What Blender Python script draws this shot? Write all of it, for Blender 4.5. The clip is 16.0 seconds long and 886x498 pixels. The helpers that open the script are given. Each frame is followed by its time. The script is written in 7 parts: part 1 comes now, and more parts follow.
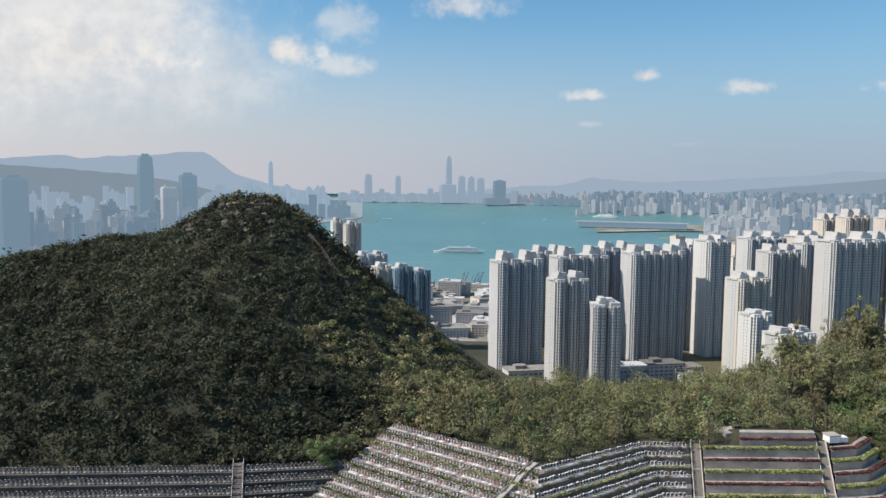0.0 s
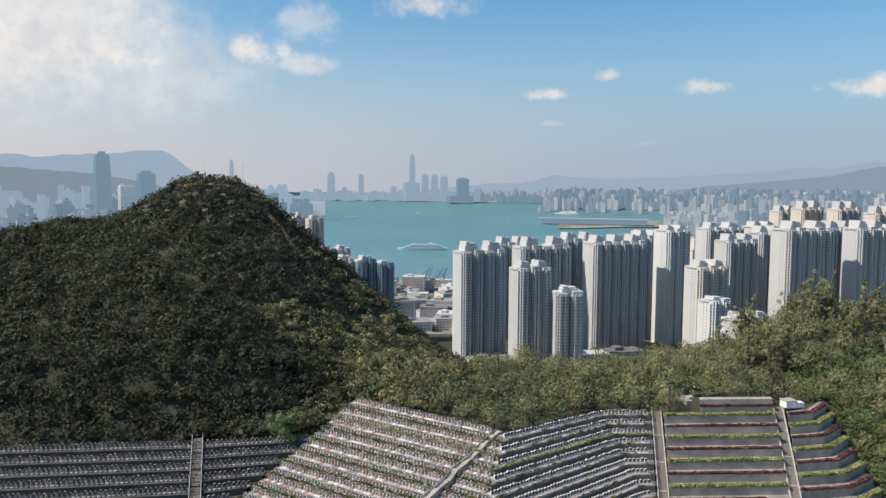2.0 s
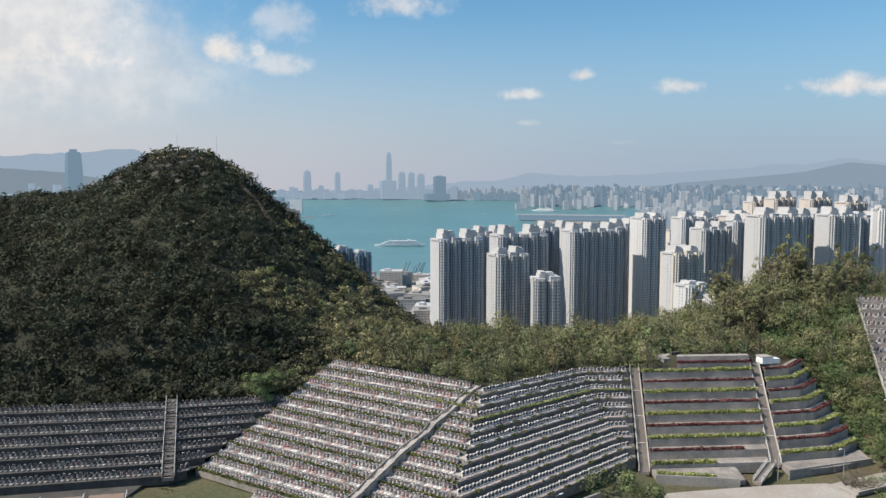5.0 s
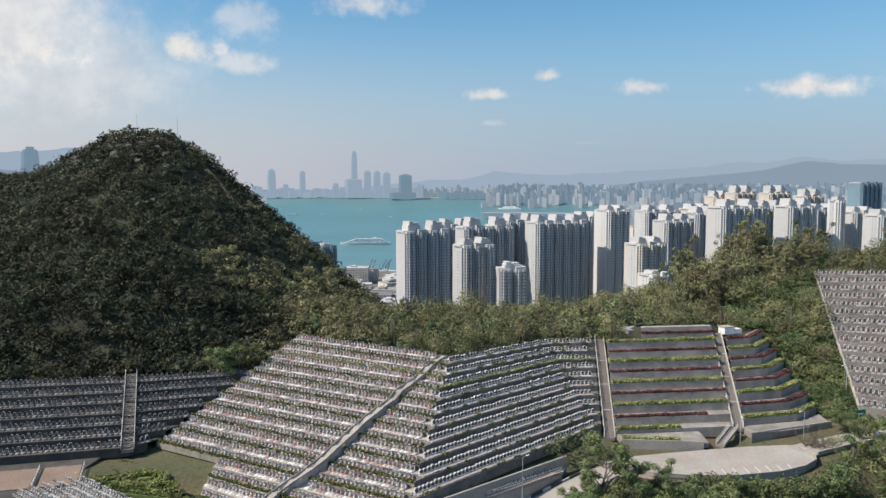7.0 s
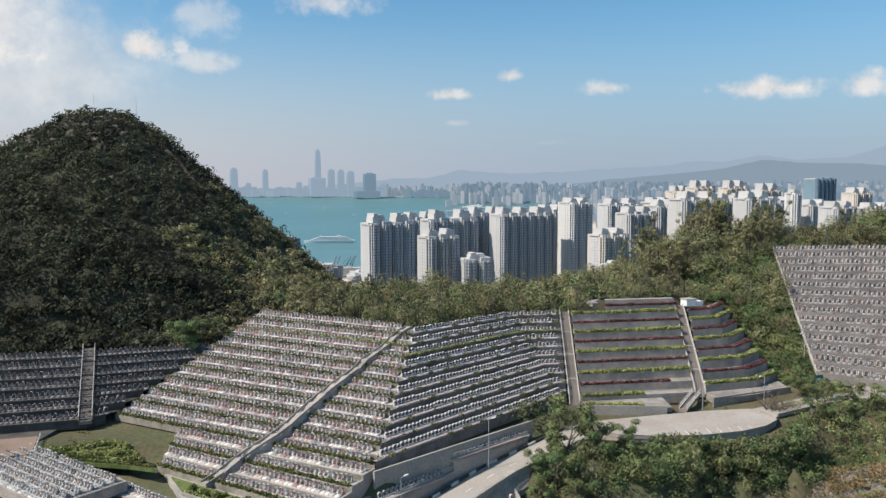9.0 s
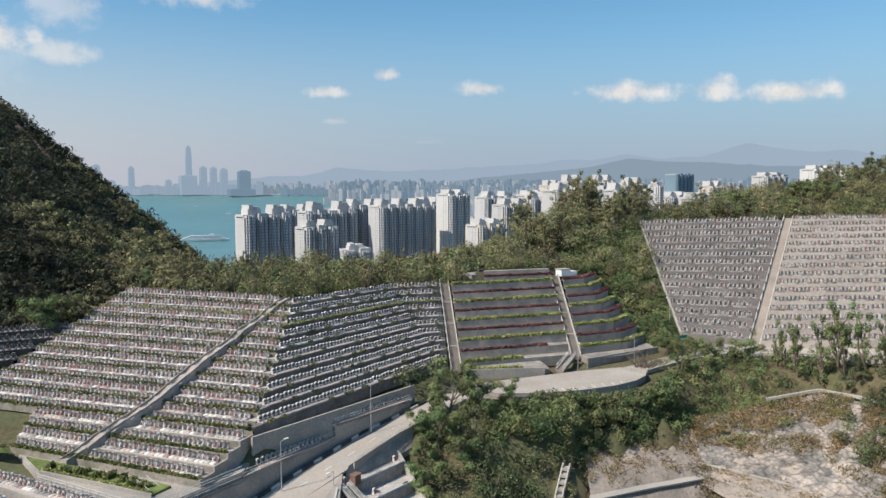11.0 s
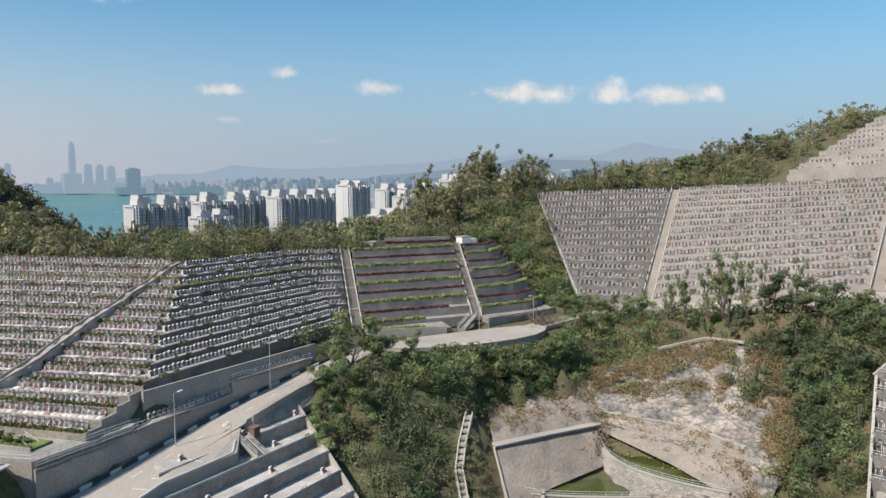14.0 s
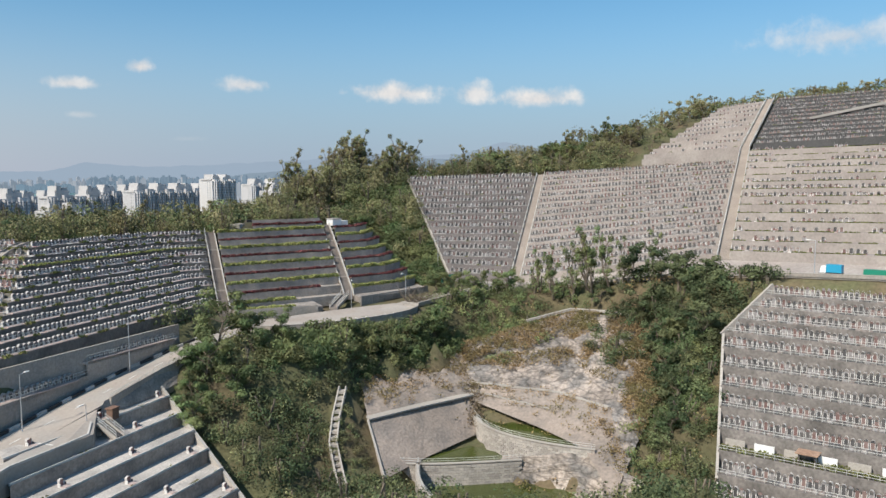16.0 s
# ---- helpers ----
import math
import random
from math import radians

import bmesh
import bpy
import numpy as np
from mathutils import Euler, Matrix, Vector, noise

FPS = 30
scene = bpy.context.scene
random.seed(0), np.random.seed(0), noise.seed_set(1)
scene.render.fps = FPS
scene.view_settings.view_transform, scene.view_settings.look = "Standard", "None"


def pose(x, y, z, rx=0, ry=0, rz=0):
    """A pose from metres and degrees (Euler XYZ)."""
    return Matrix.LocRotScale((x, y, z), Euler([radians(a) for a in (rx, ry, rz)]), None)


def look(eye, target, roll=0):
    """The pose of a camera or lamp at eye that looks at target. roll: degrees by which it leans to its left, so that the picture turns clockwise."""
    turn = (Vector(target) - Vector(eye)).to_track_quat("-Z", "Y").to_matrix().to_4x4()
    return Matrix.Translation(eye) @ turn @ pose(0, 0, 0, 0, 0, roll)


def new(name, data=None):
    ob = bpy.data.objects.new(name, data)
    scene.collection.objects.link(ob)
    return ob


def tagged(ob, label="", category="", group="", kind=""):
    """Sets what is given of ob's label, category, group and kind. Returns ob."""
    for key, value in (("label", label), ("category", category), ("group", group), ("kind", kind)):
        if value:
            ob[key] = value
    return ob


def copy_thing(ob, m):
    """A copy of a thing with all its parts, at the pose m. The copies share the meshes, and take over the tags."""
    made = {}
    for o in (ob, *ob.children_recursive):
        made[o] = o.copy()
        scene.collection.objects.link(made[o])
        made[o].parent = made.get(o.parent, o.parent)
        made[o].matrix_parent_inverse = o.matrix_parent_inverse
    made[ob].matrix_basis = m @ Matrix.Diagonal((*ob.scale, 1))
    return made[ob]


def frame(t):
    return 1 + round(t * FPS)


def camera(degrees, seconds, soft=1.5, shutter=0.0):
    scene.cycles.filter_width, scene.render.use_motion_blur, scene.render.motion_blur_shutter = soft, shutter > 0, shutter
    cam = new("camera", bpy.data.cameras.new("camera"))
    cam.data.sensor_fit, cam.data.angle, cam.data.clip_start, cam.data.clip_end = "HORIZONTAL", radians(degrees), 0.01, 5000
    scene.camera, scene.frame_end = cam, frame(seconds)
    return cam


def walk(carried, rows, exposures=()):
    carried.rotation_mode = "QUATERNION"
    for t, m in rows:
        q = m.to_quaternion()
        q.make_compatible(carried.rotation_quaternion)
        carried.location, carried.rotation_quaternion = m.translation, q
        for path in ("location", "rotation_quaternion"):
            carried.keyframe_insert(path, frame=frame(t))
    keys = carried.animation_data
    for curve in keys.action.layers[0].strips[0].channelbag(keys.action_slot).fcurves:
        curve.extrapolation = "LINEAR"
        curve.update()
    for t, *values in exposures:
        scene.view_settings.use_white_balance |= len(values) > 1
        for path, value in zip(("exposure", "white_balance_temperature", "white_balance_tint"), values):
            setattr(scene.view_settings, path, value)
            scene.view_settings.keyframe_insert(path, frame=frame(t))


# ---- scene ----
cam = camera(60.07, 16.0)
EYE = 236.0   # first eye's height over the sea
# seconds, place from the first eye, yaw, pitch, roll
ROWS = [
    (0.0, 0.00, -0.00, -0.00, -0.00, -4.58, -0.58),
    (0.5, 0.25, 0.03, -2.03, -0.60, -4.58, -0.52),
    (1.0, 0.39, 0.17, -4.11, -1.33, -4.58, -0.46),
    (1.5, 0.51, 0.33, -6.22, -2.14, -4.59, -0.40),
    (2.0, 0.64, 0.46, -8.25, -2.71, -4.61, -0.34),
    (2.5, 0.74, 0.61, -10.29, -2.72, -4.62, -0.27),
    (3.0, 0.71, 0.70, -12.29, -2.77, -4.63, -0.21),
    (3.5, 0.66, 0.75, -14.36, -2.96, -4.63, -0.15),
    (6.0, 0.96, 1.05, -24.40, -5.63, -4.62, 0.02),
    (6.5, 1.04, 1.16, -26.48, -6.23, -4.62, 0.04),
    (7.0, 1.04, 1.29, -28.51, -6.94, -4.62, 0.05),
    (7.5, 1.02, 1.36, -30.51, -7.67, -4.63, 0.06),
    (8.0, 1.00, 1.39, -32.46, -8.39, -4.63, 0.07),
    (10.5, 0.89, 1.99, -42.35, -15.05, -4.71, 0.16),
    (11.0, 1.04, 2.43, -44.35, -18.63, -4.73, 0.17),
    (11.5, 1.19, 2.47, -46.27, -20.65, -4.77, 0.18),
    (12.0, 1.17, 2.48, -48.17, -20.65, -4.78, 0.20),
    (12.5, 1.12, 2.57, -49.84, -21.16, -4.77, 0.22),
    (13.0, 1.14, 2.66, -51.39, -22.66, -4.78, 0.23),
    (13.5, 1.19, 2.74, -52.90, -24.28, -4.80, 0.24),
    (14.0, 1.18, 2.74, -54.37, -26.05, -4.79, 0.25),
    (14.5, 1.14, 2.78, -55.84, -27.81, -4.80, 0.26),
    (15.0, 1.28, 2.95, -57.31, -29.83, -4.81, 0.26),
    (15.5, 1.34, 3.05, -58.70, -33.02, -4.85, 0.26),
    (16.0, 1.18, 3.01, -60.00, -35.70, -4.88, 0.25),
]
walk(cam, [(t, pose(x, y, EYE + z, 90 + pitch, 0, yaw) @ pose(0, 0, 0, 0, 0, -roll)) for t, x, y, z, yaw, pitch, roll in ROWS])

# ---- world and sun ----
SUN_AZ, SUN_EL, GLARE_AZ = -97.0, 47.0, -72.0     # degrees from straight ahead (minus: to the left), and up; the brightest haze
world = bpy.data.worlds.new("world")
scene.world = world
world.use_nodes = True
wn, wl = world.node_tree.nodes, world.node_tree.links
sky = wn.new("ShaderNodeTexSky")
sky.sky_type, sky.sun_disc = "NISHITA", False
sky.sun_elevation, sky.sun_rotation = radians(SUN_EL), radians(SUN_AZ)
sky.air_density, sky.dust_density, sky.ozone_density, sky.altitude = 1.0, 0.8, 2.0, 200


def wnode(kind, *values, op=None):
    """A world node whose first inputs are given as numbers, vectors or sockets."""
    n = wn.new(kind)
    if op:
        n.operation = op
    for i, v in enumerate(values):
        if v is None:
            continue
        if isinstance(v, bpy.types.NodeSocket):
            wl.new(v, n.inputs[i])
        else:
            n.inputs[i].default_value = v
    return n


def wmath(op, *values):
    return wnode("ShaderNodeMath", *values, op=op).outputs[0]


def wmix(fac, a, b):
    n = wn.new("ShaderNodeMix")
    n.data_type = "RGBA"
    for i, v in ((0, fac), (6, a), (7, b)):
        if isinstance(v, bpy.types.NodeSocket):
            wl.new(v, n.inputs[i])
        else:
            n.inputs[i].default_value = v
    return n.outputs[2]


def wramp(src, lo, hi, a=0.0, b=1.0):
    n = wnode("ShaderNodeMapRange", src, lo, hi, a, b)
    n.interpolation_type = "SMOOTHSTEP"
    return n.outputs[0]


# clouds: azimuth, elevation, width, height in degrees, density
CLOUDS = [(-25.6, 8.6, 21, 6.6, 1.0), (-28, 12.5, 17, 3.6, .85), (-23, 5.6, 15, 2.6, .55), (-20.5, 9.6, 9, 2.6, .8), (-11.7, 9.5, 5.0, 3.0, 1.0), (-7.1, 11.7, 5.5, 3.4, .45), (-7.4, 8.6, 4.0, 1.8, .6),
          (-16, 6.8, 3.4, 1.0, .6), (0.2, 13.0, 9.5, 2.4, .7), (10.2, 6.7, 3.8, 1.1, .8), (14.5, 8.0, 2.2, 1.5, .95), (21.4, 7.0, 4.2, 1.5, .8), (10.8, 4.7, 2.2, .7, .4),
          (32.2, 6.6, 7.4, 2.0, 1.0), (38, 6.5, 3.2, 2.0, .9), (42.8, 6.1, 7.4, 1.8, 1.0), (63, 9.3, 11, 2.8, .65), (17.5, 3.2, 3, .6, .3), (-40, 12, 24, 9, .9), (80, 11, 18, 4, .8)]
direction = wnode("ShaderNodeTexCoord").outputs["Generated"]
puff = wnode("ShaderNodeTexNoise", direction)
puff.inputs["Scale"].default_value, puff.inputs["Detail"].default_value, puff.inputs["Roughness"].default_value = 30.0, 7.0, 0.6
wide = wnode("ShaderNodeTexNoise", direction)
wide.inputs["Scale"].default_value, wide.inputs["Detail"].default_value = 9.0, 4.0
lumps = wmath("ADD", wmath("MULTIPLY", wmath("SUBTRACT", puff.outputs["Fac"], 0.5), 2.2), wmath("MULTIPLY", wmath("SUBTRACT", wide.outputs["Fac"], 0.5), 1.4))
cover = None
for az, el, w, h, dense in CLOUDS:
    a, e = radians(az), radians(el)
    ahead = (math.sin(a) * math.cos(e), math.cos(a) * math.cos(e), math.sin(e))
    right, up = (math.cos(a), -math.sin(a), 0), (-math.sin(a) * math.sin(e), -math.cos(a) * math.sin(e), math.cos(e))
    u = wmath("DIVIDE", wnode("ShaderNodeVectorMath", direction, right, op="DOT_PRODUCT").outputs["Value"], radians(w / 2))
    v = wmath("DIVIDE", wnode("ShaderNodeVectorMath", direction, up, op="DOT_PRODUCT").outputs["Value"], radians(h / 2))
    r = wmath("SQRT", wmath("ADD", wmath("MULTIPLY", u, u), wmath("MULTIPLY", v, v)))
    body = wramp(wmath("SUBTRACT", wmath("ADD", lumps, wmath("MULTIPLY", wmath("MINIMUM", v, 0.0), 0.35)), r), -1.05, -0.1, 0.0, dense)
    front = wmath("GREATER_THAN", wnode("ShaderNodeVectorMath", direction, ahead, op="DOT_PRODUCT").outputs["Value"], 0.5)
    body = wmath("MULTIPLY", body, front)
    cover = body if cover is None else wmath("MAXIMUM", cover, body)
height = wnode("ShaderNodeSeparateXYZ", direction).outputs[2]
toward_sun = wnode("ShaderNodeVectorMath", direction, (math.sin(radians(GLARE_AZ)), math.cos(radians(GLARE_AZ)), 0.25), op="DOT_PRODUCT").outputs["Value"]
haze = wramp(height, 0.0, 0.25, 0.95, 0.0)
clear = wnode("ShaderNodeVectorMath", sky.outputs[0], (0.069, 0.106, 0.115), op="MULTIPLY").outputs[0]
hazy = wmix(wramp(toward_sun, -0.2, 1.0), (0.31, 0.373, 0.475, 1), (0.56, 0.51, 0.528, 1))
air = wmix(haze, clear, hazy)
air = wmix(wramp(toward_sun, 0.5, 1.0, 0.0, 0.5), air, (0.56, 0.57, 0.59, 1))
# a broad thin veil towards the sun
for az, el, w, h, dense in ((-30, 11, 36, 17, .9), (-20, 8.5, 20, 10, .6), (-44, 14, 34, 20, .9)):
    a, e = radians(az), radians(el)
    right, up = (math.cos(a), -math.sin(a), 0), (-math.sin(a) * math.sin(e), -math.cos(a) * math.sin(e), math.cos(e))
    u = wmath("DIVIDE", wnode("ShaderNodeVectorMath", direction, right, op="DOT_PRODUCT").outputs["Value"], radians(w / 2))
    v = wmath("DIVIDE", wnode("ShaderNodeVectorMath", direction, up, op="DOT_PRODUCT").outputs["Value"], radians(h / 2))
    r = wmath("SQRT", wmath("ADD", wmath("MULTIPLY", u, u), wmath("MULTIPLY", v, v)))
    body = wramp(wmath("SUBTRACT", wmath("MULTIPLY", lumps, 0.28), r), -1.1, -0.4, 0.0, dense)
    body = wmath("MULTIPLY", body, wmath("GREATER_THAN", wnode("ShaderNodeSeparateXYZ", direction).outputs[1], 0.0))
    cover = wmath("MAXIMUM", cover, body)
white = wmix(wramp(lumps, -0.6, 0.5), (0.56, 0.555, 0.565, 1), (0.72, 0.70, 0.68, 1))
wl.new(wmix(wmath("MULTIPLY", cover, wramp(height, 0.02, 0.10)), air, white), wn["Background"].inputs["Color"])
wn["Background"].inputs["Strength"].default_value = 1.0

sun = new("sun", bpy.data.lights.new("sun", "SUN"))
scene.view_settings.exposure = 0.25
sun.data.energy, sun.data.angle, sun.data.color = 4.5, radians(0.6), (1.0, 0.93, 0.83)
saz, sel = radians(SUN_AZ), radians(SUN_EL)
sun.matrix_world = look((0, 0, 400), (-math.sin(saz) * math.cos(sel), -math.cos(saz) * math.cos(sel), 400 - math.sin(sel)))


# ---- materials ----
def mat(name, color, rough=0.8, metal=0.0, vary=0.15, scale=0.5, fine=6.0, second=None, bump=0.0, island=0.0, objrand=0.0, spec=0.3, cells=0.0):
    """A surface with a coarse and a fine variation; second: a colour that breaks through in patches; island/objrand: piece to piece variation."""
    m = bpy.data.materials.new(name)
    m.use_nodes = True
    n, l = m.node_tree.nodes, m.node_tree.links
    b = n["Principled BSDF"]
    b.inputs["Roughness"].default_value, b.inputs["Metallic"].default_value = rough, metal
    b.inputs["Specular IOR Level"].default_value = spec
    geo = n.new("ShaderNodeNewGeometry")
    def tex(sc, det):
        t = n.new("ShaderNodeTexNoise")
        t.inputs["Scale"].default_value, t.inputs["Detail"].default_value = sc, det
        l.new(geo.outputs["Position"], t.inputs["Vector"])
        return t.outputs["Fac"]
    def ramp(src, a, b_):
        r = n.new("ShaderNodeMapRange")
        r.inputs["From Min"].default_value, r.inputs["From Max"].default_value = a, b_
        l.new(src, r.inputs["Value"])
        return r.outputs["Result"]
    def mix(kind, fac, a, b_):
        x = n.new("ShaderNodeMix")
        x.data_type, x.blend_type = "RGBA", kind
        for i, v in ((0, fac), (6, a), (7, b_)):
            if isinstance(v, (int, float)):
                x.inputs[i].default_value = v
            elif isinstance(v, tuple):
                x.inputs[i].default_value = (*v, 1)
            else:
                l.new(v, x.inputs[i])
        return x.outputs[2]
    coarse, small = tex(scale, 4), tex(fine, 6)
    col = color
    if cells:
        vo = n.new("ShaderNodeTexVoronoi")
        vo.inputs["Scale"].default_value = cells
        l.new(geo.outputs["Position"], vo.inputs["Vector"])
        tone = n.new("ShaderNodeSeparateColor")
        l.new(vo.outputs["Color"], tone.inputs[0])
        col = mix("MIX", tone.outputs[0], color, second)
    elif second:
        col = mix("MIX", ramp(coarse, 0.42, 0.62), color, second)
    def gain(src, amount):
        g = n.new("ShaderNodeMapRange")
        g.inputs["From Min"].default_value, g.inputs["From Max"].default_value = 0.25, 0.75
        g.inputs["To Min"].default_value, g.inputs["To Max"].default_value = 1 - amount, 1 + amount
        l.new(src, g.inputs["Value"])
        return g.outputs["Result"]
    col = mix("MULTIPLY", 1.0, col, gain(tex(scale * 0.37, 5), vary))
    col = mix("MULTIPLY", 1.0, col, gain(small, vary))
    if cells:
        col = mix("MULTIPLY", 1.0, col, gain(tone.outputs[1], 0.3))
    if island:
        g = n.new("ShaderNodeMapRange")
        g.inputs["To Min"].default_value, g.inputs["To Max"].default_value = 1 - island, 1 + island
        l.new(geo.outputs["Random Per Island"], g.inputs["Value"])
        col = mix("MULTIPLY", 1.0, col, g.outputs["Result"])
    if objrand:
        oi = n.new("ShaderNodeObjectInfo")
        g = n.new("ShaderNodeMapRange")
        g.inputs["To Min"].default_value, g.inputs["To Max"].default_value = 1 - objrand, 1 + objrand
        l.new(oi.outputs["Random"], g.inputs["Value"])
        col = mix("MULTIPLY", 1.0, col, g.outputs["Result"])
    l.new(col, b.inputs["Base Color"])
    if bump:
        bp = n.new("ShaderNodeBump")
        bp.inputs["Strength"].default_value, bp.inputs["Distance"].default_value = bump, 0.3
        l.new(small, bp.inputs["Height"])
        l.new(bp.outputs["Normal"], b.inputs["Normal"])
    return m


def distant(name, color, haze_glow, amount, vary=0.1):
    """Far backdrop: things many kilometres off, with the haze before them mixed in as emission."""
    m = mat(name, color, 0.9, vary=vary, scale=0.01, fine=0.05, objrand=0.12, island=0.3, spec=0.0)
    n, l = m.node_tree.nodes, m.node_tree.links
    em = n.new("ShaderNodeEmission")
    em.inputs["Color"].default_value = (*haze_glow, 1)
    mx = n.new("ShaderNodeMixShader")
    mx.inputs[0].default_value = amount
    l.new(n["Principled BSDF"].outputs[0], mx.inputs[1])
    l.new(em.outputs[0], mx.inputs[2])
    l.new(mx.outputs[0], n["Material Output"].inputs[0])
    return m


M_SOIL = mat("soil", (0.10, 0.10, 0.05), 0.95, vary=0.3, scale=0.06, fine=1.2, second=(0.13, 0.10, 0.06), bump=0.4)
M_LEAF = mat("leaf_wood", (0.15, 0.19, 0.085), 0.75, vary=0.3, scale=0.035, fine=0.3, second=(0.245, 0.225, 0.115), island=0.2, spec=0.3, cells=0.16)
# Hill scrub: the cloud shade over the hill is put into this dark colour.
M_SCRUB_SHADED = mat("leaf_scrub_shaded", (0.057, 0.066, 0.042), 0.85, vary=0.42, scale=0.03, fine=0.14, second=(0.072, 0.070, 0.043), island=0.12, spec=0.15, cells=0.17)
M_LEAF2 = mat("leaf_fresh", (0.125, 0.185, 0.075), 0.7, vary=0.3, scale=0.08, fine=0.35, second=(0.205, 0.215, 0.09), island=0.2, spec=0.3, cells=0.2)
M_DRY = mat("leaf_dry", (0.17, 0.13, 0.085), 0.9, vary=0.3, scale=0.2, fine=1.0, island=0.3)
M_BARK = mat("bark", (0.16, 0.13, 0.10), 0.9, vary=0.3, scale=0.8, fine=5)
M_CONC = mat("concrete", (0.35, 0.31, 0.272), 0.85, vary=0.2, scale=0.25, fine=2.5, second=(0.30, 0.28, 0.255), bump=0.15)
M_CONC_D = mat("weathered_concrete", (0.40, 0.345, 0.298), 0.9, vary=0.22, scale=0.3, fine=2.5, second=(0.30, 0.275, 0.25), bump=0.15)
M_PATH = mat("pale_paving", (0.40, 0.365, 0.325), 0.85, vary=0.15, scale=0.3, fine=3)
M_ROAD = mat("concrete_road", (0.37, 0.32, 0.275), 0.85, vary=0.12, scale=0.15, fine=2, second=(0.36, 0.325, 0.29))
M_RAIL = mat("rail_paint", (0.55, 0.54, 0.51), 0.6, vary=0.1)
M_SEA = mat("sea", (0.105, 0.215, 0.225), 0.35, vary=0.12, scale=0.004, fine=0.03, spec=0.3)
M_LAND = mat("city_land", (0.26, 0.25, 0.23), 0.9, vary=0.25, scale=0.01, fine=0.08, second=(0.16, 0.17, 0.13))
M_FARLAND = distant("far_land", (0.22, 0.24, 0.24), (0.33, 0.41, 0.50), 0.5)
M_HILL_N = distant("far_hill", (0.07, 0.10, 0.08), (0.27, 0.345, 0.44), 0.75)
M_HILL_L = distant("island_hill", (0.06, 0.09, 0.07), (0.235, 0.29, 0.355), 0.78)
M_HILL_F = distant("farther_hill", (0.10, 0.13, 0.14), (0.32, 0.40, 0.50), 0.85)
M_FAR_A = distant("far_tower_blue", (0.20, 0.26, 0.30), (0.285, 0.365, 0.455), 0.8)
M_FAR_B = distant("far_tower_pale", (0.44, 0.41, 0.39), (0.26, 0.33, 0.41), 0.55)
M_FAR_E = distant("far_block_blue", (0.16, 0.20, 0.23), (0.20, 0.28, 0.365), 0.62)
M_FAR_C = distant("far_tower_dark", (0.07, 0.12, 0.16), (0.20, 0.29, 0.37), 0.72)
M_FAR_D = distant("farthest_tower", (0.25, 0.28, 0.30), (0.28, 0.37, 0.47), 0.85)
M_GLASS = mat("window_dark", (0.10, 0.13, 0.16), 0.3, vary=0.2, scale=0.3, fine=1, island=0.4, spec=0.5)


# ---- building helpers ----
def mesh_from(name, verts, faces, material=None):
    me = bpy.data.meshes.new(name)
    me.from_pydata([tuple(v) for v in verts], [], faces)
    if material:
        me.materials.append(material)
    me.update()
    return me


def quick_mesh(name, verts, quads, material):
    """A mesh of quads (or triangles) from arrays, made fast."""
    verts, quads = np.asarray(verts, dtype=np.float32), np.asarray(quads, dtype=np.int32)
    k = quads.shape[1]
    me = bpy.data.meshes.new(name)
    me.vertices.add(len(verts))
    me.vertices.foreach_set("co", verts.ravel())
    me.loops.add(quads.size)
    me.loops.foreach_set("vertex_index", quads.ravel())
    me.polygons.add(len(quads))
    me.polygons.foreach_set("loop_start", np.arange(0, quads.size, k, dtype=np.int32))
    me.polygons.foreach_set("loop_total", np.full(len(quads), k, dtype=np.int32))
    me.materials.append(material)
    me.update(calc_edges=True)
    return me


class Shape:
    """Collects boxes, prisms and sheets for one mesh."""
    def __init__(self):
        self.v, self.f = [], []

    def add(self, verts, faces):
        k = len(self.v)
        self.v += [tuple(p) for p in verts]
        self.f += [tuple(k + i for i in q) for q in faces]

    def box(self, x0, y0, z0, x1, y1, z1):
        self.add([(x0, y0, z0), (x1, y0, z0), (x1, y1, z0), (x0, y1, z0), (x0, y0, z1), (x1, y0, z1), (x1, y1, z1), (x0, y1, z1)],
                 [(3, 2, 1, 0), (4, 5, 6, 7), (0, 1, 5, 4), (1, 2, 6, 5), (2, 3, 7, 6), (3, 0, 4, 7)])

    def strip(self, lower, upper, thick):
        """A slab between two lines of 3D points (same count), with a thickness downwards."""
        n = len(lower)
        vs = [*lower, *upper, *[(x, y, z - thick) for x, y, z in lower], *[(x, y, z - thick) for x, y, z in upper]]
        fs = []
        for i in range(n - 1):
            fs += [(i, i + 1, n + i + 1, n + i), (2 * n + i + 1, 2 * n + i, 3 * n + i, 3 * n + i + 1),
                   (2 * n + i, 2 * n + i + 1, i + 1, i), (n + i, n + i + 1, 3 * n + i + 1, 3 * n + i)]
        fs += [(0, n, 3 * n, 2 * n), (n - 1, 3 * n - 1, 4 * n - 1, 2 * n - 1)]
        self.add(vs, fs)

    def beam(self, a, b, w, h=None):
        """A square bar from a to b."""
        a, b = Vector(a), Vector(b)
        d = (b - a).normalized()
        up = Vector((0, 0, 1)) if abs(d.z) < 0.9 else Vector((1, 0, 0))
        s = d.cross(up).normalized() * w / 2
        u = s.cross(d).normalized() * (h or w) / 2
        ps = [p + i * s + j * u for p in (a, b) for i, j in ((-1, -1), (1, -1), (1, 1), (-1, 1))]
        self.add(ps, [(0, 1, 2, 3), (7, 6, 5, 4), (0, 4, 5, 1), (1, 5, 6, 2), (2, 6, 7, 3), (3, 7, 4, 0)])

    def mesh(self, name, material):
        return mesh_from(name, self.v, self.f, material)


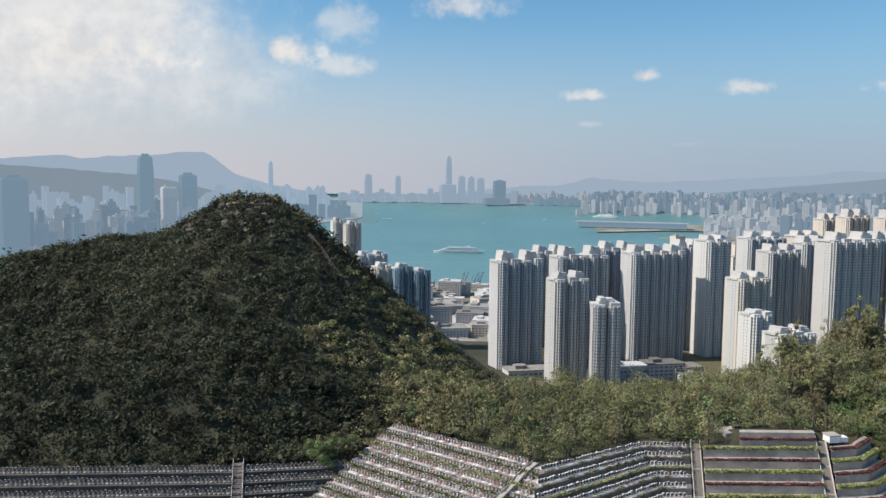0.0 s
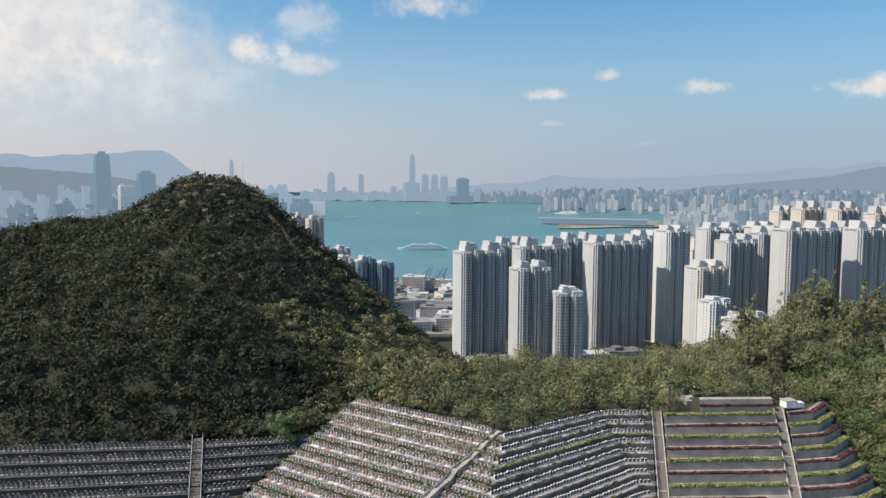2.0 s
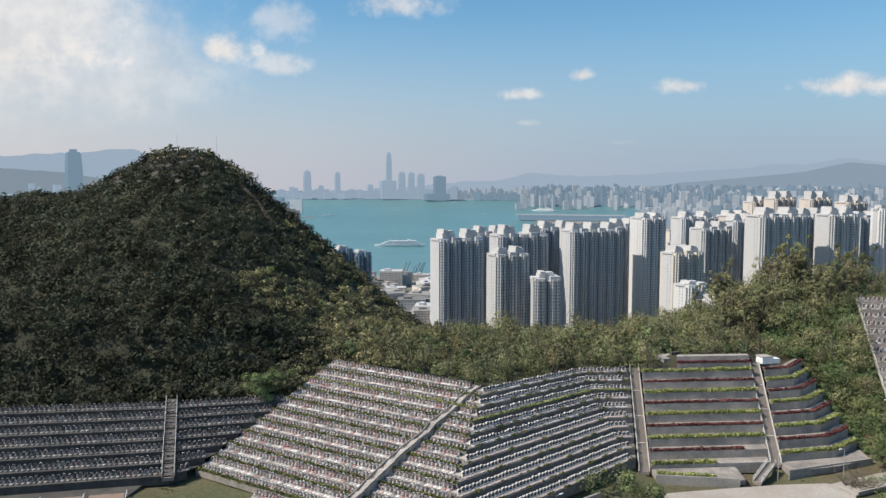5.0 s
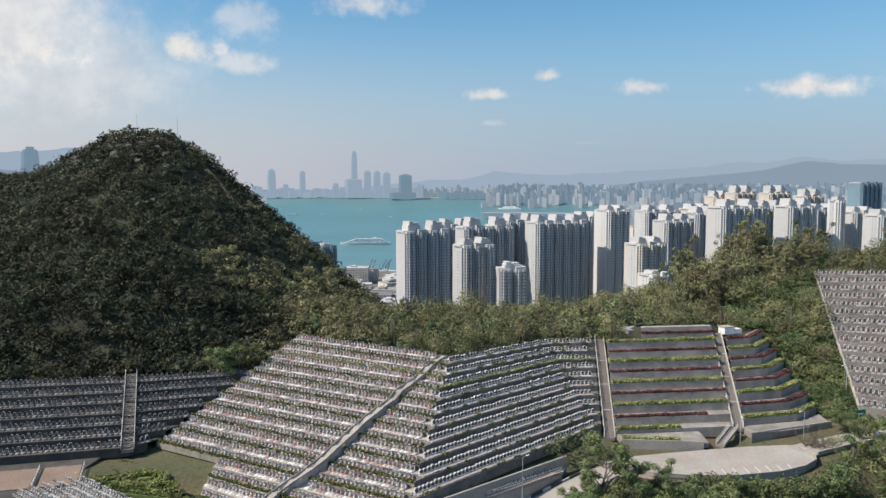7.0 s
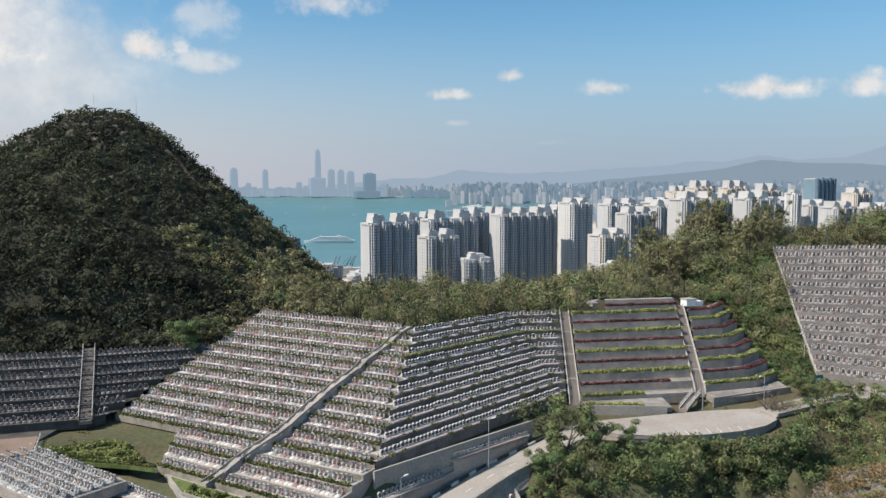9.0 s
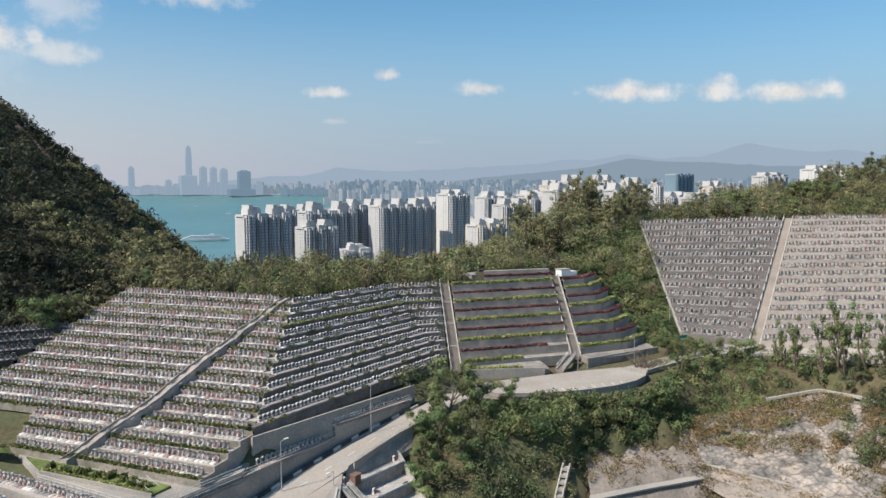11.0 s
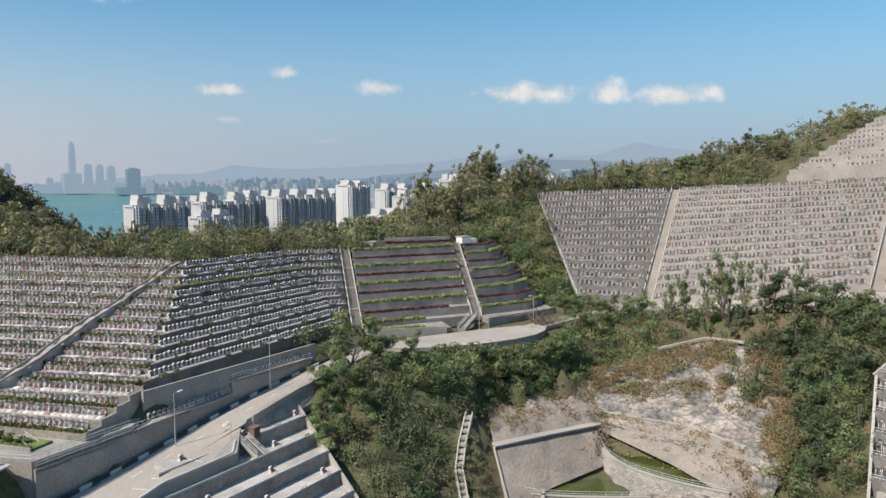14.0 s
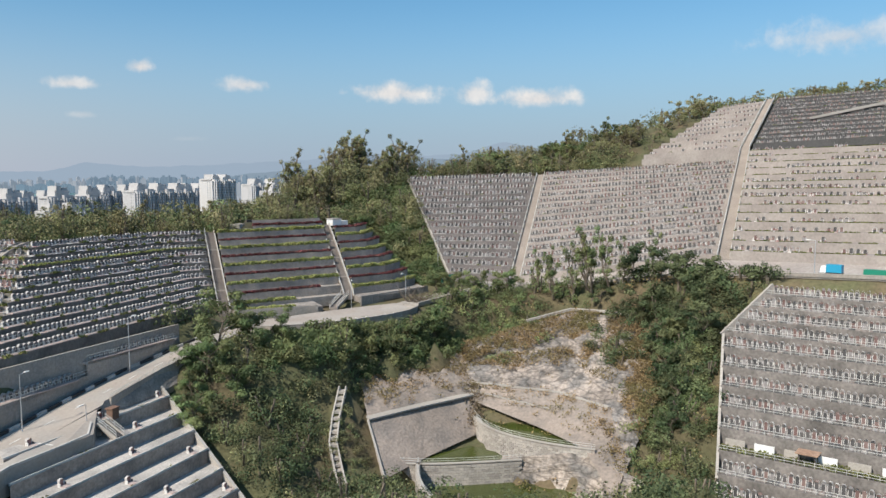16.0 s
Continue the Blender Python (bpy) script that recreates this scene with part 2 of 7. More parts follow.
def part(name, shape, material, parent, label="", kind=""):
    ob = new(name, shape.mesh(name, material) if isinstance(shape, Shape) else shape)
    ob.parent = parent
    return tagged(ob, label, kind=kind)


def empty(name, m=None, **tags):
    ob = new(name)
    if m:
        ob.matrix_world = m
    return tagged(ob, **tags)


def lerp(a, b, s):
    return tuple(p + (q - p) * s for p, q in zip(a, b))


def along(line, step, start=0.0, end=0.0):
    """Points every step metres along a line of 3D points, with the direction there."""
    out, left = [], start
    total = sum((Vector(b) - Vector(a)).length for a, b in zip(line, line[1:]))
    run = 0.0
    for a, b in zip(line, line[1:]):
        a, b = Vector(a), Vector(b)
        d = (b - a).length
        while left <= d and run + left <= total - end:
            out.append((a + (b - a) * (left / d), (b - a) / d))
            left += step
        left -= d
        run += d
    return out


# ---- the lie of the land ----
# terraces: foot line, head line (x, y, z), number of levels
TERRACES = {
    "west": ([(-125, 171, 146.2), (-50, 181, 146.2), (-47, 184, 146.2)], [(-140, 207, 156.5), (-57, 211, 156.5), (-24.5, 216, 156.5)], 7),
    "spur_west": ([(-45.5, 187, 146), (11.7, 143.5, 146)], [(-15, 231, 162.5), (26.8, 198.3, 162.5)], 20),
    "spur_apron": ([(-31, 160, 142.4), (2, 131, 142.4)], [(-29, 174.3, 146), (11.5, 143.6, 146)], 4),
    "spur_east": ([(11.9, 143, 146), (62.0, 183.2, 146), (63.4, 183.8, 146)], [(26.5, 198, 162.2), (57.3, 217.8, 162.2), (72, 217.4, 162.2)], 10),
    "spur_low": ([(-62, 142, 134.5), (-22, 104, 134.5)], [(-38.5, 157.5, 142.6), (-7.5, 124, 142.6)], 6),
    "garden_west": ([(66.5, 181.5, 144.8), (97, 181.5, 144.8)], [(75.4, 216, 162.5), (108.6, 216.3, 162.5)], 9),
    "garden_east": ([(100.5, 182.5, 146.2), (116, 184.5, 146.2), (126, 191, 146.2)], [(112.4, 216.6, 162.5), (119.5, 218.6, 162.5), (127.5, 226, 162.8)], 8),
    "garden_head": ([(86.5, 216.7, 162.5), (108.8, 216.7, 162.5)], [(88.5, 222.5, 165.3), (110.4, 222.5, 165.3)], 2),
    "bowl_north": ([(134.5, 185, 147.7), (148, 174.5, 146.5)], [(161.5, 249, 177.3), (209.5, 229, 178.6)], 15),
    "bowl_mid": ([(150.5, 172, 146.6), (164.5, 115.5, 157)], [(212.5, 227.5, 179), (237.5, 158, 182.2)], 16),
    "bowl_south": ([(165.5, 112.5, 157.3), (178, 70, 158)], [(238.5, 154.5, 186.3), (252, 96, 187)], 14),
    "upper_north": ([(229, 192, 184), (239, 158, 186)], [(284, 196, 206), (290, 181, 208)], 10),
    "upper_south": ([(240, 154.5, 187.2), (262, 95, 189)], [(293, 178, 208.5), (326, 120, 211)], 12),
    "lower_south": ([(113, 79, 119), (123, 46, 119)], [(138.4, 95.5, 143), (149, 60, 143)], 8),
    "lower_south_head": ([(138.4, 95.5, 143), (149, 60, 143)], [(150, 91.5, 152.7), (160, 58, 152.7)], 4),
    "bare": ([(13, 94, 122.6), (45, 115, 122.6)], [(12, 130.5, 137), (40.3, 149.7, 137)], 7),
}
ROAD = [(-16, 108, 134.0), (-2, 120, 135.2), (12.5, 132, 136.8), (38, 153, 140.4), (58, 163.5, 143.6), (75, 166, 144.6), (105, 167, 144.8), (125, 173, 145.5),
        (138, 173, 146), (147, 164, 147), (151, 140, 150), (154, 114, 154.5), (160, 92, 156), (170, 60, 157)]
CONES = [  # top x, y, z, fall to the sides and along, rounding
    (-95, 350, 227.5, 0.85, 0.56, 9), (-79, 350, 227, 0.9, 0.56, 8), (-143, 345, 209, 0.6, 0.5, 14), (-168, 338, 201, 0.5, 0.48, 30), (-240, 380, 184, 0.4, 0.4, 60), (158, 267, 182, 0.62, 0.75, 10), (215, 250, 181, 0.35, 0.6, 20),
    (318, 190, 210, 0.5, 0.35, 25), (350, 120, 213, 0.6, 0.3, 25),
]


def smooth(s):
    s = np.clip(s, 0, 1)
    return s * s * (3 - 2 * s)


def hills(x, y):
    r = np.hypot(x, y)
    base = 136 + 24 * smooth((y - 150) / 60) - 106 * smooth((r - 250) / 340) - 48 * smooth((r - 880) / 240) - 40 * smooth((80 - y) / 130)
    base = base - 16 * np.exp(-((x - 92) / 40) ** 2 - ((y - 108) / 34) ** 2)
    k = 6.0
    total = np.exp(base / k - 30)
    for cx, cy, top, sx, sy, q in CONES:
        d = np.sqrt(((x - cx) * sx) ** 2 + ((y - cy) * sy) ** 2 + q * q) - q
        total = total + np.exp((top - d) / k - 30)
    return k * (np.log(total) + 30)


def bilinear(foot, head, i, s, u):
    return lerp(lerp(foot[i], foot[i + 1], u), lerp(head[i], head[i + 1], u), s)


ANCHORS = []
for foot, head, n in TERRACES.values():
    for i in range(len(foot) - 1):
        k = max(2, int(math.dist(foot[i], foot[i + 1]) / 4), int(math.dist(head[i], head[i + 1]) / 4))
        m = max(2, int(math.dist(foot[i], head[i]) / 4))
        for s in range(m + 1):
            for u in range(k + 1):
                x, y, z = bilinear(foot, head, i, s / m, u / k)
                ANCHORS.append((x, y, z - 1.8 + 1.6 * (s == m) + 1.0 * (s == 0)))
for p, d in along(ROAD, 3.0):
    side = d.cross(Vector((0, 0, 1))).normalized()
    for o in (-5, -2, 2) if 20 < p.x < 52 else (-5, -2, 2, 5):
        q = p + side * o
        ANCHORS.append((q.x, q.y, q.z - 0.35))
for x in range(66, 108, 4):
    for y in range(155, 171, 4):
        ANCHORS.append((x, y, 144.3))
    ANCHORS.append((x, 151.5, 143.2))
    ANCHORS.append((x, 147.5, 141.2))
# the cut slopes and pools of the pit: foot line, head line
CUTS = {
    "panel": ([(72, 121, 121.5), (85, 126, 121.5), (100.5, 129.5, 122.2)], [(76.4, 133.7, 128.9), (91, 136, 128.5), (107.4, 138, 128)]),
    "bank": ([(76.4, 133.7, 128.9), (91, 136, 128.5), (106.6, 137.6, 128)], [(82, 147, 134.0), (97, 151, 135), (114, 148, 135.4)]),
    "rock_toe": ([(104.5, 138.3, 127.6), (108.5, 118, 125.2), (107, 104, 125), (102, 92, 120.5)], [(107.5, 141.2, 130.2), (119, 123, 129.8), (119, 108.5, 129.8), (109, 95, 123.6)]),
    "rock": ([(107.5, 141.2, 130.2), (119, 123, 129.8), (119, 108.5, 129.8), (109, 95, 123.6)], [(112, 149, 137.2), (139, 138, 144), (141, 120, 144.3), (127, 103, 132)]),
    "rock_low": ([(94.5, 115.0, 116.9), (98.8, 112.0, 116.9), (102.5, 104, 116.9), (99, 92, 116.8)], [(97.4, 117, 121.9), (99.2, 113.4, 122.3), (106.8, 103.4, 124.6), (108, 90, 122.5)]),
}
for foot, head in CUTS.values():
    for i in range(len(foot) - 1):
        for s in range(9):
            for u in range(7):
                x, y, z = bilinear(foot, head, i, s / 8, u / 6)
                ANCHORS.append((x, y, z - 1.2))
for x in range(78, 108, 4):
    for y in range(94, 126, 4):
        ANCHORS.append((x, y, 115.0 if x + 0.5 * (y - 110) < 98 else 119.0))
CHANNEL = [(73.6, 138.8, 134.5), (69.7, 134.5, 130.0), (66.6, 130.0, 126.6), (64.8, 124.5, 123.4), (62.6, 117.5, 120.2), (59.5, 107, 116.4)]
for p, d in along(CHANNEL, 3.0):
    ANCHORS.append((p.x, p.y, p.z - 0.3))
ANCHORS = np.array(ANCHORS)


def ground(x, y):
    """Height of the ground at arrays x, y: the hills, drawn to the terraces and the road where these are near."""
    x, y = np.atleast_1d(np.asarray(x, float)), np.atleast_1d(np.asarray(y, float))
    out = hills(x, y)
    for a in range(0, len(x), 4000):
        xs, ys = x[a:a + 4000], y[a:a + 4000]
        d2 = (xs[:, None] - ANCHORS[:, 0]) ** 2 + (ys[:, None] - ANCHORS[:, 1]) ** 2
        w = 1 / (d2 + 0.5) ** 2.5
        near = (w * ANCHORS[:, 2]).sum(1) / w.sum(1)
        d = np.sqrt(d2.min(1))
        s = np.clip(1 - (d - 2.5) / 26, 0, 1)
        s = s * s * (3 - 2 * s)
        out[a:a + 4000] = out[a:a + 4000] * (1 - s) + near * s
    return out


gx = np.concatenate([np.arange(-700, -180, 13), np.arange(-180, 330, 3.0), np.arange(330, 1200, 15)])
gy = np.concatenate([np.arange(-300, 30, 15), np.arange(30, 420, 3.0), np.arange(420, 1250, 14)])
XX, YY = np.meshgrid(gx, gy)
ZZ = ground(XX.ravel(), YY.ravel())
rough = np.array([noise.noise((a * 0.15, b * 0.15, 0)) for a, b in zip(XX.ravel(), YY.ravel())])
ni, nj = XX.shape
idx = np.arange(ni * nj).reshape(ni, nj)
quads = np.stack([idx[:-1, :-1], idx[:-1, 1:], idx[1:, 1:], idx[1:, :-1]], -1).reshape(-1, 4)
ob = new("ground", quick_mesh("ground", np.stack([XX.ravel(), YY.ravel(), ZZ + 0.2 * rough - 0.2], 1), quads, M_SOIL))
# Leaf litter, kept dark so the hill's cloud shade shows in its colour too.
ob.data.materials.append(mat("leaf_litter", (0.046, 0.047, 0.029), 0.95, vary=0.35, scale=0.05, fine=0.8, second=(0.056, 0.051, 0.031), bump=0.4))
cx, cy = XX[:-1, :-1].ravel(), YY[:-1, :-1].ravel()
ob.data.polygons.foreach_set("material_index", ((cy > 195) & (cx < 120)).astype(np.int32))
tagged(ob, "brown soil and rough grass of the hillsides", "ground", kind="structure")

# the far land and the sea are drawn in towards the middle distance: all keeps its direction
MID = EYE - 30


def far_range(r):
    return r if r < 2500 else 2500 + 2400 * (1 - math.exp(-(r - 2500) / 3800))


def push(r):
    """The farther shores lie farther off than the near harbour's scale tells."""
    return r if r < 6000 else 6000 + (r - 6000) * 3.1


def far_place(az, r, z=0.0):
    """A place r metres off, az degrees to the right of straight ahead, z over the sea; and its scale."""
    k = far_range(r) / r
    return Vector((math.sin(radians(az)) * r * k, math.cos(radians(az)) * r * k, MID + (z - MID) * k)), k


def polar(name, azs, near, far, z, steps, material, label, category):
    """Flat land or water between two ranges, given for each azimuth."""
    v, f, n = [], [], len(azs)
    for i in range(steps + 1):
        for a, r0, r1 in zip(azs, near, far):
            v.append(far_place(a, push(r0 * (r1 / r0) ** (i / steps)), z)[0])
    for i in range(steps):
        f += [(i * n + j, i * n + j + 1, (i + 1) * n + j + 1, (i + 1) * n + j) for j in range(n - 1)]
    return tagged(new(name, mesh_from(name, v, f, material)), label, category, kind="structure")


fan = list(range(-90, 91, 3))
polar("sea", fan, [430] * len(fan), [26000] * len(fan), 0.0, 40, M_SEA, "wide turquoise harbour water with faint bands", "sea")

# ---- terraces ----
M_STAIR = mat("stair_concrete", (0.24, 0.205, 0.18), 0.85, vary=0.15, scale=0.4, fine=3)
M_TAN = mat("stair_tan", (0.36, 0.31, 0.27), 0.85, vary=0.15, scale=0.4, fine=3)
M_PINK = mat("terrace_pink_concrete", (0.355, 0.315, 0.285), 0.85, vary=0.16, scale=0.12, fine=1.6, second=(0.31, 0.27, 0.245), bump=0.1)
# Darker copy for the north wall, with the shadow cast on it painted in.
M_SHADE = mat("terrace_shaded_concrete", (0.27, 0.235, 0.215), 0.85, vary=0.18, scale=0.15, fine=1.6, second=(0.22, 0.193, 0.178), bump=0.1)
M_BED = mat("grave_paving", (0.46, 0.40, 0.355), 0.85, vary=0.2, scale=0.6, fine=2.5)
M_BAREW = mat("stained_wall_concrete", (0.32, 0.28, 0.245), 0.9, vary=0.28, scale=0.35, fine=2.2, second=(0.23, 0.205, 0.185), bump=0.2)
M_BARET = mat("rubbly_concrete", (0.46, 0.425, 0.39), 0.9, vary=0.3, scale=0.5, fine=3.5, second=(0.40, 0.37, 0.34), bump=0.3)
M_GW = mat("streaked_concrete", (0.225, 0.202, 0.184), 0.9, vary=0.32, scale=0.3, fine=1.8, second=(0.165, 0.15, 0.137), bump=0.15)
M_WARMC = mat("warm_concrete", (0.46, 0.41, 0.365), 0.85, vary=0.18, scale=0.25, fine=2.5, second=(0.38, 0.34, 0.305), bump=0.12)
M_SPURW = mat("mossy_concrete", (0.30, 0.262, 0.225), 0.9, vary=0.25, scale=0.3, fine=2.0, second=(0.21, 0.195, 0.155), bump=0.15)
# Walls of the spur's east face, darker than those of its west face.
M_EASTW = mat("dark_concrete", (0.215, 0.188, 0.165), 0.9, vary=0.25, scale=0.3, fine=2.0, second=(0.155, 0.138, 0.122), bump=0.15)
# West terraces: the cloud shade lying there is painted into the concrete.
M_WEST_SHADED = mat("west_concrete_shaded", (0.088, 0.08, 0.072), 0.9, vary=0.25, scale=0.3, fine=2.5, second=(0.062, 0.057, 0.052), bump=0.15)
M_DARKCOVER = mat("dark_net", (0.085, 0.083, 0.082), 0.9, vary=0.2, scale=0.3, fine=2)


def stone(name, stops):
    """Cut stone whose colour changes from piece to piece."""
    m = mat(name, (0.5, 0.5, 0.5), 0.55, vary=0.12, scale=1.5, fine=8, spec=0.4)
    n, l = m.node_tree.nodes, m.node_tree.links
    g = next(x for x in n if x.type == "NEW_GEOMETRY")
    r = n.new("ShaderNodeValToRGB")
    r.color_ramp.interpolation = "CONSTANT"
    for i, c in enumerate(stops):
        e = r.color_ramp.elements[0] if i == 0 else r.color_ramp.elements.new(i / len(stops))
        e.color = (*c, 1)
    r.color_ramp.elements.remove(r.color_ramp.elements[-1])
    l.new(g.outputs["Random Per Island"], r.inputs[0])
    x = n.new("ShaderNodeMix")
    x.data_type, x.blend_type = "RGBA", "MULTIPLY"
    x.inputs[0].default_value = 1.0
    b = n["Principled BSDF"]
    old = b.inputs["Base Color"].links[0].from_socket
    sc = n.new("ShaderNodeMix")
    sc.data_type, sc.blend_type = "RGBA", "MULTIPLY"
    sc.inputs[0].default_value = 1.0
    sc.inputs[7].default_value = (2, 2, 2, 1)
    l.new(old, sc.inputs[6])
    l.new(sc.outputs[2], x.inputs[6])
    l.new(r.outputs[0], x.inputs[7])
    l.new(x.outputs[2], b.inputs["Base Color"])
    return m


M_STONE = stone("grave_granite", [(0.60, 0.565, 0.535), (0.40, 0.365, 0.34), (0.48, 0.38, 0.345), (0.22, 0.205, 0.20), (0.62, 0.595, 0.565), (0.32, 0.18, 0.165), (0.43, 0.39, 0.365)])
M_HOOD = stone("grave_white_hood", [(0.55, 0.53, 0.50), (0.36, 0.34, 0.33), (0.47, 0.44, 0.415), (0.27, 0.26, 0.25), (0.60, 0.58, 0.56)])
M_WHOOD = stone("grave_pale_hood", [(0.62, 0.60, 0.57), (0.56, 0.54, 0.51), (0.66, 0.64, 0.61), (0.50, 0.47, 0.45)])
# Dark hoods and granite; on the west rows their tones stand for cloud shade.
M_HOOD_D = stone("grave_dark_hood", [(0.25, 0.235, 0.22), (0.17, 0.16, 0.155), (0.30, 0.27, 0.25), (0.12, 0.115, 0.11), (0.36, 0.34, 0.32)])
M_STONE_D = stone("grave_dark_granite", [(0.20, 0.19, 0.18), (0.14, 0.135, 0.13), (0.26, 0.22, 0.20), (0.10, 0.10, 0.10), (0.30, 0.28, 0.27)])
M_PANEL = stone("grave_panel", [(0.11, 0.102, 0.10), (0.17, 0.105, 0.095), (0.26, 0.242, 0.237), (0.09, 0.086, 0.085), (0.21, 0.145, 0.13), (0.07, 0.068, 0.068)])


def level_line(foot, head, s):
    return [lerp(a, b, s) for a, b in zip(foot, head)]


def terrace(key, name, label, wall_material, tread_material):
    foot, head, n = TERRACES[key]
    top = empty(name, label=label, category="terrace", group="hillside terraces")
    for i in range(n):
        a, b = level_line(foot, head, i / n), level_line(foot, head, (i + 1) / n)
        run = math.dist(a[0][:2], b[0][:2])
        inner = level_line(foot, head, (i + 0.35 / run) / n)
        za = [p[2] for p in b]
        w = Shape()
        w.strip([(x, y, z + 0.14) for (x, y, _), z in zip(a, za)], [(x, y, z + 0.14) for (x, y, _), z in zip(inner, za)], b[0][2] - a[0][2] + 0.7)
        part("retaining_wall", w, wall_material, top)
        t = Shape()
        t.strip([(x, y, z) for (x, y, _), z in zip(inner, za)], [(x, y, z) for (x, y, _), z in zip(b, za)], 0.25)
        part("walkway", t, tread_material, top)
    return top


WALLS = {}
for key, name, label, wm, tm in (("west", "grave_terrace", "stepped grey concrete grave terraces under the wooded hill", M_WEST_SHADED, M_WEST_SHADED),
                                 ("spur_west", "grave_terrace", "stepped grave terraces with hedges on a hillside spur", M_SPURW, M_BED),
                                 ("spur_apron", "grave_terrace", "lowest grave terraces of the spur's foot", M_SPURW, M_BED),
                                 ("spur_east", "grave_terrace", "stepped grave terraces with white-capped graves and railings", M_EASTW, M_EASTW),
                                 ("spur_low", "grave_terrace", "low grave terraces below the clipped garden", M_CONC, M_BED),
                                 ("garden_west", "garden_terrace", "grey stepped garden terraces with red and yellow hedges", M_CONC_D, M_CONC_D),
                                 ("garden_east", "garden_terrace", "grey stepped garden terraces bending round a corner", M_CONC_D, M_CONC_D),
                                 ("garden_head", "garden_terrace", "short top ledges of the stepped garden", M_CONC_D, M_CONC_D),
                                 ("bowl_north", "grave_terrace", "steep wall of grave terraces, its shade painted brown-grey", M_SHADE, M_SHADE),
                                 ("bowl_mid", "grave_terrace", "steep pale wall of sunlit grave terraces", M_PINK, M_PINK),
                                 ("bowl_south", "grave_terrace", "steep pale concrete terraces with few graves", M_PINK, M_PINK),
                                 ("upper_north", "grave_terrace", "upper pale grave terraces narrowing to the hilltop", M_PINK, M_PINK),
                                 ("upper_south", "grave_terrace", "upper dark-netted grave terraces crossed by pale stairs", M_DARKCOVER, M_DARKCOVER),
                                 ("lower_south", "grave_terrace", "grey grave terraces falling below the road", M_GW, M_GW),
                                 ("lower_south_head", "grave_terrace", "grey grave terraces just below the road", M_GW, M_GW),
                                 ("bare", "bare_terrace", "bare concrete terraces stepping down beside the road", M_BAREW, M_BARET)):
    WALLS[key] = terrace(key, name, label, wm, tm)


def tread(key, i, depth):
    """The line along level i, at a share of the tread's depth, on its surface."""
    foot, head, n = TERRACES[key]
    z = [p[2] for p in level_line(foot, head, (i + 1) / n)]
    return [(x, y, zz) for (x, y, _), zz in zip(level_line(foot, head, (i + depth) / n), z)]


# ---- graves ----
def boxq(x0, y0, z0, x1, y1, z1):
    v = [(x0, y0, z0), (x1, y0, z0), (x1, y1, z0), (x0, y1, z0), (x0, y0, z1), (x1, y0, z1), (x1, y1, z1), (x0, y1, z1)]
    return v, [(4, 5, 6, 7), (0, 1, 5, 4), (1, 2, 6, 5), (2, 3, 7, 6), (3, 0, 4, 7)]


def joined(pieces):
    v, f = [], []
    for pv, pf in pieces:
        f += [tuple(len(v) + i for i in q) for q in pf]
        v += pv
    return np.array(v, float), np.array(f, int)


def arch(w, z, h, y0, y1, seg=6):
    v = []
    for y in (y0, y1):
        v += [(-w * math.cos(math.pi * i / seg), y, z + h * math.sin(math.pi * i / seg)) for i in range(seg + 1)]
    n = seg + 1
    f = [(i, i + 1, n + i + 1, n + i) for i in range(seg)]
    return v, f


STONE_BODY = joined([boxq(-0.5, -1.1, 0, 0.5, 0.2, 0.2), boxq(-0.40, 0.22, 0, 0.40, 0.5, 0.95), boxq(-0.55, -0.15, 0, -0.44, 0.42, 0.62), boxq(0.44, -0.15, 0, 0.55, 0.42, 0.62)])
STONE_HOOD = joined([arch(0.43, 0.93, 0.36, 0.12, 0.56), boxq(-0.43, 0.12, 0.2, -0.34, 0.56, 0.93), boxq(0.34, 0.12, 0.2, 0.43, 0.56, 0.93)])
STONE_PANEL = joined([([(-0.35, 0.19, 0.2), (0.35, 0.19, 0.2), (0.35, 0.19, 0.95), (-0.35, 0.19, 0.95)], [(0, 1, 2, 3)]), ([(-0.38, 0.19, 0.95), (0.38, 0.19, 0.95), (0.2, 0.19, 1.22), (-0.2, 0.19, 1.22)], [(0, 1, 2, 3)]),
                      ([(-0.42, 0.54, 0.0), (0.42, 0.54, 0.0), (0.3, 0.54, 1.15), (-0.3, 0.54, 1.15)], [(3, 2, 1, 0)])])


# the worn path up the spur, clear of graves
SPUR_PATH = [(-20.5, 149.0, 142.5), (-5.3, 162.0, 149.0), (5.3, 175.3, 153.9), (25.4, 199.5, 162.6)]
SPUR_LINE = [p for p, _ in along(SPUR_PATH, 1.0)]


def spots(key, i, step, depth, share, seed, start=1.2, end=1.2):
    """Places of the graves on one level: point, row direction; whole runs are left empty here and there."""
    line = tread(key, i, depth)
    foot, head, _ = TERRACES[key]
    up = Vector(head[0]) - Vector(foot[0])
    out = []
    for k, (p, d) in enumerate(along(line, step, start, end)):
        gap = noise.noise((k * 0.11 + seed, i * 3.7, seed * 1.7)) * 0.5 + 0.5
        if key in ("spur_west", "spur_apron") and min((p.xy - q.xy).length for q in SPUR_LINE) < 1.9:
            continue
        if gap < 1.1 * share and random.random() < 0.25 + share:
            side = Vector((-d.y, d.x, 0)).normalized()
            if side.dot(up) < 0:
                side, d = -side, -d
            out.append((p, Vector((d.x, d.y, 0)).normalized(), side))
    return out


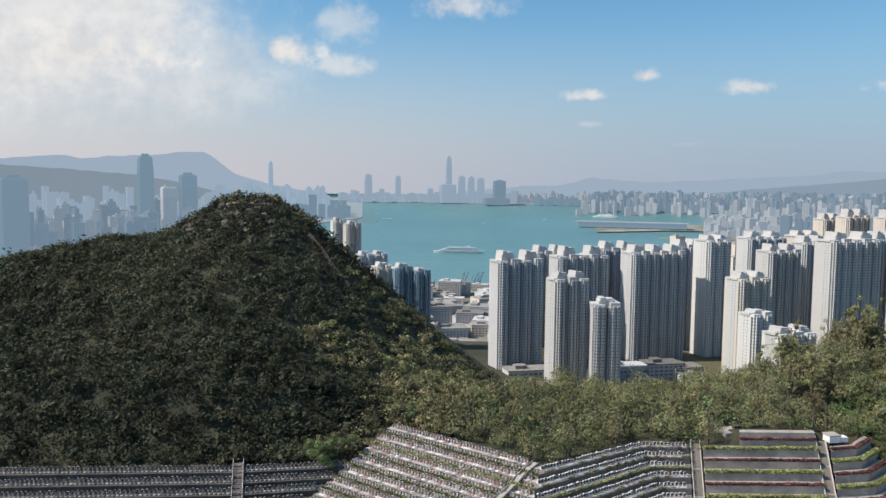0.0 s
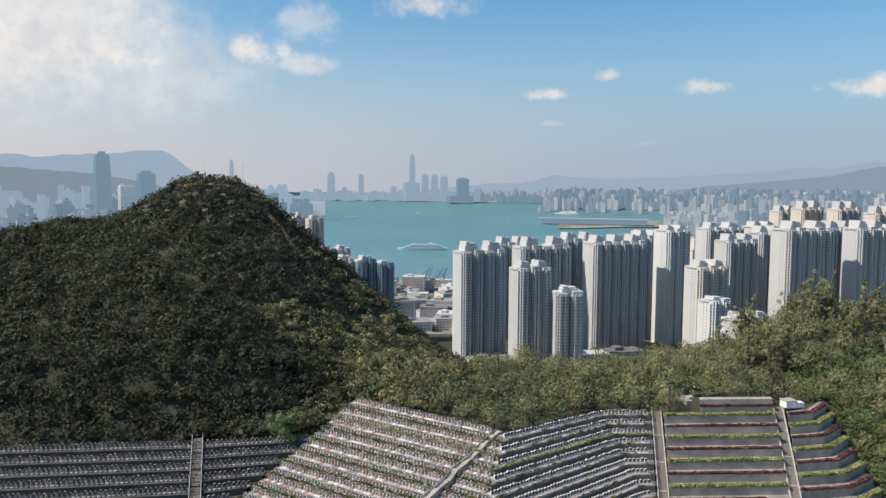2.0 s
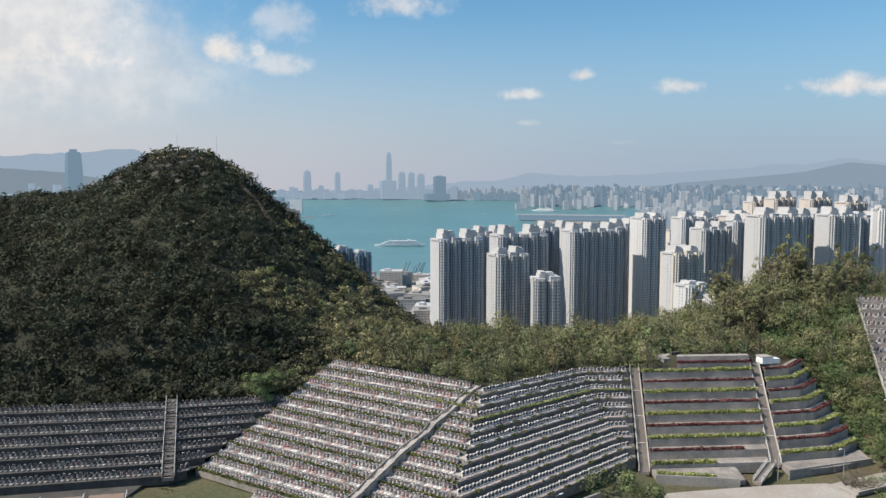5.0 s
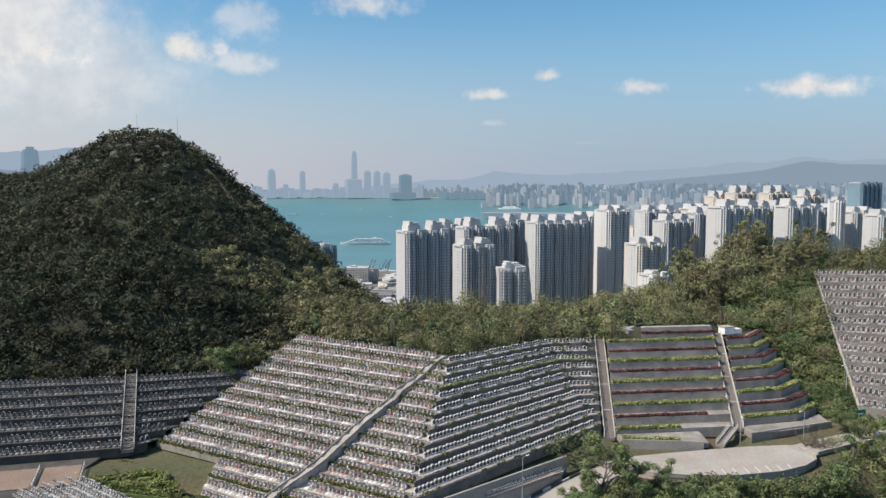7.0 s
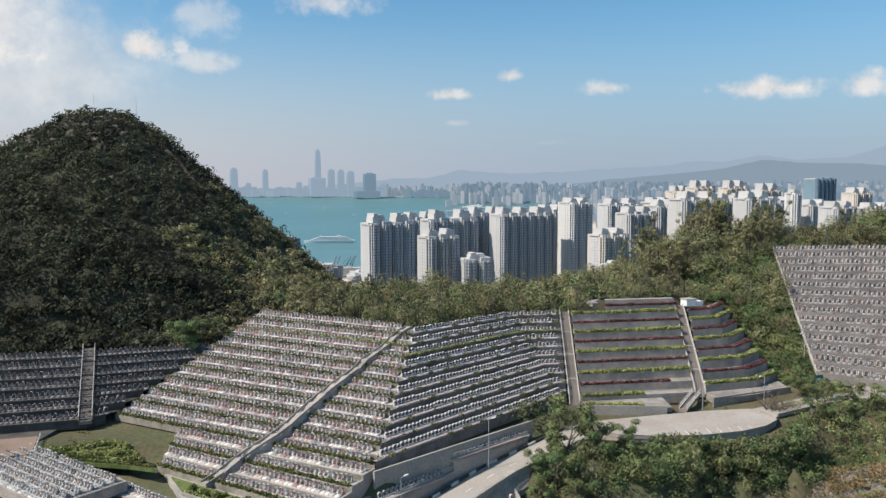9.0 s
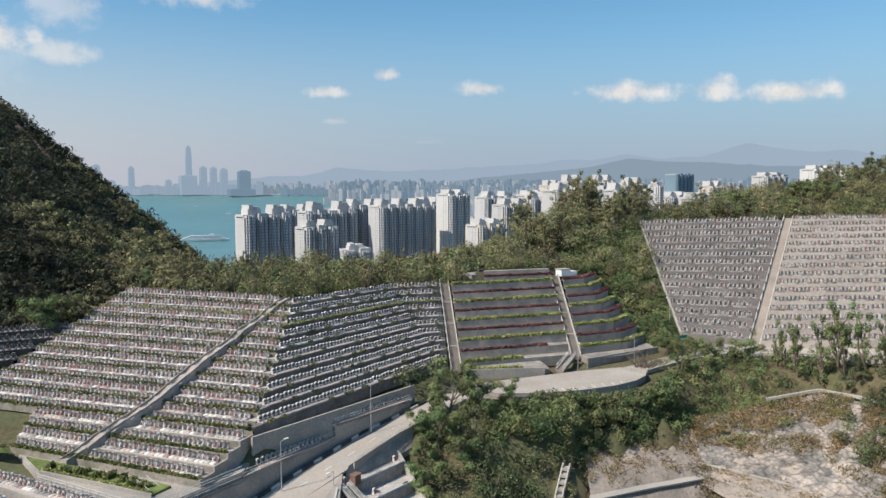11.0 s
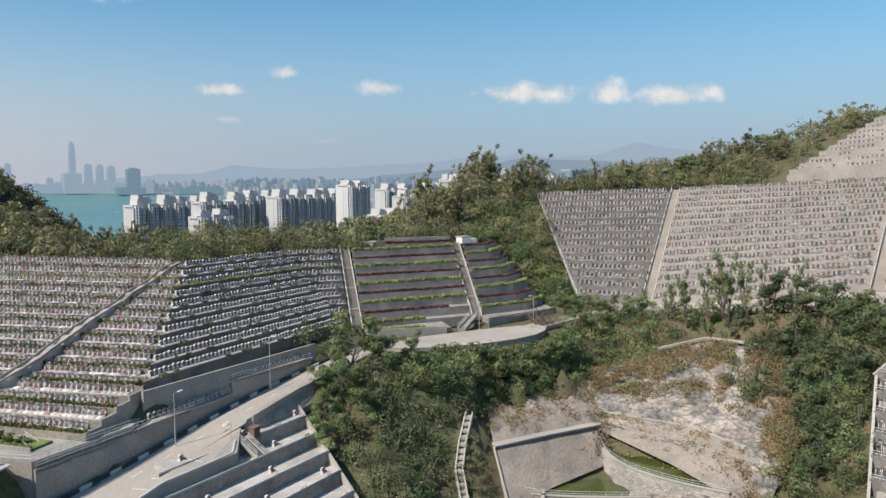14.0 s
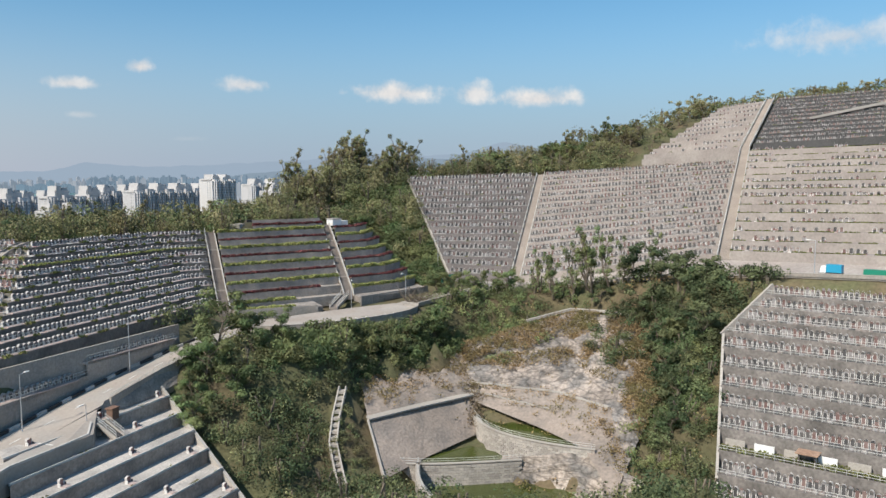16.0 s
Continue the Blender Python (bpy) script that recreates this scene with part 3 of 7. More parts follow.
def grave_rows(key, levels, step, depth, share, seed, label, tall=1.0, hood=M_HOOD, width=1.0, plot=M_STONE, places=()):
    places = list(places)
    for i in levels:
        places += spots(key, i, step, depth, share, seed + i)
    if not places:
        return
    for (tv, tf), nm, material, words in ((STONE_BODY, "grave_plots", plot, label), (STONE_HOOD, "grave_hoods", hood, "rounded stone grave hoods in long rows"), (STONE_PANEL, "grave_panels", M_PANEL, "dark and red inscription panels of graves")):
        vs, fs = [], []
        for k, (p, d, s) in enumerate(places):
            jig = 0.85 + 0.3 * random.random()
            m = np.array([(d.x * width, d.y * width, 0), (s.x, s.y, 0), (0, 0, tall * jig)])
            vs.append(tv @ m + np.array((p.x, p.y, p.z)))
            fs.append(tf + k * len(tv))
        tagged(new(nm, quick_mesh(nm, np.concatenate(vs), np.concatenate(fs), material)), words, "graves", kind="stuff")


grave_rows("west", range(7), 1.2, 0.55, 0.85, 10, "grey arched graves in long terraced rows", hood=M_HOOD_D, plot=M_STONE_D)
for key, n in (("spur_west", 20), ("spur_apron", 4)):
    grave_rows(key, range(1, n, 2), 1.08, 0.62, 0.97, 30, "crowded granite graves in terraced rows", tall=1.1, hood=M_STONE)
    grave_rows(key, range(0, n, 2), 1.08, 0.62, 0.93, 33, "crowded low granite graves in terraced rows", tall=0.95, hood=M_HOOD)
grave_rows("spur_east", range(5, 10), 1.05, 0.5, 0.92, 50, "white-hooded graves in terraced rows", tall=0.95, width=1.18)
grave_rows("spur_low", range(6), 1.1, 0.6, 0.95, 60, "crowded granite graves in low rows")
grave_rows("bowl_north", range(15), 1.35, 0.5, 0.78, 70, "arched graves on a steep shaded wall", tall=1.25, hood=M_WHOOD, plot=M_HOOD_D, width=1.15)
grave_rows("bowl_mid", range(16), 1.25, 0.5, 0.88, 90, "arched graves on a steep sunlit wall", tall=1.15, plot=M_HOOD_D)
grave_rows("bowl_south", range(14), 1.4, 0.5, 0.52, 110, "scattered graves on steep pale terraces")
grave_rows("bowl_south", (6, 7), 1.6, 0.5, 0.7, 115, "rows of graves on steep pale terraces")
grave_rows("upper_north", range(10), 1.5, 0.5, 0.6, 120, "graves on the upper pale terraces")
grave_rows("upper_south", range(12), 1.3, 0.5, 0.85, 130, "graves among dark netting on the upper slope", hood=M_HOOD, plot=M_STONE_D)
grave_rows("lower_south", (0, 1, 3, 4, 5, 6, 7), 1.0, 0.6, 0.9, 150, "upright arched graves in long rows", tall=1.5, hood=M_WHOOD, plot=M_STONE_D, width=0.9)
grave_rows("lower_south_head", range(4), 1.0, 0.6, 0.95, 160, "upright arched graves in rows below the road", tall=1.5, hood=M_WHOOD, plot=M_STONE_D, width=0.9)

# the nearest rows stand singly
body = mesh_from("gravestone", STONE_BODY[0], STONE_BODY[1].tolist(), M_STONE)
hoodm = mesh_from("hood", STONE_HOOD[0], STONE_HOOD[1].tolist(), M_HOOD)
panelm = mesh_from("inscription_panel", STONE_PANEL[0], STONE_PANEL[1].tolist(), M_PANEL)
for i in range(5):
    for p, d, s in spots("spur_east", i, 1.12, 0.5, 0.92, 40 + i):
        gs = new("gravestone", body)
        tagged(gs, "white-hooded stone grave with dark panel", "grave", "graves on the spur")
        gs.matrix_world = Matrix(((d.x * 1.2, s.x, 0, p.x), (d.y * 1.2, s.y, 0, p.y), (0, 0, 0.85 + 0.2 * random.random(), p.z), (0, 0, 0, 1)))
        part("hood", hoodm, None, gs)
        part("inscription_panel", panelm, None, gs)


# ---- hedges and rails ----
rng = np.random.default_rng(4)


def leaf_quads(c, size, seed_up=0.5, out=None):
    """Leaves at the points c; out: the way they face, roughly."""
    n = len(c)
    d = rng.normal(size=(n, 3)) + (0, 0, seed_up) if out is None else np.asarray(out) + 0.30 * rng.normal(size=(n, 3))
    d /= np.linalg.norm(d, axis=1)[:, None]
    t = np.cross(d, rng.normal(size=(n, 3)))
    t /= np.linalg.norm(t, axis=1)[:, None] + 1e-9
    b = np.cross(d, t)
    l = (size * rng.uniform(0.6, 1.35, n))[:, None]
    return np.stack([c - t * l, c + b * l * 0.8, c + t * l, c - b * l * 0.8], 1)


def leaf_tris(c, size, out):
    """Small pointed leaves at the points c, facing out, roughly."""
    n = len(c)
    d = np.asarray(out) + 0.28 * rng.normal(size=(n, 3))
    d /= np.linalg.norm(d, axis=1)[:, None]
    t = np.cross(d, rng.normal(size=(n, 3)))
    t /= np.linalg.norm(t, axis=1)[:, None] + 1e-9
    b = np.cross(d, t)
    l = (size * rng.uniform(0.6, 1.35, n))[:, None]
    return np.stack([c - t * l * 0.85 - b * l * 0.5, c + t * l * 0.85 - b * l * 0.5, c + b * l], 1)


def leafy(material, vals):
    """Leaves let some light through."""
    n, l = material.node_tree.nodes, material.node_tree.links
    b = n["Principled BSDF"]
    tr = n.new("ShaderNodeBsdfTranslucent")
    l.new(b.inputs["Base Color"].links[0].from_socket, tr.inputs["Color"])
    mx = n.new("ShaderNodeMixShader")
    mx.inputs[0].default_value = vals
    l.new(b.outputs[0], mx.inputs[1])
    l.new(tr.outputs[0], mx.inputs[2])
    l.new(mx.outputs[0], n["Material Output"].inputs[0])
    return material


M_RED = leafy(mat("hedge_red", (0.19, 0.062, 0.065), 0.8, vary=0.3, scale=0.5, fine=3, second=(0.17, 0.08, 0.07), island=0.4), 0.3)
M_YEL = leafy(mat("hedge_yellow_green", (0.36, 0.36, 0.14), 0.8, vary=0.3, scale=0.5, fine=3, second=(0.28, 0.31, 0.11), island=0.4), 0.3)
M_HEDGE = leafy(mat("hedge_green", (0.14, 0.165, 0.055), 0.8, vary=0.3, scale=0.5, fine=3, second=(0.19, 0.185, 0.07), island=0.4), 0.3)


def hedge(line, h, d, density, material, label, parent=None, patchy=0.0, seed=0, name="hedge"):
    pts = []
    for k, (p, dr) in enumerate(along(line, 1.0 / density)):
        if patchy and noise.noise((k * 0.35 / density + seed, seed, 0)) < patchy * 2 - 1:
            continue
        side = Vector((-dr.y, dr.x, 0))
        bulge = 0.75 + 0.35 * noise.noise((p.x * 0.5, p.y * 0.5, 3))
        q = p + side * random.uniform(-d / 2, d / 2) + Vector((0, 0, random.uniform(0.05, h * bulge)))
        pts.append(q)
    if len(pts) < 4:
        return
    v = leaf_quads(np.array(pts), 0.26).reshape(-1, 3)
    ob = new(name, quick_mesh(name, v, np.arange(len(v)).reshape(-1, 4), material))
    if parent:
        ob.parent = parent
        tagged(ob, label, kind="stuff" if name == "weeds" else "")
    else:
        tagged(ob, label, "hedge", "clipped hedges")


M_GREYRAIL = mat("grey_rail", (0.30, 0.28, 0.26), 0.7, vary=0.2)


def railing(line, parent, h=1.0, gap=2.4, thick=0.07, name="railing", material=M_RAIL):
    s = Shape()
    up = lambda p, z: (p[0], p[1], p[2] + z)
    for a, b in zip(line, line[1:]):
        for z in (h, h * 0.52):
            s.beam(up(a, z), up(b, z), thick)
    for p, _ in along(line, gap):
        s.beam(p, up(p, h), thick * 0.9)
    return part(name, s, material, parent, "pale painted railing" if material is M_RAIL else "grey railing")


for key, first in (("garden_west", 0), ("garden_east", 0), ("garden_head", 1)):
    for i in range(TERRACES[key][2]):
        line = tread(key, i, 0.16)
        if key == "garden_west" and i < 2:
            line = [line[0], lerp(line[0], line[1], 0.55 + 0.25 * i)]
        if key == "garden_head" and i == 1:
            continue
        red = (i + first) % 2 == 1
        hedge(line, 0.9 if red else 1.2, 1.1 if red else 1.4, 84, M_RED if red else M_YEL, "dark red clipped hedge" if red else "yellow-green clipped hedge", WALLS[key])
        railing(tread(key, i, 0.4), WALLS[key], 0.9, 2.4, 0.06, material=M_GREYRAIL)
for key, n in (("spur_west", 20), ("spur_apron", 4)):
    for i in range(0, n, 2):
        hedge(tread(key, i, 0.14), 0.95, 0.75, 40, M_YEL if i == 16 else M_HEDGE, "low green hedge along the graves", WALLS[key], patchy=0.22, seed=i)
for i in range(10):
    hedge(tread("spur_east", i, 0.06), 0.6, 0.7, 26 if i == 7 else 22, M_YEL if i == 7 else M_HEDGE, "low hedge along the graves", WALLS["spur_east"], patchy=0.0 if i == 7 else 0.55, seed=40 + i)
    railing(tread("spur_east", i, 0.16), WALLS["spur_east"], 0.95)
# West rails are near black: cloud shade put into their colour.
for i in range(7):
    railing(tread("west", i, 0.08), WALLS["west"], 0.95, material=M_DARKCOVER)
for key in ("bowl_north", "bowl_mid", "bowl_south", "upper_north", "upper_south"):
    n = TERRACES[key][2]
    for i in range(n):
        hedge(tread(key, i, 0.1), 0.45, 0.6, 14, M_HEDGE, "sparse weeds along the ledge", WALLS[key], patchy=0.42 if key == "bowl_south" else 0.66, seed=n * i, name="weeds")
for key in ("lower_south", "lower_south_head"):
    for i in range(TERRACES[key][2]):
        railing(tread(key, i, 0.12), WALLS[key], 1.0, 1.6, 0.07)
for i in range(0, 7):
    hedge(tread("bare", i, 0.12), 0.4, 0.7, 10, M_HEDGE, "weeds on the bare ledge", WALLS["bare"], patchy=0.62, seed=i, name="weeds")


# ---- stairs ----
def stair(foot, head, width, material, label, lift=0.0, rails=True, landings=0, sides=None):
    a, b = Vector(foot), Vector(head)
    a.z += lift
    b.z += lift
    top = empty("stairs", label=label, category="stairs", group="terrace stairs")
    flat = Vector((b.x - a.x, b.y - a.y, 0))
    run, d = flat.length, flat.normalized()
    s = Vector((d.y, -d.x, 0)) * width / 2
    n = max(3, int((b.z - a.z) / 0.17))
    st = Shape()
    for i in range(n):
        p = a + d * (run * i / n)
        q = a + d * (run * (i + 1.02) / n)
        z1 = a.z + (b.z - a.z) * (i + 1) / n
        st.add([(*(p - s).xy, z1 - 0.8), (*(p + s).xy, z1 - 0.8), (*(q + s).xy, z1 - 0.8), (*(q - s).xy, z1 - 0.8),
                (*(p - s).xy, z1), (*(p + s).xy, z1), (*(q + s).xy, z1), (*(q - s).xy, z1)],
               [(4, 5, 6, 7), (0, 1, 5, 4), (1, 2, 6, 5), (2, 3, 7, 6), (3, 0, 4, 7)])
    part("steps", st, material, top, kind="stuff")
    for k in range(1, landings):
        p = a + (b - a) * (k / landings)
        l = Shape()
        z = p.z + 0.22
        l.strip([tuple((p - s - d * 0.5).xy) + (z,), tuple((p + s - d * 0.5).xy) + (z,)], [tuple((p - s + d * 0.4).xy) + (z,), tuple((p + s + d * 0.4).xy) + (z,)], 0.3)
        part("landing", l, sides or M_PATH, top)
    for sg in (-1, 1):
        c = Shape()
        o = s * sg * 1.07
        c.beam((a.x + o.x, a.y + o.y, a.z + 0.1), (b.x + o.x, b.y + o.y, b.z + 0.1), 0.25, 0.6)
        if rails:
            part("side_wall", c, sides or M_PATH, top)
            railing([(a.x + o.x, a.y + o.y, a.z + 0.4), (b.x + o.x, b.y + o.y, b.z + 0.4)], top, 0.9, 2.2, 0.08, "handrail")
    return top


stair((64.9, 181.6, 145.0), (73.8, 217.6, 162.6), 2.4, M_STAIR, "long straight concrete stairs with pale landings", landings=4, sides=M_CONC_D)
stair((98.7, 181.6, 146.0), (110.6, 218.6, 163.4), 2.4, M_STAIR, "long concrete stairs between the garden terraces", landings=4, sides=M_CONC_D)
stair((149.3, 173.2, 146.7), (211, 228.3, 179.4), 2.8, M_TAN, "long tan stairs up the grave wall", landings=0)
stair((165, 114, 157.4), (238, 156.2, 187), 2.8, M_TAN, "long tan stairs up the pale terraces", landings=0)
stair((238.5, 156.5, 187), (291.5, 180, 209), 2.6, M_TAN, "upper tan stairs to the hilltop", lift=0.4)
stair((-50.2, 180.5, 146.4), (-57.2, 211, 157), 2.6, M_STAIR, "shaded concrete stairs between grave rows", lift=0.9, landings=5, sides=M_WEST_SHADED)
# the worn path up the spur: short crooked flights with landings of odd lengths
worn = empty("stepped_path", label="worn pale stepped path winding up the spur", category="path", group="terrace stairs")
g = random.Random(12)
turns = [p + Vector((g.uniform(-0.35, 0.35), g.uniform(-0.35, 0.35), 0.75)) for p, _ in along(SPUR_PATH, 4.25)] + [Vector(SPUR_PATH[-1]) + Vector((0, 0, 0.4))]
for a, b in zip(turns, turns[1:]):
    d = Vector((b.x - a.x, b.y - a.y, 0))
    run, d = d.length, d.normalized()
    s = Vector((d.y, -d.x, 0)) * g.uniform(0.75, 1.0)
    fl, cut_in = Shape(), g.uniform(0.3, 0.55)
    n = 8
    for i in range(n):
        lo, hi = (0.0, cut_in) if i == 0 else (cut_in + (1 - cut_in) * (i - 1) / (n - 1), cut_in + (1 - cut_in) * i / (n - 1))
        z = a.z + (b.z - a.z) * i / n + 0.12
        p, q = a + d * run * lo, a + d * run * (hi + 0.01)
        fl.strip([(p.x - s.x, p.y - s.y, z), (p.x + s.x, p.y + s.y, z)], [(q.x - s.x, q.y - s.y, z), (q.x + s.x, q.y + s.y, z)], 2.2)
    part("flight", fl, M_WARMC, worn)
    for sg in (-1, 1):
        c = Shape()
        o = s * sg * 1.1
        c.beam((a.x + o.x, a.y + o.y, a.z + 0.1), (b.x + o.x, b.y + o.y, b.z + 0.1), 0.16, 0.5)
        part("side_kerb", c, M_CONC, worn)
stair((262, 118, 190), (318, 128, 211), 2.0, M_PATH, "pale stepped path over dark terraces", lift=1.6, rails=False)
stair((268, 150, 197), (322, 108, 211), 2.0, M_PATH, "pale slanting path over dark terraces", lift=1.9, rails=False)

# road and yard
sh = Shape()
rl, rr = [], []
for p, d in along(ROAD, 2.0):
    s = d.cross(Vector((0, 0, 1))).normalized() * 3.6
    rl.append(tuple(p - s))
    rr.append(tuple(p + s))
sh.strip(rr, rl, 0.4)
road = tagged(new("road", sh.mesh("road", M_ROAD)), "pale concrete cemetery road", "road", kind="structure")
M_YARD = mat("yard_concrete", (0.38, 0.325, 0.28), 0.85, vary=0.12, scale=0.12, fine=1.5, second=(0.40, 0.36, 0.32))
yard = Shape()
# the turning yard, rounded at its outer end
edge = [(62, 161.5), (66, 156.5), (74, 154), (84, 153), (94, 154), (101, 156.5), (106, 160), (108, 164), (107, 168)]
back = [(62, 164), (66, 169), (74, 170), (84, 171), (94, 172), (101, 172), (106, 172), (108, 171), (108, 170)]
yard.strip([(x, y, 144.85) for x, y in edge], [(x, y, 144.85) for x, y in back], 2.2)
tagged(new("parking_yard", yard.mesh("parking_yard", M_YARD)), "pale concrete turning yard with parking bays", "yard", kind="structure")
M_LINE = mat("road_paint", (0.72, 0.70, 0.66), 0.7, vary=0.15, scale=1, fine=6)
for k in range(7):
    x = 82 + k * 2.7
    m = Shape()
    m.beam((x, 154.3 + k * 0.12, 144.87), (x + 0.6, 158.6 + k * 0.2, 144.87), 0.16, 0.02)
    tagged(new("bay_line", m.mesh("bay_line", M_LINE)), "white painted parking bay line", "road marking", "parking bays")
for k, (p, d) in enumerate(along(ROAD, 7.0, 4.0)):
    m = Shape()
    if 8 < p.x < 60:
        m.beam((p.x, p.y, p.z + 0.02), (p.x + d.x * 2.2, p.y + d.y * 2.2, p.z + d.z * 2.2 + 0.02), 0.16, 0.03)
        tagged(new("centre_line", m.mesh("centre_line", M_LINE)), "white painted centre line dash", "road marking", "centre line dashes")
# kerb of black and white blocks round the yard and road
M_KERB = mat("kerb_concrete", (0.50, 0.48, 0.45), 0.85, vary=0.15, scale=1, fine=4)
M_BLACK = mat("kerb_black", (0.05, 0.05, 0.05), 0.8, vary=0.2)


def parapet(line, h, label, material=M_CONC):
    t = empty("parapet", label=label, category="parapet", group="road parapets")
    off = []
    for i, p in enumerate(line):
        d = Vector(line[min(i + 1, len(line) - 1)]) - Vector(line[max(i - 1, 0)])
        off.append(Vector((-d.y, d.x, 0)).normalized())
    for nm, w, up, th, m in (("wall", 0.15, h, h, material), ("coping", 0.2, h + 0.1, 0.1, M_PATH)):
        s = Shape()
        s.strip([(p[0] - o.x * w, p[1] - o.y * w, p[2] + up) for p, o in zip(line, off)], [(p[0] + o.x * w, p[1] + o.y * w, p[2] + up) for p, o in zip(line, off)], th)
        part(nm, s, m, t)
    return t


parapet([(x, y, 144.85) for x, y in edge], 0.8, "low curved concrete parapet round the yard")
side_l, side_r = [], []
for p, d in along(ROAD, 4.0):
    s = d.cross(Vector((0, 0, 1))).normalized() * 3.7
    if p.x > 108 and p.y > 60:
        side_r.append(tuple(p + s))
parapet(side_r, 0.7, "low concrete parapet along the road")
bars = []
kerb = empty("road_kerb", label="dark kerb with pale bars along the retaining wall", category="kerb", kind="structure")
for k, (p, d) in enumerate(along(ROAD, 1.15, 14.0)):
    if p.x > 64:
        break
    s = d.cross(Vector((0, 0, 1))).normalized() * -3.75
    q = p + s
    b = Shape()
    b.beam((q.x, q.y, q.z + 0.28), (q.x + d.x * 1.1, q.y + d.y * 1.1, q.z + d.z * 1.1 + 0.28), 0.3, 0.56)
    part("kerb_block", b, M_KERB if k % 5 < 2 else M_BLACK, kerb)

# retaining walls between the spur and the road, with a grave ledge
ledge = empty("roadside_wall", label="tall concrete retaining wall with a grave ledge and railing", category="wall", kind="structure")


def wall_run(a, b, z0, z1, t, parent, material=M_CONC, name="wall_panel"):
    a, b = Vector(a), Vector(b)
    d = (b - a).normalized()
    s = Vector((-d.y, d.x)) * t
    w = Shape()
    w.add([(*a, z0), (*b, z0), (*(b + s), z0), (*(a + s), z0), (*a, z1), (*b, z1), (*(b + s), z1), (*(a + s), z1)],
          [(3, 2, 1, 0), (4, 5, 6, 7), (0, 1, 5, 4), (1, 2, 6, 5), (2, 3, 7, 6), (3, 0, 4, 7)])
    return part(name, w, material, parent)


def ramp_panels(a, b, z0, z1, t, parent, n):
    for k in range(n):
        wall_run(lerp(a, b, k / n), lerp(a, b, (k + 0.995) / n), z0, z1, t, parent)


ramp_panels((-4.5, 124.2), (9.4, 135.6), 131, 141.2, 0.4, ledge, 3)
ramp_panels((9.4, 135.6), (28.5, 151.6), 133, 141.6, 0.4, ledge, 6)
ramp_panels((28.5, 151.6), (47.5, 163.2), 136, 144.2, 0.4, ledge, 6)
ramp_panels((11.5, 141.2), (49.5, 166.6), 139, 146.5, 0.5, ledge, 10)
for a, b, c, d, z in (((-4.5, 124.2), (9.4, 135.6), (-8, 130), (11.6, 141.4), 141.0), ((9.4, 135.6), (28.5, 151.6), (11.6, 141.4), (27, 152.6), 141.4), ((28.5, 151.6), (47.5, 163.2), (27, 152.6), (49.5, 166.8), 144.0)):
    s = Shape()
    s.strip([(*a, z), (*b, z)], [(*c, z), (*d, z)], 0.4)
    part("ledge_slab", s, M_BED, ledge)
railing([(-4.5, 124.4, 141.2), (9.4, 135.8, 141.2)], ledge, 1.0, 2.0)
railing([(9.4, 135.8, 141.6), (28.5, 151.8, 141.6)], ledge, 1.0, 2.0)
railing([(28.5, 151.8, 144.2), (47.5, 163.4, 144.2)], ledge, 1.0, 2.0)
for a, b, z in (((12.5, 140.4), (26.5, 150.4), 141.4), ((29.5, 153.2), (46, 163.6), 144.0)):
    for k, (p, d) in enumerate(along([(*a, z), (*b, z)], 1.15)):
        s = Vector((-d.y, d.x, 0))
        gs = new("gravestone", body)
        tagged(gs, "white-hooded stone grave on the roadside ledge", "grave", "graves on the ledge")
        gs.matrix_world = Matrix(((d.x, s.x, 0, p.x), (d.y, s.y, 0, p.y), (0, 0, 1.1, p.z), (0, 0, 0, 1)))
        part("hood", hoodm, None, gs)
        part("inscription_panel", panelm, None, gs)
# walls at the foot of the garden
shelf = Shape()
shelf.strip([(66, 176.7, 146.0), (85, 172.5, 146.0), (86.5, 172.6, 146.0)], [(66.6, 181.3, 146.0), (80, 181.3, 146.0), (88, 181.3, 146.0)], 1.2)
shelf.strip([(99.5, 176.0, 146.5), (112, 178.2, 146.5), (124, 182.2, 146.5)], [(100.2, 182.3, 146.5), (115, 184.2, 146.5), (126, 190, 146.5)], 1.6)
tagged(new("garden_shelf", shelf.mesh("garden_shelf", M_BAREW)), "grey paved shelf behind the garden's front wall", "paving", kind="structure")
hedge([(66.6, 177.6, 146.0), (80, 174.6, 146.0)], 1.1, 1.3, 84, M_YEL, "yellow-green clipped hedge on the garden's front shelf")
ramp_panels((66, 176.5), (85, 172.2), 143, 146.4, 0.4, empty("garden_wall", label="grey concrete wall below the garden terraces", category="wall", kind="structure"), 6)
ramp_panels((99, 175.6), (124.5, 182.0), 144.0, 146.9, 0.4, empty("garden_wall", label="grey concrete wall at the garden's corner", category="wall", kind="structure"), 7)
stair((89.5, 173, 144.9), (97.0, 180.6, 146.6), 1.8, M_STAIR, "short concrete stairs at the yard", lift=0.2)
# stepped end walls
for key, e, h in (("bare", -1, 1.6), ("lower_south", 0, 2.2), ("lower_south_head", 0, 2.2), ("bowl_north", 0, 0.8)):
    foot, head, n = TERRACES[key]
    for k in range(n):
        a, b = Vector(lerp(foot[e], head[e], k / n)), Vector(lerp(foot[e], head[e], (k + 1) / n))
        w = Shape()
        w.beam((a.x, a.y, a.z + h / 2 + 0.3), (b.x, b.y, b.z + h / 2 + 0.3), 0.5, h)
        part("end_wall", w, M_PATH, WALLS[key], "sloping pale end wall")
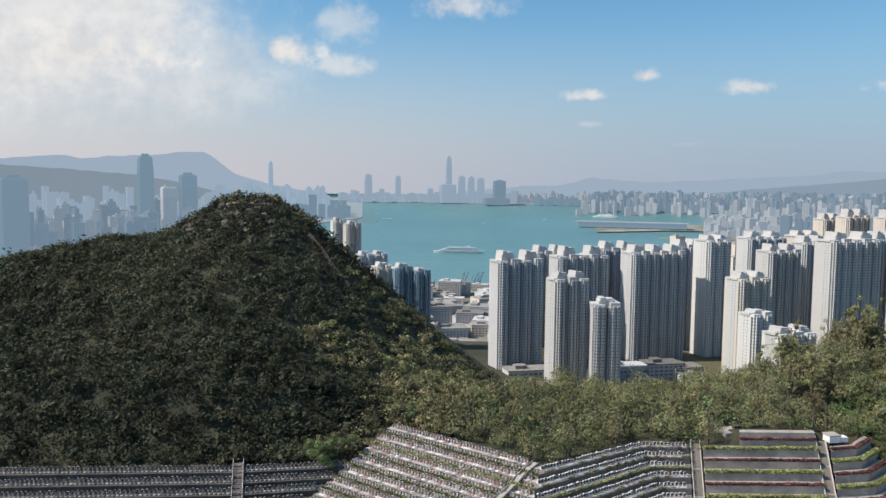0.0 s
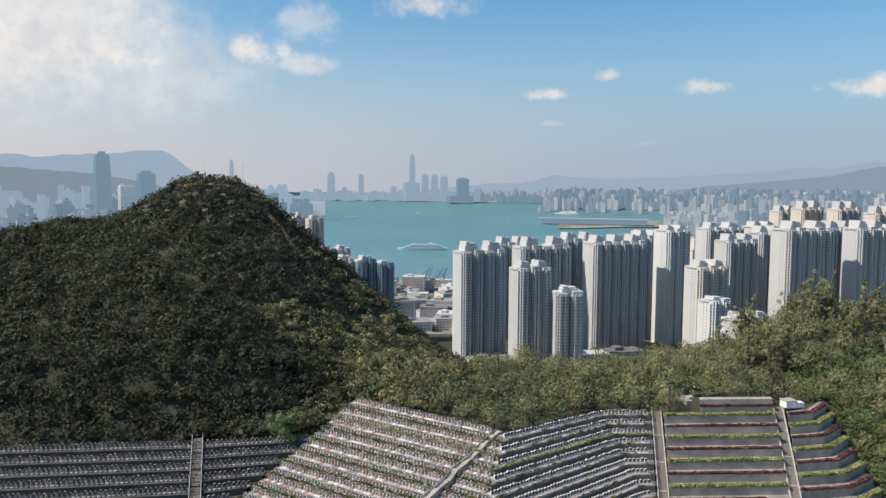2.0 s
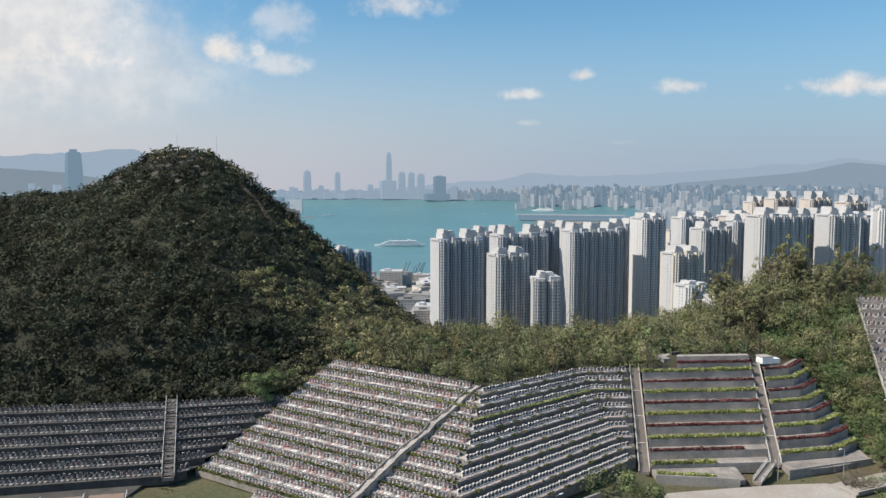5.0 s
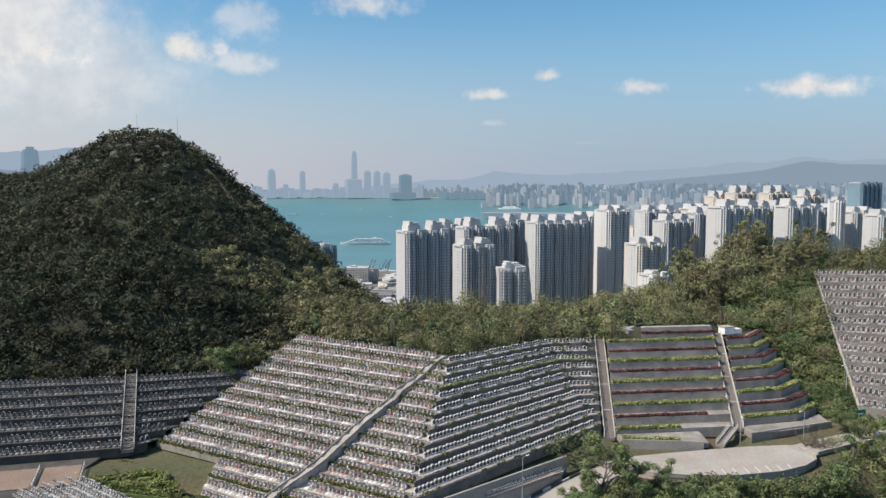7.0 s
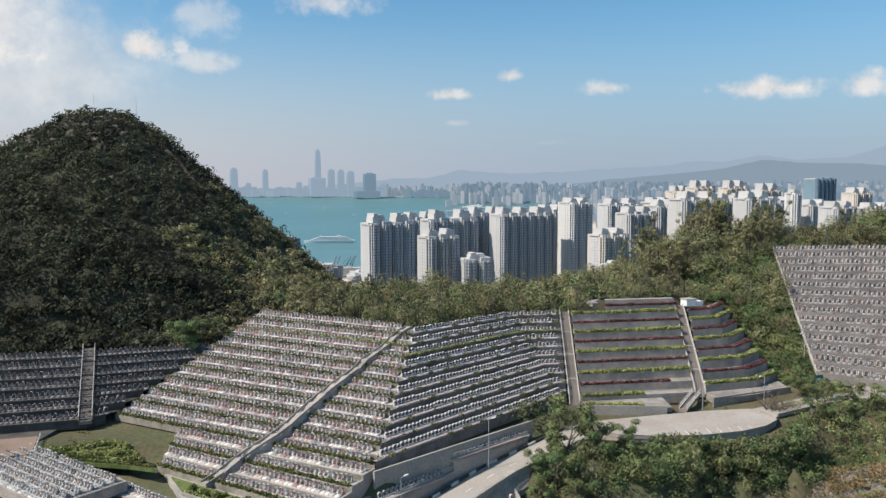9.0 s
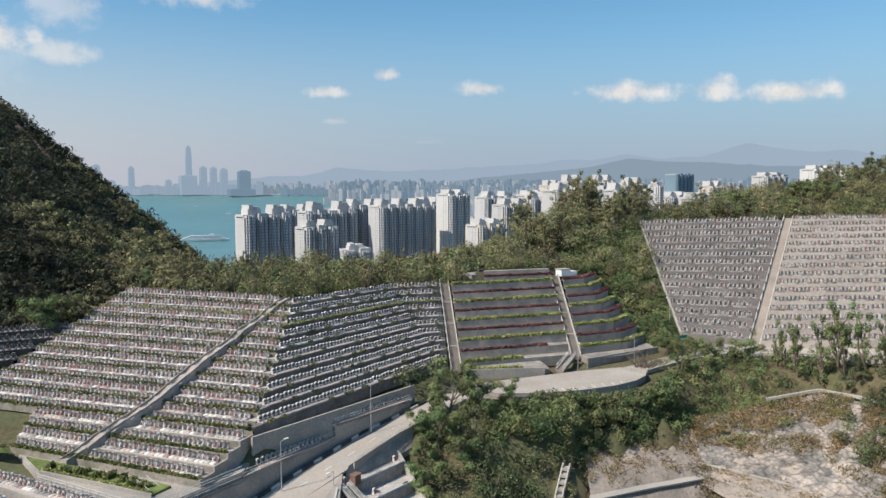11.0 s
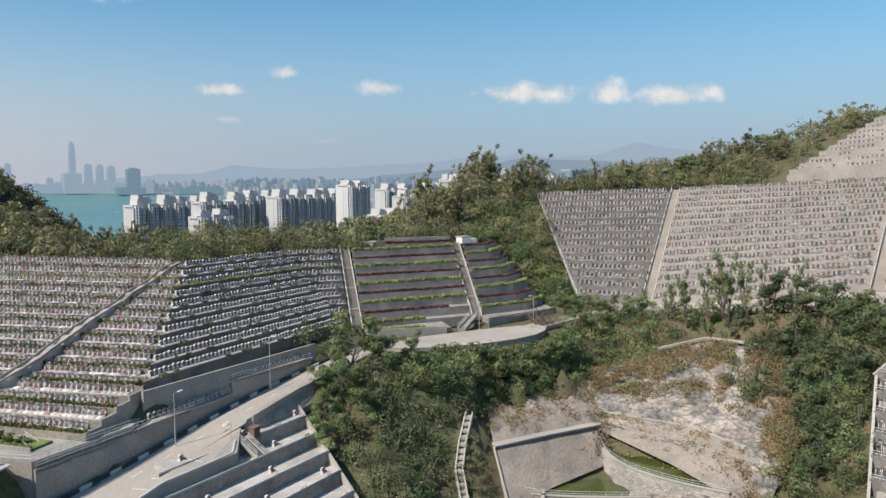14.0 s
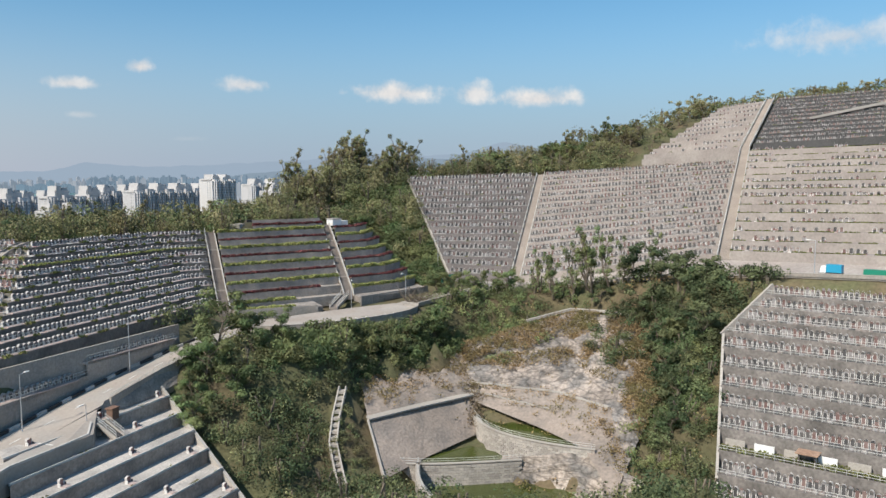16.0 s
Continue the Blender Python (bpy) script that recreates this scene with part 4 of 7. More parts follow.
# paved platform at the spur's foot, with its wall
plat = empty("spur_platform", label="paved concrete platform with retaining wall at the spur's foot", category="platform", kind="structure")
lo, hi = [(-24, 144), (-9, 127.5), (-5, 124.6), (9.2, 136)], [(-29.5, 159), (-14, 145.5), (1.5, 131.5), (11.5, 142)]
s = Shape()
s.strip([(x, y, 142.3) for x, y in lo], [(x, y, 142.3) for x, y in hi], 6)
part("slab", s, M_CONC, plat)
railing([(x, y, 142.3) for x, y in lo], plat, 1.0, 2.0)
for k, (a, b) in enumerate((((2.2, 130.9), (4.6, 134.0)), ((4.6, 134.0), (7.0, 137.2)), ((7.0, 137.2), (9.3, 140.3)), ((9.3, 140.3), (11.9, 143.6)))):
    wall_run(a, b, 139.5, 143.6 + 0.9 * k, 0.4, plat, M_CONC_D)
bed = Shape()
bed.strip([(-23.6, 146.6, 142.6), (-12.4, 136.4, 142.6), (-5.2, 129.6, 142.6)], [(-27.5, 155.6, 142.7), (-16.0, 145.4, 142.7), (-2.4, 132.6, 142.7)], 0.6)
M_LAWN = mat("lawn", (0.14, 0.175, 0.055), 0.9, vary=0.35, scale=0.6, fine=3, second=(0.10, 0.13, 0.04))
tagged(new("garden_bed", bed.mesh("garden_bed", M_LAWN)), "grassy garden bed at the foot of the graves", "lawn", kind="structure")
kerb_wall = Shape()
kerb_wall.strip([(-24.0, 146.2, 142.9), (-12.6, 136.0, 142.9), (-5.3, 129.2, 142.9)], [(-23.7, 146.55, 142.9), (-12.35, 136.35, 142.9), (-5.1, 129.55, 142.9)], 0.8)
tagged(new("bed_wall", kerb_wall.mesh("bed_wall", M_CONC)), "low concrete wall holding the garden bed", "wall", kind="structure")
g = random.Random(31)
for k in range(22):
    a = Vector(lerp((-23.2, 148.2, 142.65), (-4.6, 131.0, 142.65), (k + 0.5) / 22))
    c = a + Vector((-0.3, 1.0, 0)) * g.uniform(-0.3, 3.4)
    r = g.uniform(0.45, 1.0)
    ring = [(c.x + r * 0.5 * math.cos(j), c.y + r * 0.5 * math.sin(j), c.z) for j in range(7)]
    hedge(ring, r * 1.3, r, 60, M_YEL if k % 3 == 0 else M_HEDGE, "rounded clipped bush in the garden bed", name="clipped_bush")
hedge([(-23.5, 147.0, 142.65), (-12.3, 136.8, 142.65), (-5.3, 130.1, 142.65)], 0.6, 0.7, 26, M_YEL, "low yellow-green hedge edging the garden bed")
stair((-1.5, 128.5, 139.2), (-7, 135, 142.4), 1.8, M_STAIR, "short concrete stairs at the platform", lift=0.1)

# clipped garden with a knot of hedges and paved squares below the shaded terraces
lawn = Shape()
lawn.strip([(-59, 166, 144.6), (-36, 158, 144.6), (-30, 155, 144.6)], [(-60, 180, 144.7), (-50, 180.5, 144.7), (-44, 176, 144.7)], 0.8)
M_LAWN = mat("lawn", (0.14, 0.175, 0.055), 0.9, vary=0.35, scale=0.6, fine=3, second=(0.10, 0.13, 0.04))
tagged(new("garden_lawn", lawn.mesh("garden_lawn", M_LAWN)), "small mown lawn of the clipped garden", "lawn", kind="structure")
for cx, cy, r in ((-44, 169, 5.2), (-44, 169, 3.8), (-44, 169, 2.4), (-52, 172, 3.6), (-52, 172, 2.2), (-38.5, 163.5, 3.0), (-38.5, 163.5, 1.6), (-51, 165.5, 2.2), (-35, 159.5, 1.6)):
    ring = [(cx + r * math.cos(k * math.pi / 8), cy + 0.8 * r * math.sin(k * math.pi / 8), 144.7) for k in range(17)]
    hedge(ring, 0.7, 0.7, 40, M_YEL if r > 2.5 else M_HEDGE, "low clipped ring hedge in the garden")
court = Shape()
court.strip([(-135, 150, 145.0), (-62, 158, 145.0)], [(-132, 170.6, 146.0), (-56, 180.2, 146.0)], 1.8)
tagged(new("paved_court", court.mesh("paved_court", M_WEST_SHADED)), "grey paved court below the shaded terraces", "paving", kind="structure")
for line in ([(-58, 166.5, 144.65), (-36, 158.6, 144.65), (-31, 156, 144.65)], [(-59, 179, 144.7), (-50.5, 179.5, 144.7), (-45, 175.5, 144.7)], [(-58.3, 167, 144.65), (-59.3, 179, 144.65)], [(-55, 175.5, 144.7), (-49, 177, 144.7), (-38, 168, 144.7)], [(-55, 170, 144.7), (-48, 164.5, 144.7), (-36, 161, 144.7)]):
    hedge(line, 0.6, 0.8, 26, M_HEDGE, "low clipped hedge bordering the garden")
for k in range(9):
    x = -64 - 9 * k
    t = empty("paved_square", label="brown paved square with pale kerb", category="paving", group="paved squares", kind="structure")
    s = Shape()
    yb = 179.5 + (x + 50) * 0.133
    s.strip([(x, yb - 13, 145.5), (x + 7.5, yb - 12, 145.5)], [(x - 2, yb - 3, 146.1), (x + 5.5, yb - 2, 146.1)], 0.8)
    part("slab", s, mat("brown_paving", (0.24, 0.17, 0.13), 0.9, vary=0.2, scale=0.4, fine=3), t)
    railing([(x + 8, yb - 12, 145.5), (x + 6, yb - 2, 146.1)], t, 0.7, 1.6, 0.10, "pale_rail")

# paved bank between the road and the great grave wall
s = Shape()
s.strip([(139, 176.6, 146.0), (149.2, 166.6, 147.1), (154.6, 140.4, 149.9), (157.5, 114.6, 154.4), (163.4, 93, 155.9), (172.8, 62, 156.9)],
        [(141, 180, 147.2), (150.2, 172.3, 146.9), (157.2, 144, 151.9), (164.2, 115.8, 157.1), (170, 97, 157.6), (180, 65, 158.0)], 0.5)
tagged(new("paved_bank", s.mesh("paved_bank", M_PINK)), "pale paved bank along the foot of the grave wall", "paving", kind="structure")
# plain base wall under the upper terraces
base = empty("base_wall", label="plain pale concrete wall under the upper grave terraces", category="wall", kind="structure")
for k in range(8):
    a, b = lerp((227.6, 191.8), (238.4, 157.2), k / 8), lerp((227.6, 191.8), (238.4, 157.2), (k + 0.99) / 8)
    wall_run(a, b, 177.0, lerp((184.6,), (186.6,), k / 8)[0], 0.5, base, M_PINK)
# wall along the road's outer side, above the bare terraces
wall = empty("road_wall", label="low grey concrete wall and kerb along the road's outer side", category="wall", kind="structure")
outer = []
for p, d in along(ROAD, 3.0):
    if 26 < p.x < 60:
        o = d.cross(Vector((0, 0, 1))).normalized()
        outer.append((p + o * 3.62, p + o * 4.0))
s = Shape()
s.strip([(b.x, b.y, b.z + 0.75) for a, b in outer], [(a.x, a.y, a.z + 0.75) for a, b in outer], 7.0)
part("wall", s, M_CONC, wall)
railing([(b.x, b.y, b.z + 0.75) for a, b in outer], wall, 0.6, 2.0, 0.06)
bank = Shape()
bank.strip([(27.6, 139.2, 137.3), (40.2, 147.6, 137.5), (45, 150.4, 138.4)], [(28.9, 141.0, 139.2), (41.0, 150.4, 140.9), (48, 155.2, 142.2)], 1.2)
tagged(new("paved_bank", bank.mesh("paved_bank", M_BAREW)), "grey paved bank below the road wall", "paving", kind="structure")
# parking apron level with the road
apron = Shape()
apron.strip([(3.0, 112.5, 136.2), (12.4, 121.9, 137.06), (20, 127.0, 137.06), (25.0, 130.4, 137.06)], [(-1.5, 115.6, 135.3), (9.5, 126.0, 136.4), (17, 131.6, 137.2), (27.5, 139.6, 138.4)], 4.0)
tagged(new("parking_apron", apron.mesh("parking_apron", M_ROAD)), "pale concrete parking apron beside the road", "paving", kind="structure")
for k in range(5):
    m = Shape()
    a, b = lerp((7, 118.6, 136.72), (19, 128.2, 137.15), k / 4), lerp((5.2, 120.8, 136.2), (17, 130.8, 137.2), k / 4)
    m.beam(a, b, 0.14, 0.06)
    tagged(new("bay_line", m.mesh("bay_line", M_LINE)), "white painted parking bay line", "road marking", "parking bays")
edge_kerb = Shape()
for a, b in zip([(3.5, 113.0, 136.25), (12.4, 122.0, 137.1), (20, 127.2, 137.1), (24.2, 130.4, 137.1)], [(12.4, 122.0, 137.1), (20, 127.2, 137.1), (24.2, 130.4, 137.1), (25.5, 134.5, 137.8)]):
    edge_kerb.beam(a, b, 0.3, 0.35)
tagged(new("apron_kerb", edge_kerb.mesh("apron_kerb", M_KERB)), "concrete kerb round the parking apron", "kerb", kind="structure")
stair((29.4, 132.4, 134.9), (27.2, 135.4, 137.1), 1.7, M_STAIR, "short railed concrete stairs down to the bare terraces", lift=0.1)
kiosk = empty("brick_kiosk", pose(29.4, 137.2, 137.0, 0, 0, 38), label="small brown brick kiosk at the stair head", category="kiosk")
M_BRICK = mat("brown_brick", (0.20, 0.12, 0.085), 0.9, vary=0.25, scale=0.8, fine=5)
s = Shape()
s.box(-0.8, -0.6, 0, 0.8, 0.6, 1.8)
part("body", s, M_BRICK, kiosk)
s = Shape()
s.box(-0.95, -0.75, 1.8, 0.95, 0.75, 2.0)
part("roof", s, M_BRICK, kiosk)

# a block of graves on level ground beside the clipped garden
plot_slab = Shape()
plot_slab.strip([(-68, 161.5, 144.8), (-45, 138.5, 144.8)], [(-57.6, 172, 144.8), (-34.2, 149, 144.8)], 2.0)
tagged(new("grave_court", plot_slab.mesh("grave_court", M_BAREW)), "pale paved court with rows of graves", "paving", kind="structure")
rows = []
for k in range(6):
    d, s = Vector((0.707, -0.707, 0)), Vector((0.707, 0.707, 0))
    o = Vector((-58.6, 170.6, 144.8)) - s * (2.3 * k)
    rows += [(o + d * (1.1 * j + random.uniform(-0.1, 0.1)), d, s) for j in range(29) if random.random() < 0.94]
    railing([tuple(o - s * 1.0), tuple(o - s * 1.0 + d * 32)], plat, 0.8, 2.2, 0.06)
grave_rows("west", (), 1, 0, 1, 0, "granite graves in rows beside the clipped garden", hood=M_HOOD, plot=M_HOOD, places=rows)

# ---- the distance ----
polar("city_ground", [-14, -10, -6, 0, 6, 12, 16, 20, 26, 34, 44, 56, 70], [1080] * 13, [1500, 1750, 1900, 1850, 1850, 2100, 2600, 4300, 6000, 8000, 9000, 9000, 9000], 4.0, 12, M_LAND, "flat built-up land by the harbour", "land")
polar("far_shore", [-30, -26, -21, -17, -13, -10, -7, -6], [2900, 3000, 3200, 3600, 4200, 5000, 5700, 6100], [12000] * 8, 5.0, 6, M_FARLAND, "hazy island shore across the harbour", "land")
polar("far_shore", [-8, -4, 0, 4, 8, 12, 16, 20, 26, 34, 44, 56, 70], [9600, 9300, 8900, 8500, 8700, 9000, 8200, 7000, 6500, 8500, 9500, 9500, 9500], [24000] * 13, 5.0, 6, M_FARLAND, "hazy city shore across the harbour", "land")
polar("runway_spit", [11.3, 13, 16, 19.5], [4380, 4450, 4700, 4750], [5300, 5250, 5350, 5900], 6.0, 3, M_LAND, "flat reclaimed spit in the harbour", "land")


def mountain(name, crest, r, material, label, wob=0.0012):
    """A far ridge: (azimuth, rise as tangent) along its crest, standing r metres off."""
    v, f = [], []
    azs = np.arange(crest[0][0], crest[-1][0], 0.25)
    tops = np.interp(azs, [c[0] for c in crest], [c[1] for c in crest])
    ker = np.hanning(7) / np.hanning(7).sum()
    tops = np.convolve(np.pad(tops, 3, mode="edge"), ker, "valid")
    for i, (a, t) in enumerate(zip(azs, tops)):
        t += wob * noise.fractal((a * 0.9, r * 0.01, 0), 1.0, 2.0, 4)
        top = MID + t * push(r)
        for k, (rr, zz) in enumerate(((r * 0.86, 0), (r * 0.93, top * 0.55), (r, top), (r * 1.1, top * 0.4))):
            v.append(far_place(a, push(r) * rr / r, zz)[0])
        if i:
            f += [(4 * i - 4 + k, 4 * i + k, 4 * i + k + 1, 4 * i - 3 + k) for k in range(3)]
    return tagged(new(name, mesh_from(name, v, f, material)), label, "mountain", kind="structure")


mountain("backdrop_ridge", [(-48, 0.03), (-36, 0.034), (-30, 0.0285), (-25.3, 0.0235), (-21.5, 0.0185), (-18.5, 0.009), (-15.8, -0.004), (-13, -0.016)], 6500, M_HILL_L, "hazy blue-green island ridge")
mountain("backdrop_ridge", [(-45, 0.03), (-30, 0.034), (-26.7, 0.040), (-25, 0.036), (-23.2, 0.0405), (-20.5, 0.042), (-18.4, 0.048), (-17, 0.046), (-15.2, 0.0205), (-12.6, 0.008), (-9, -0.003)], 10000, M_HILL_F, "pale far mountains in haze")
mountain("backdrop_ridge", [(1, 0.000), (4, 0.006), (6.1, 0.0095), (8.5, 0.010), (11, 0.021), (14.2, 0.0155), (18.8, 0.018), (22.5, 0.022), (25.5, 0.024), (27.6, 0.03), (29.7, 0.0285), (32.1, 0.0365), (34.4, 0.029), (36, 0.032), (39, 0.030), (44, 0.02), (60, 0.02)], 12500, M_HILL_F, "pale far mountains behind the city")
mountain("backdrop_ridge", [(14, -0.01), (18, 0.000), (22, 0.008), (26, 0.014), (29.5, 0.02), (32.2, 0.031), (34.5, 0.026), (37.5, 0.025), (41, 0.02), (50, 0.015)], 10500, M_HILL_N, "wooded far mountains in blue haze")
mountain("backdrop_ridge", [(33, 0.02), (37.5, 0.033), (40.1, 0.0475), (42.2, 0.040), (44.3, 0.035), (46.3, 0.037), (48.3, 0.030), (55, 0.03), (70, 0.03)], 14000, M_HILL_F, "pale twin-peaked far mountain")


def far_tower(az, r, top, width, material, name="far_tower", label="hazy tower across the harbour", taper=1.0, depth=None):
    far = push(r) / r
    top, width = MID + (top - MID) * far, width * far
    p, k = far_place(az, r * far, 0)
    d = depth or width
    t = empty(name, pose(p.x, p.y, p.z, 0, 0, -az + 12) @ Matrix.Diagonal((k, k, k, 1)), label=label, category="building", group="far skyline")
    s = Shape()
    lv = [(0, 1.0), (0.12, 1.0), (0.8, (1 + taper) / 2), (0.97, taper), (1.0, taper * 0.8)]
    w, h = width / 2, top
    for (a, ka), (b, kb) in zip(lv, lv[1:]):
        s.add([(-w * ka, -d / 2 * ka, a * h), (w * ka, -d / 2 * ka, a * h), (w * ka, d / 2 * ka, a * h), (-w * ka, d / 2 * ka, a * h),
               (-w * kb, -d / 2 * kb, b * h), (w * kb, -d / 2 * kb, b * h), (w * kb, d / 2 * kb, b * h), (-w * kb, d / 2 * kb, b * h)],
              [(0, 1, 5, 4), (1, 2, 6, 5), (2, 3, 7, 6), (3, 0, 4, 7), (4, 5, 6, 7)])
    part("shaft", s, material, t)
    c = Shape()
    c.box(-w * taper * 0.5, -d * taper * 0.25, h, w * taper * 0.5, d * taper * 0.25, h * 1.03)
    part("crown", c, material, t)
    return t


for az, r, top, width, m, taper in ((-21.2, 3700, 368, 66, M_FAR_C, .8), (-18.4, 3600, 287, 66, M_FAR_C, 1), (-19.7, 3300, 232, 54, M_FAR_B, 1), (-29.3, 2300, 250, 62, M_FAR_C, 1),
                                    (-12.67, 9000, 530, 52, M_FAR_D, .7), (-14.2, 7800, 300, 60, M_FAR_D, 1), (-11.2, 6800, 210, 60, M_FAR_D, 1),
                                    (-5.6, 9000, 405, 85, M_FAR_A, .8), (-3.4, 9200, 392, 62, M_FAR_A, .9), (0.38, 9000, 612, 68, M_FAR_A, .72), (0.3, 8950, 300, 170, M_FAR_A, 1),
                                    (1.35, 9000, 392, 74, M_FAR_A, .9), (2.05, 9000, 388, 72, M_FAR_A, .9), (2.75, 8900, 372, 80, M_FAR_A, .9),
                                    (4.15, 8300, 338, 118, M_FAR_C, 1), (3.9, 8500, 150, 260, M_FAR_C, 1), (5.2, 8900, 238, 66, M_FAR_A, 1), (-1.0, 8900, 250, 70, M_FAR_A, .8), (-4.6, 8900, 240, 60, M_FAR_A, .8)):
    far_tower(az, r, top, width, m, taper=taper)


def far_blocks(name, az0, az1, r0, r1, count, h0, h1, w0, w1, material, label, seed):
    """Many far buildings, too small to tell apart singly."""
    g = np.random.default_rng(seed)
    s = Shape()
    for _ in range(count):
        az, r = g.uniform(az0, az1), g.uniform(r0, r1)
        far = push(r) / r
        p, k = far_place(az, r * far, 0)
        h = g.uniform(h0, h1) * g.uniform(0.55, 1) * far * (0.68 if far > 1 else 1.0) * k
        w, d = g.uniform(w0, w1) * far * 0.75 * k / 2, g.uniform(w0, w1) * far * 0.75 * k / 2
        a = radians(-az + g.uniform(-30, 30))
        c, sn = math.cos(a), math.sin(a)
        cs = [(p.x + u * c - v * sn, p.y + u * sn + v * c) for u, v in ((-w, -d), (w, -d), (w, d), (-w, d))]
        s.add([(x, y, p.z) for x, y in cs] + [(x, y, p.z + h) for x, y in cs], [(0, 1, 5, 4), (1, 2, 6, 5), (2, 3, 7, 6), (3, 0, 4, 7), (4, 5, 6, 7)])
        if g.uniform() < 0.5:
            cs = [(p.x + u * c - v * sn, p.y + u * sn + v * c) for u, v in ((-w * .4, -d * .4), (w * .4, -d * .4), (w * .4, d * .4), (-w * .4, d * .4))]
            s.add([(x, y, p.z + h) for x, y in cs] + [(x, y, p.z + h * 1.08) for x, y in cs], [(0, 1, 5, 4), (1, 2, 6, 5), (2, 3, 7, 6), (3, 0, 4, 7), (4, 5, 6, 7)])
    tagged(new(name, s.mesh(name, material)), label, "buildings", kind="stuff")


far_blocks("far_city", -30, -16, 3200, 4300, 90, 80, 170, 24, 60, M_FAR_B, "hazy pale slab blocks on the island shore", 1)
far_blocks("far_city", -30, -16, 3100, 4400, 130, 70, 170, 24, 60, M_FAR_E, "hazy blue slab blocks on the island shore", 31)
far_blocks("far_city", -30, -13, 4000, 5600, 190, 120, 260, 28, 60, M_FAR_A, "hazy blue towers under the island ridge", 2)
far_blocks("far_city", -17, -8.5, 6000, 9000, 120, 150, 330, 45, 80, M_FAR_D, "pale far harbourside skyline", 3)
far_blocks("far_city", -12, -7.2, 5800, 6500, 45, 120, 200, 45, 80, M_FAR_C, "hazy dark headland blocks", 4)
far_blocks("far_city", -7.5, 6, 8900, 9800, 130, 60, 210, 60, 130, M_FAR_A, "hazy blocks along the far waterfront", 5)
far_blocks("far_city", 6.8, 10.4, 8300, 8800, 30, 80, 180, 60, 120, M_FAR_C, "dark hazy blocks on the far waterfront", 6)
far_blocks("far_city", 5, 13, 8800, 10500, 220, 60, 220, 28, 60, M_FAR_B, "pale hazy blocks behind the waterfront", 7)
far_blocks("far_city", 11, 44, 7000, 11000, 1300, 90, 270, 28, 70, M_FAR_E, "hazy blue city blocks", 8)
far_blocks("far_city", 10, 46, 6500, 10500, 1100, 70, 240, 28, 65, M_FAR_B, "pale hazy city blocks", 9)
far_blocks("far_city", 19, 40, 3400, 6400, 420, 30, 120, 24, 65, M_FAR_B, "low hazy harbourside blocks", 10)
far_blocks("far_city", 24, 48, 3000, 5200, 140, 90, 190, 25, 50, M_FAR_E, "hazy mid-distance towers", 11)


# ---- apartment towers ----
M_PALE = mat("tower_paint_pale", (0.49, 0.475, 0.465), 0.8, vary=0.06, scale=0.03, fine=0.4, objrand=0.06)
M_CREAM = mat("tower_paint_cream", (0.55, 0.50, 0.44), 0.8, vary=0.06, scale=0.03, fine=0.4, objrand=0.05)
M_WARM = mat("tower_paint_warm", (0.56, 0.49, 0.43), 0.8, vary=0.08, scale=0.03, fine=0.4, objrand=0.08)
M_GREYT = mat("tower_paint_grey", (0.47, 0.46, 0.46), 0.8, vary=0.08, scale=0.03, fine=0.4, objrand=0.08)
M_BLUET = mat("tower_cladding_blue", (0.18, 0.26, 0.32), 0.4, vary=0.1, scale=0.05, fine=0.5, objrand=0.1, spec=0.5)
M_WHITE = mat("white_paint", (0.80, 0.79, 0.77), 0.7, vary=0.06, scale=0.05, fine=0.6)


M_PANE = mat("window_pane", (0.21, 0.24, 0.27), 0.25, vary=0.2, scale=0.3, fine=1, island=0.35, spec=0.5)


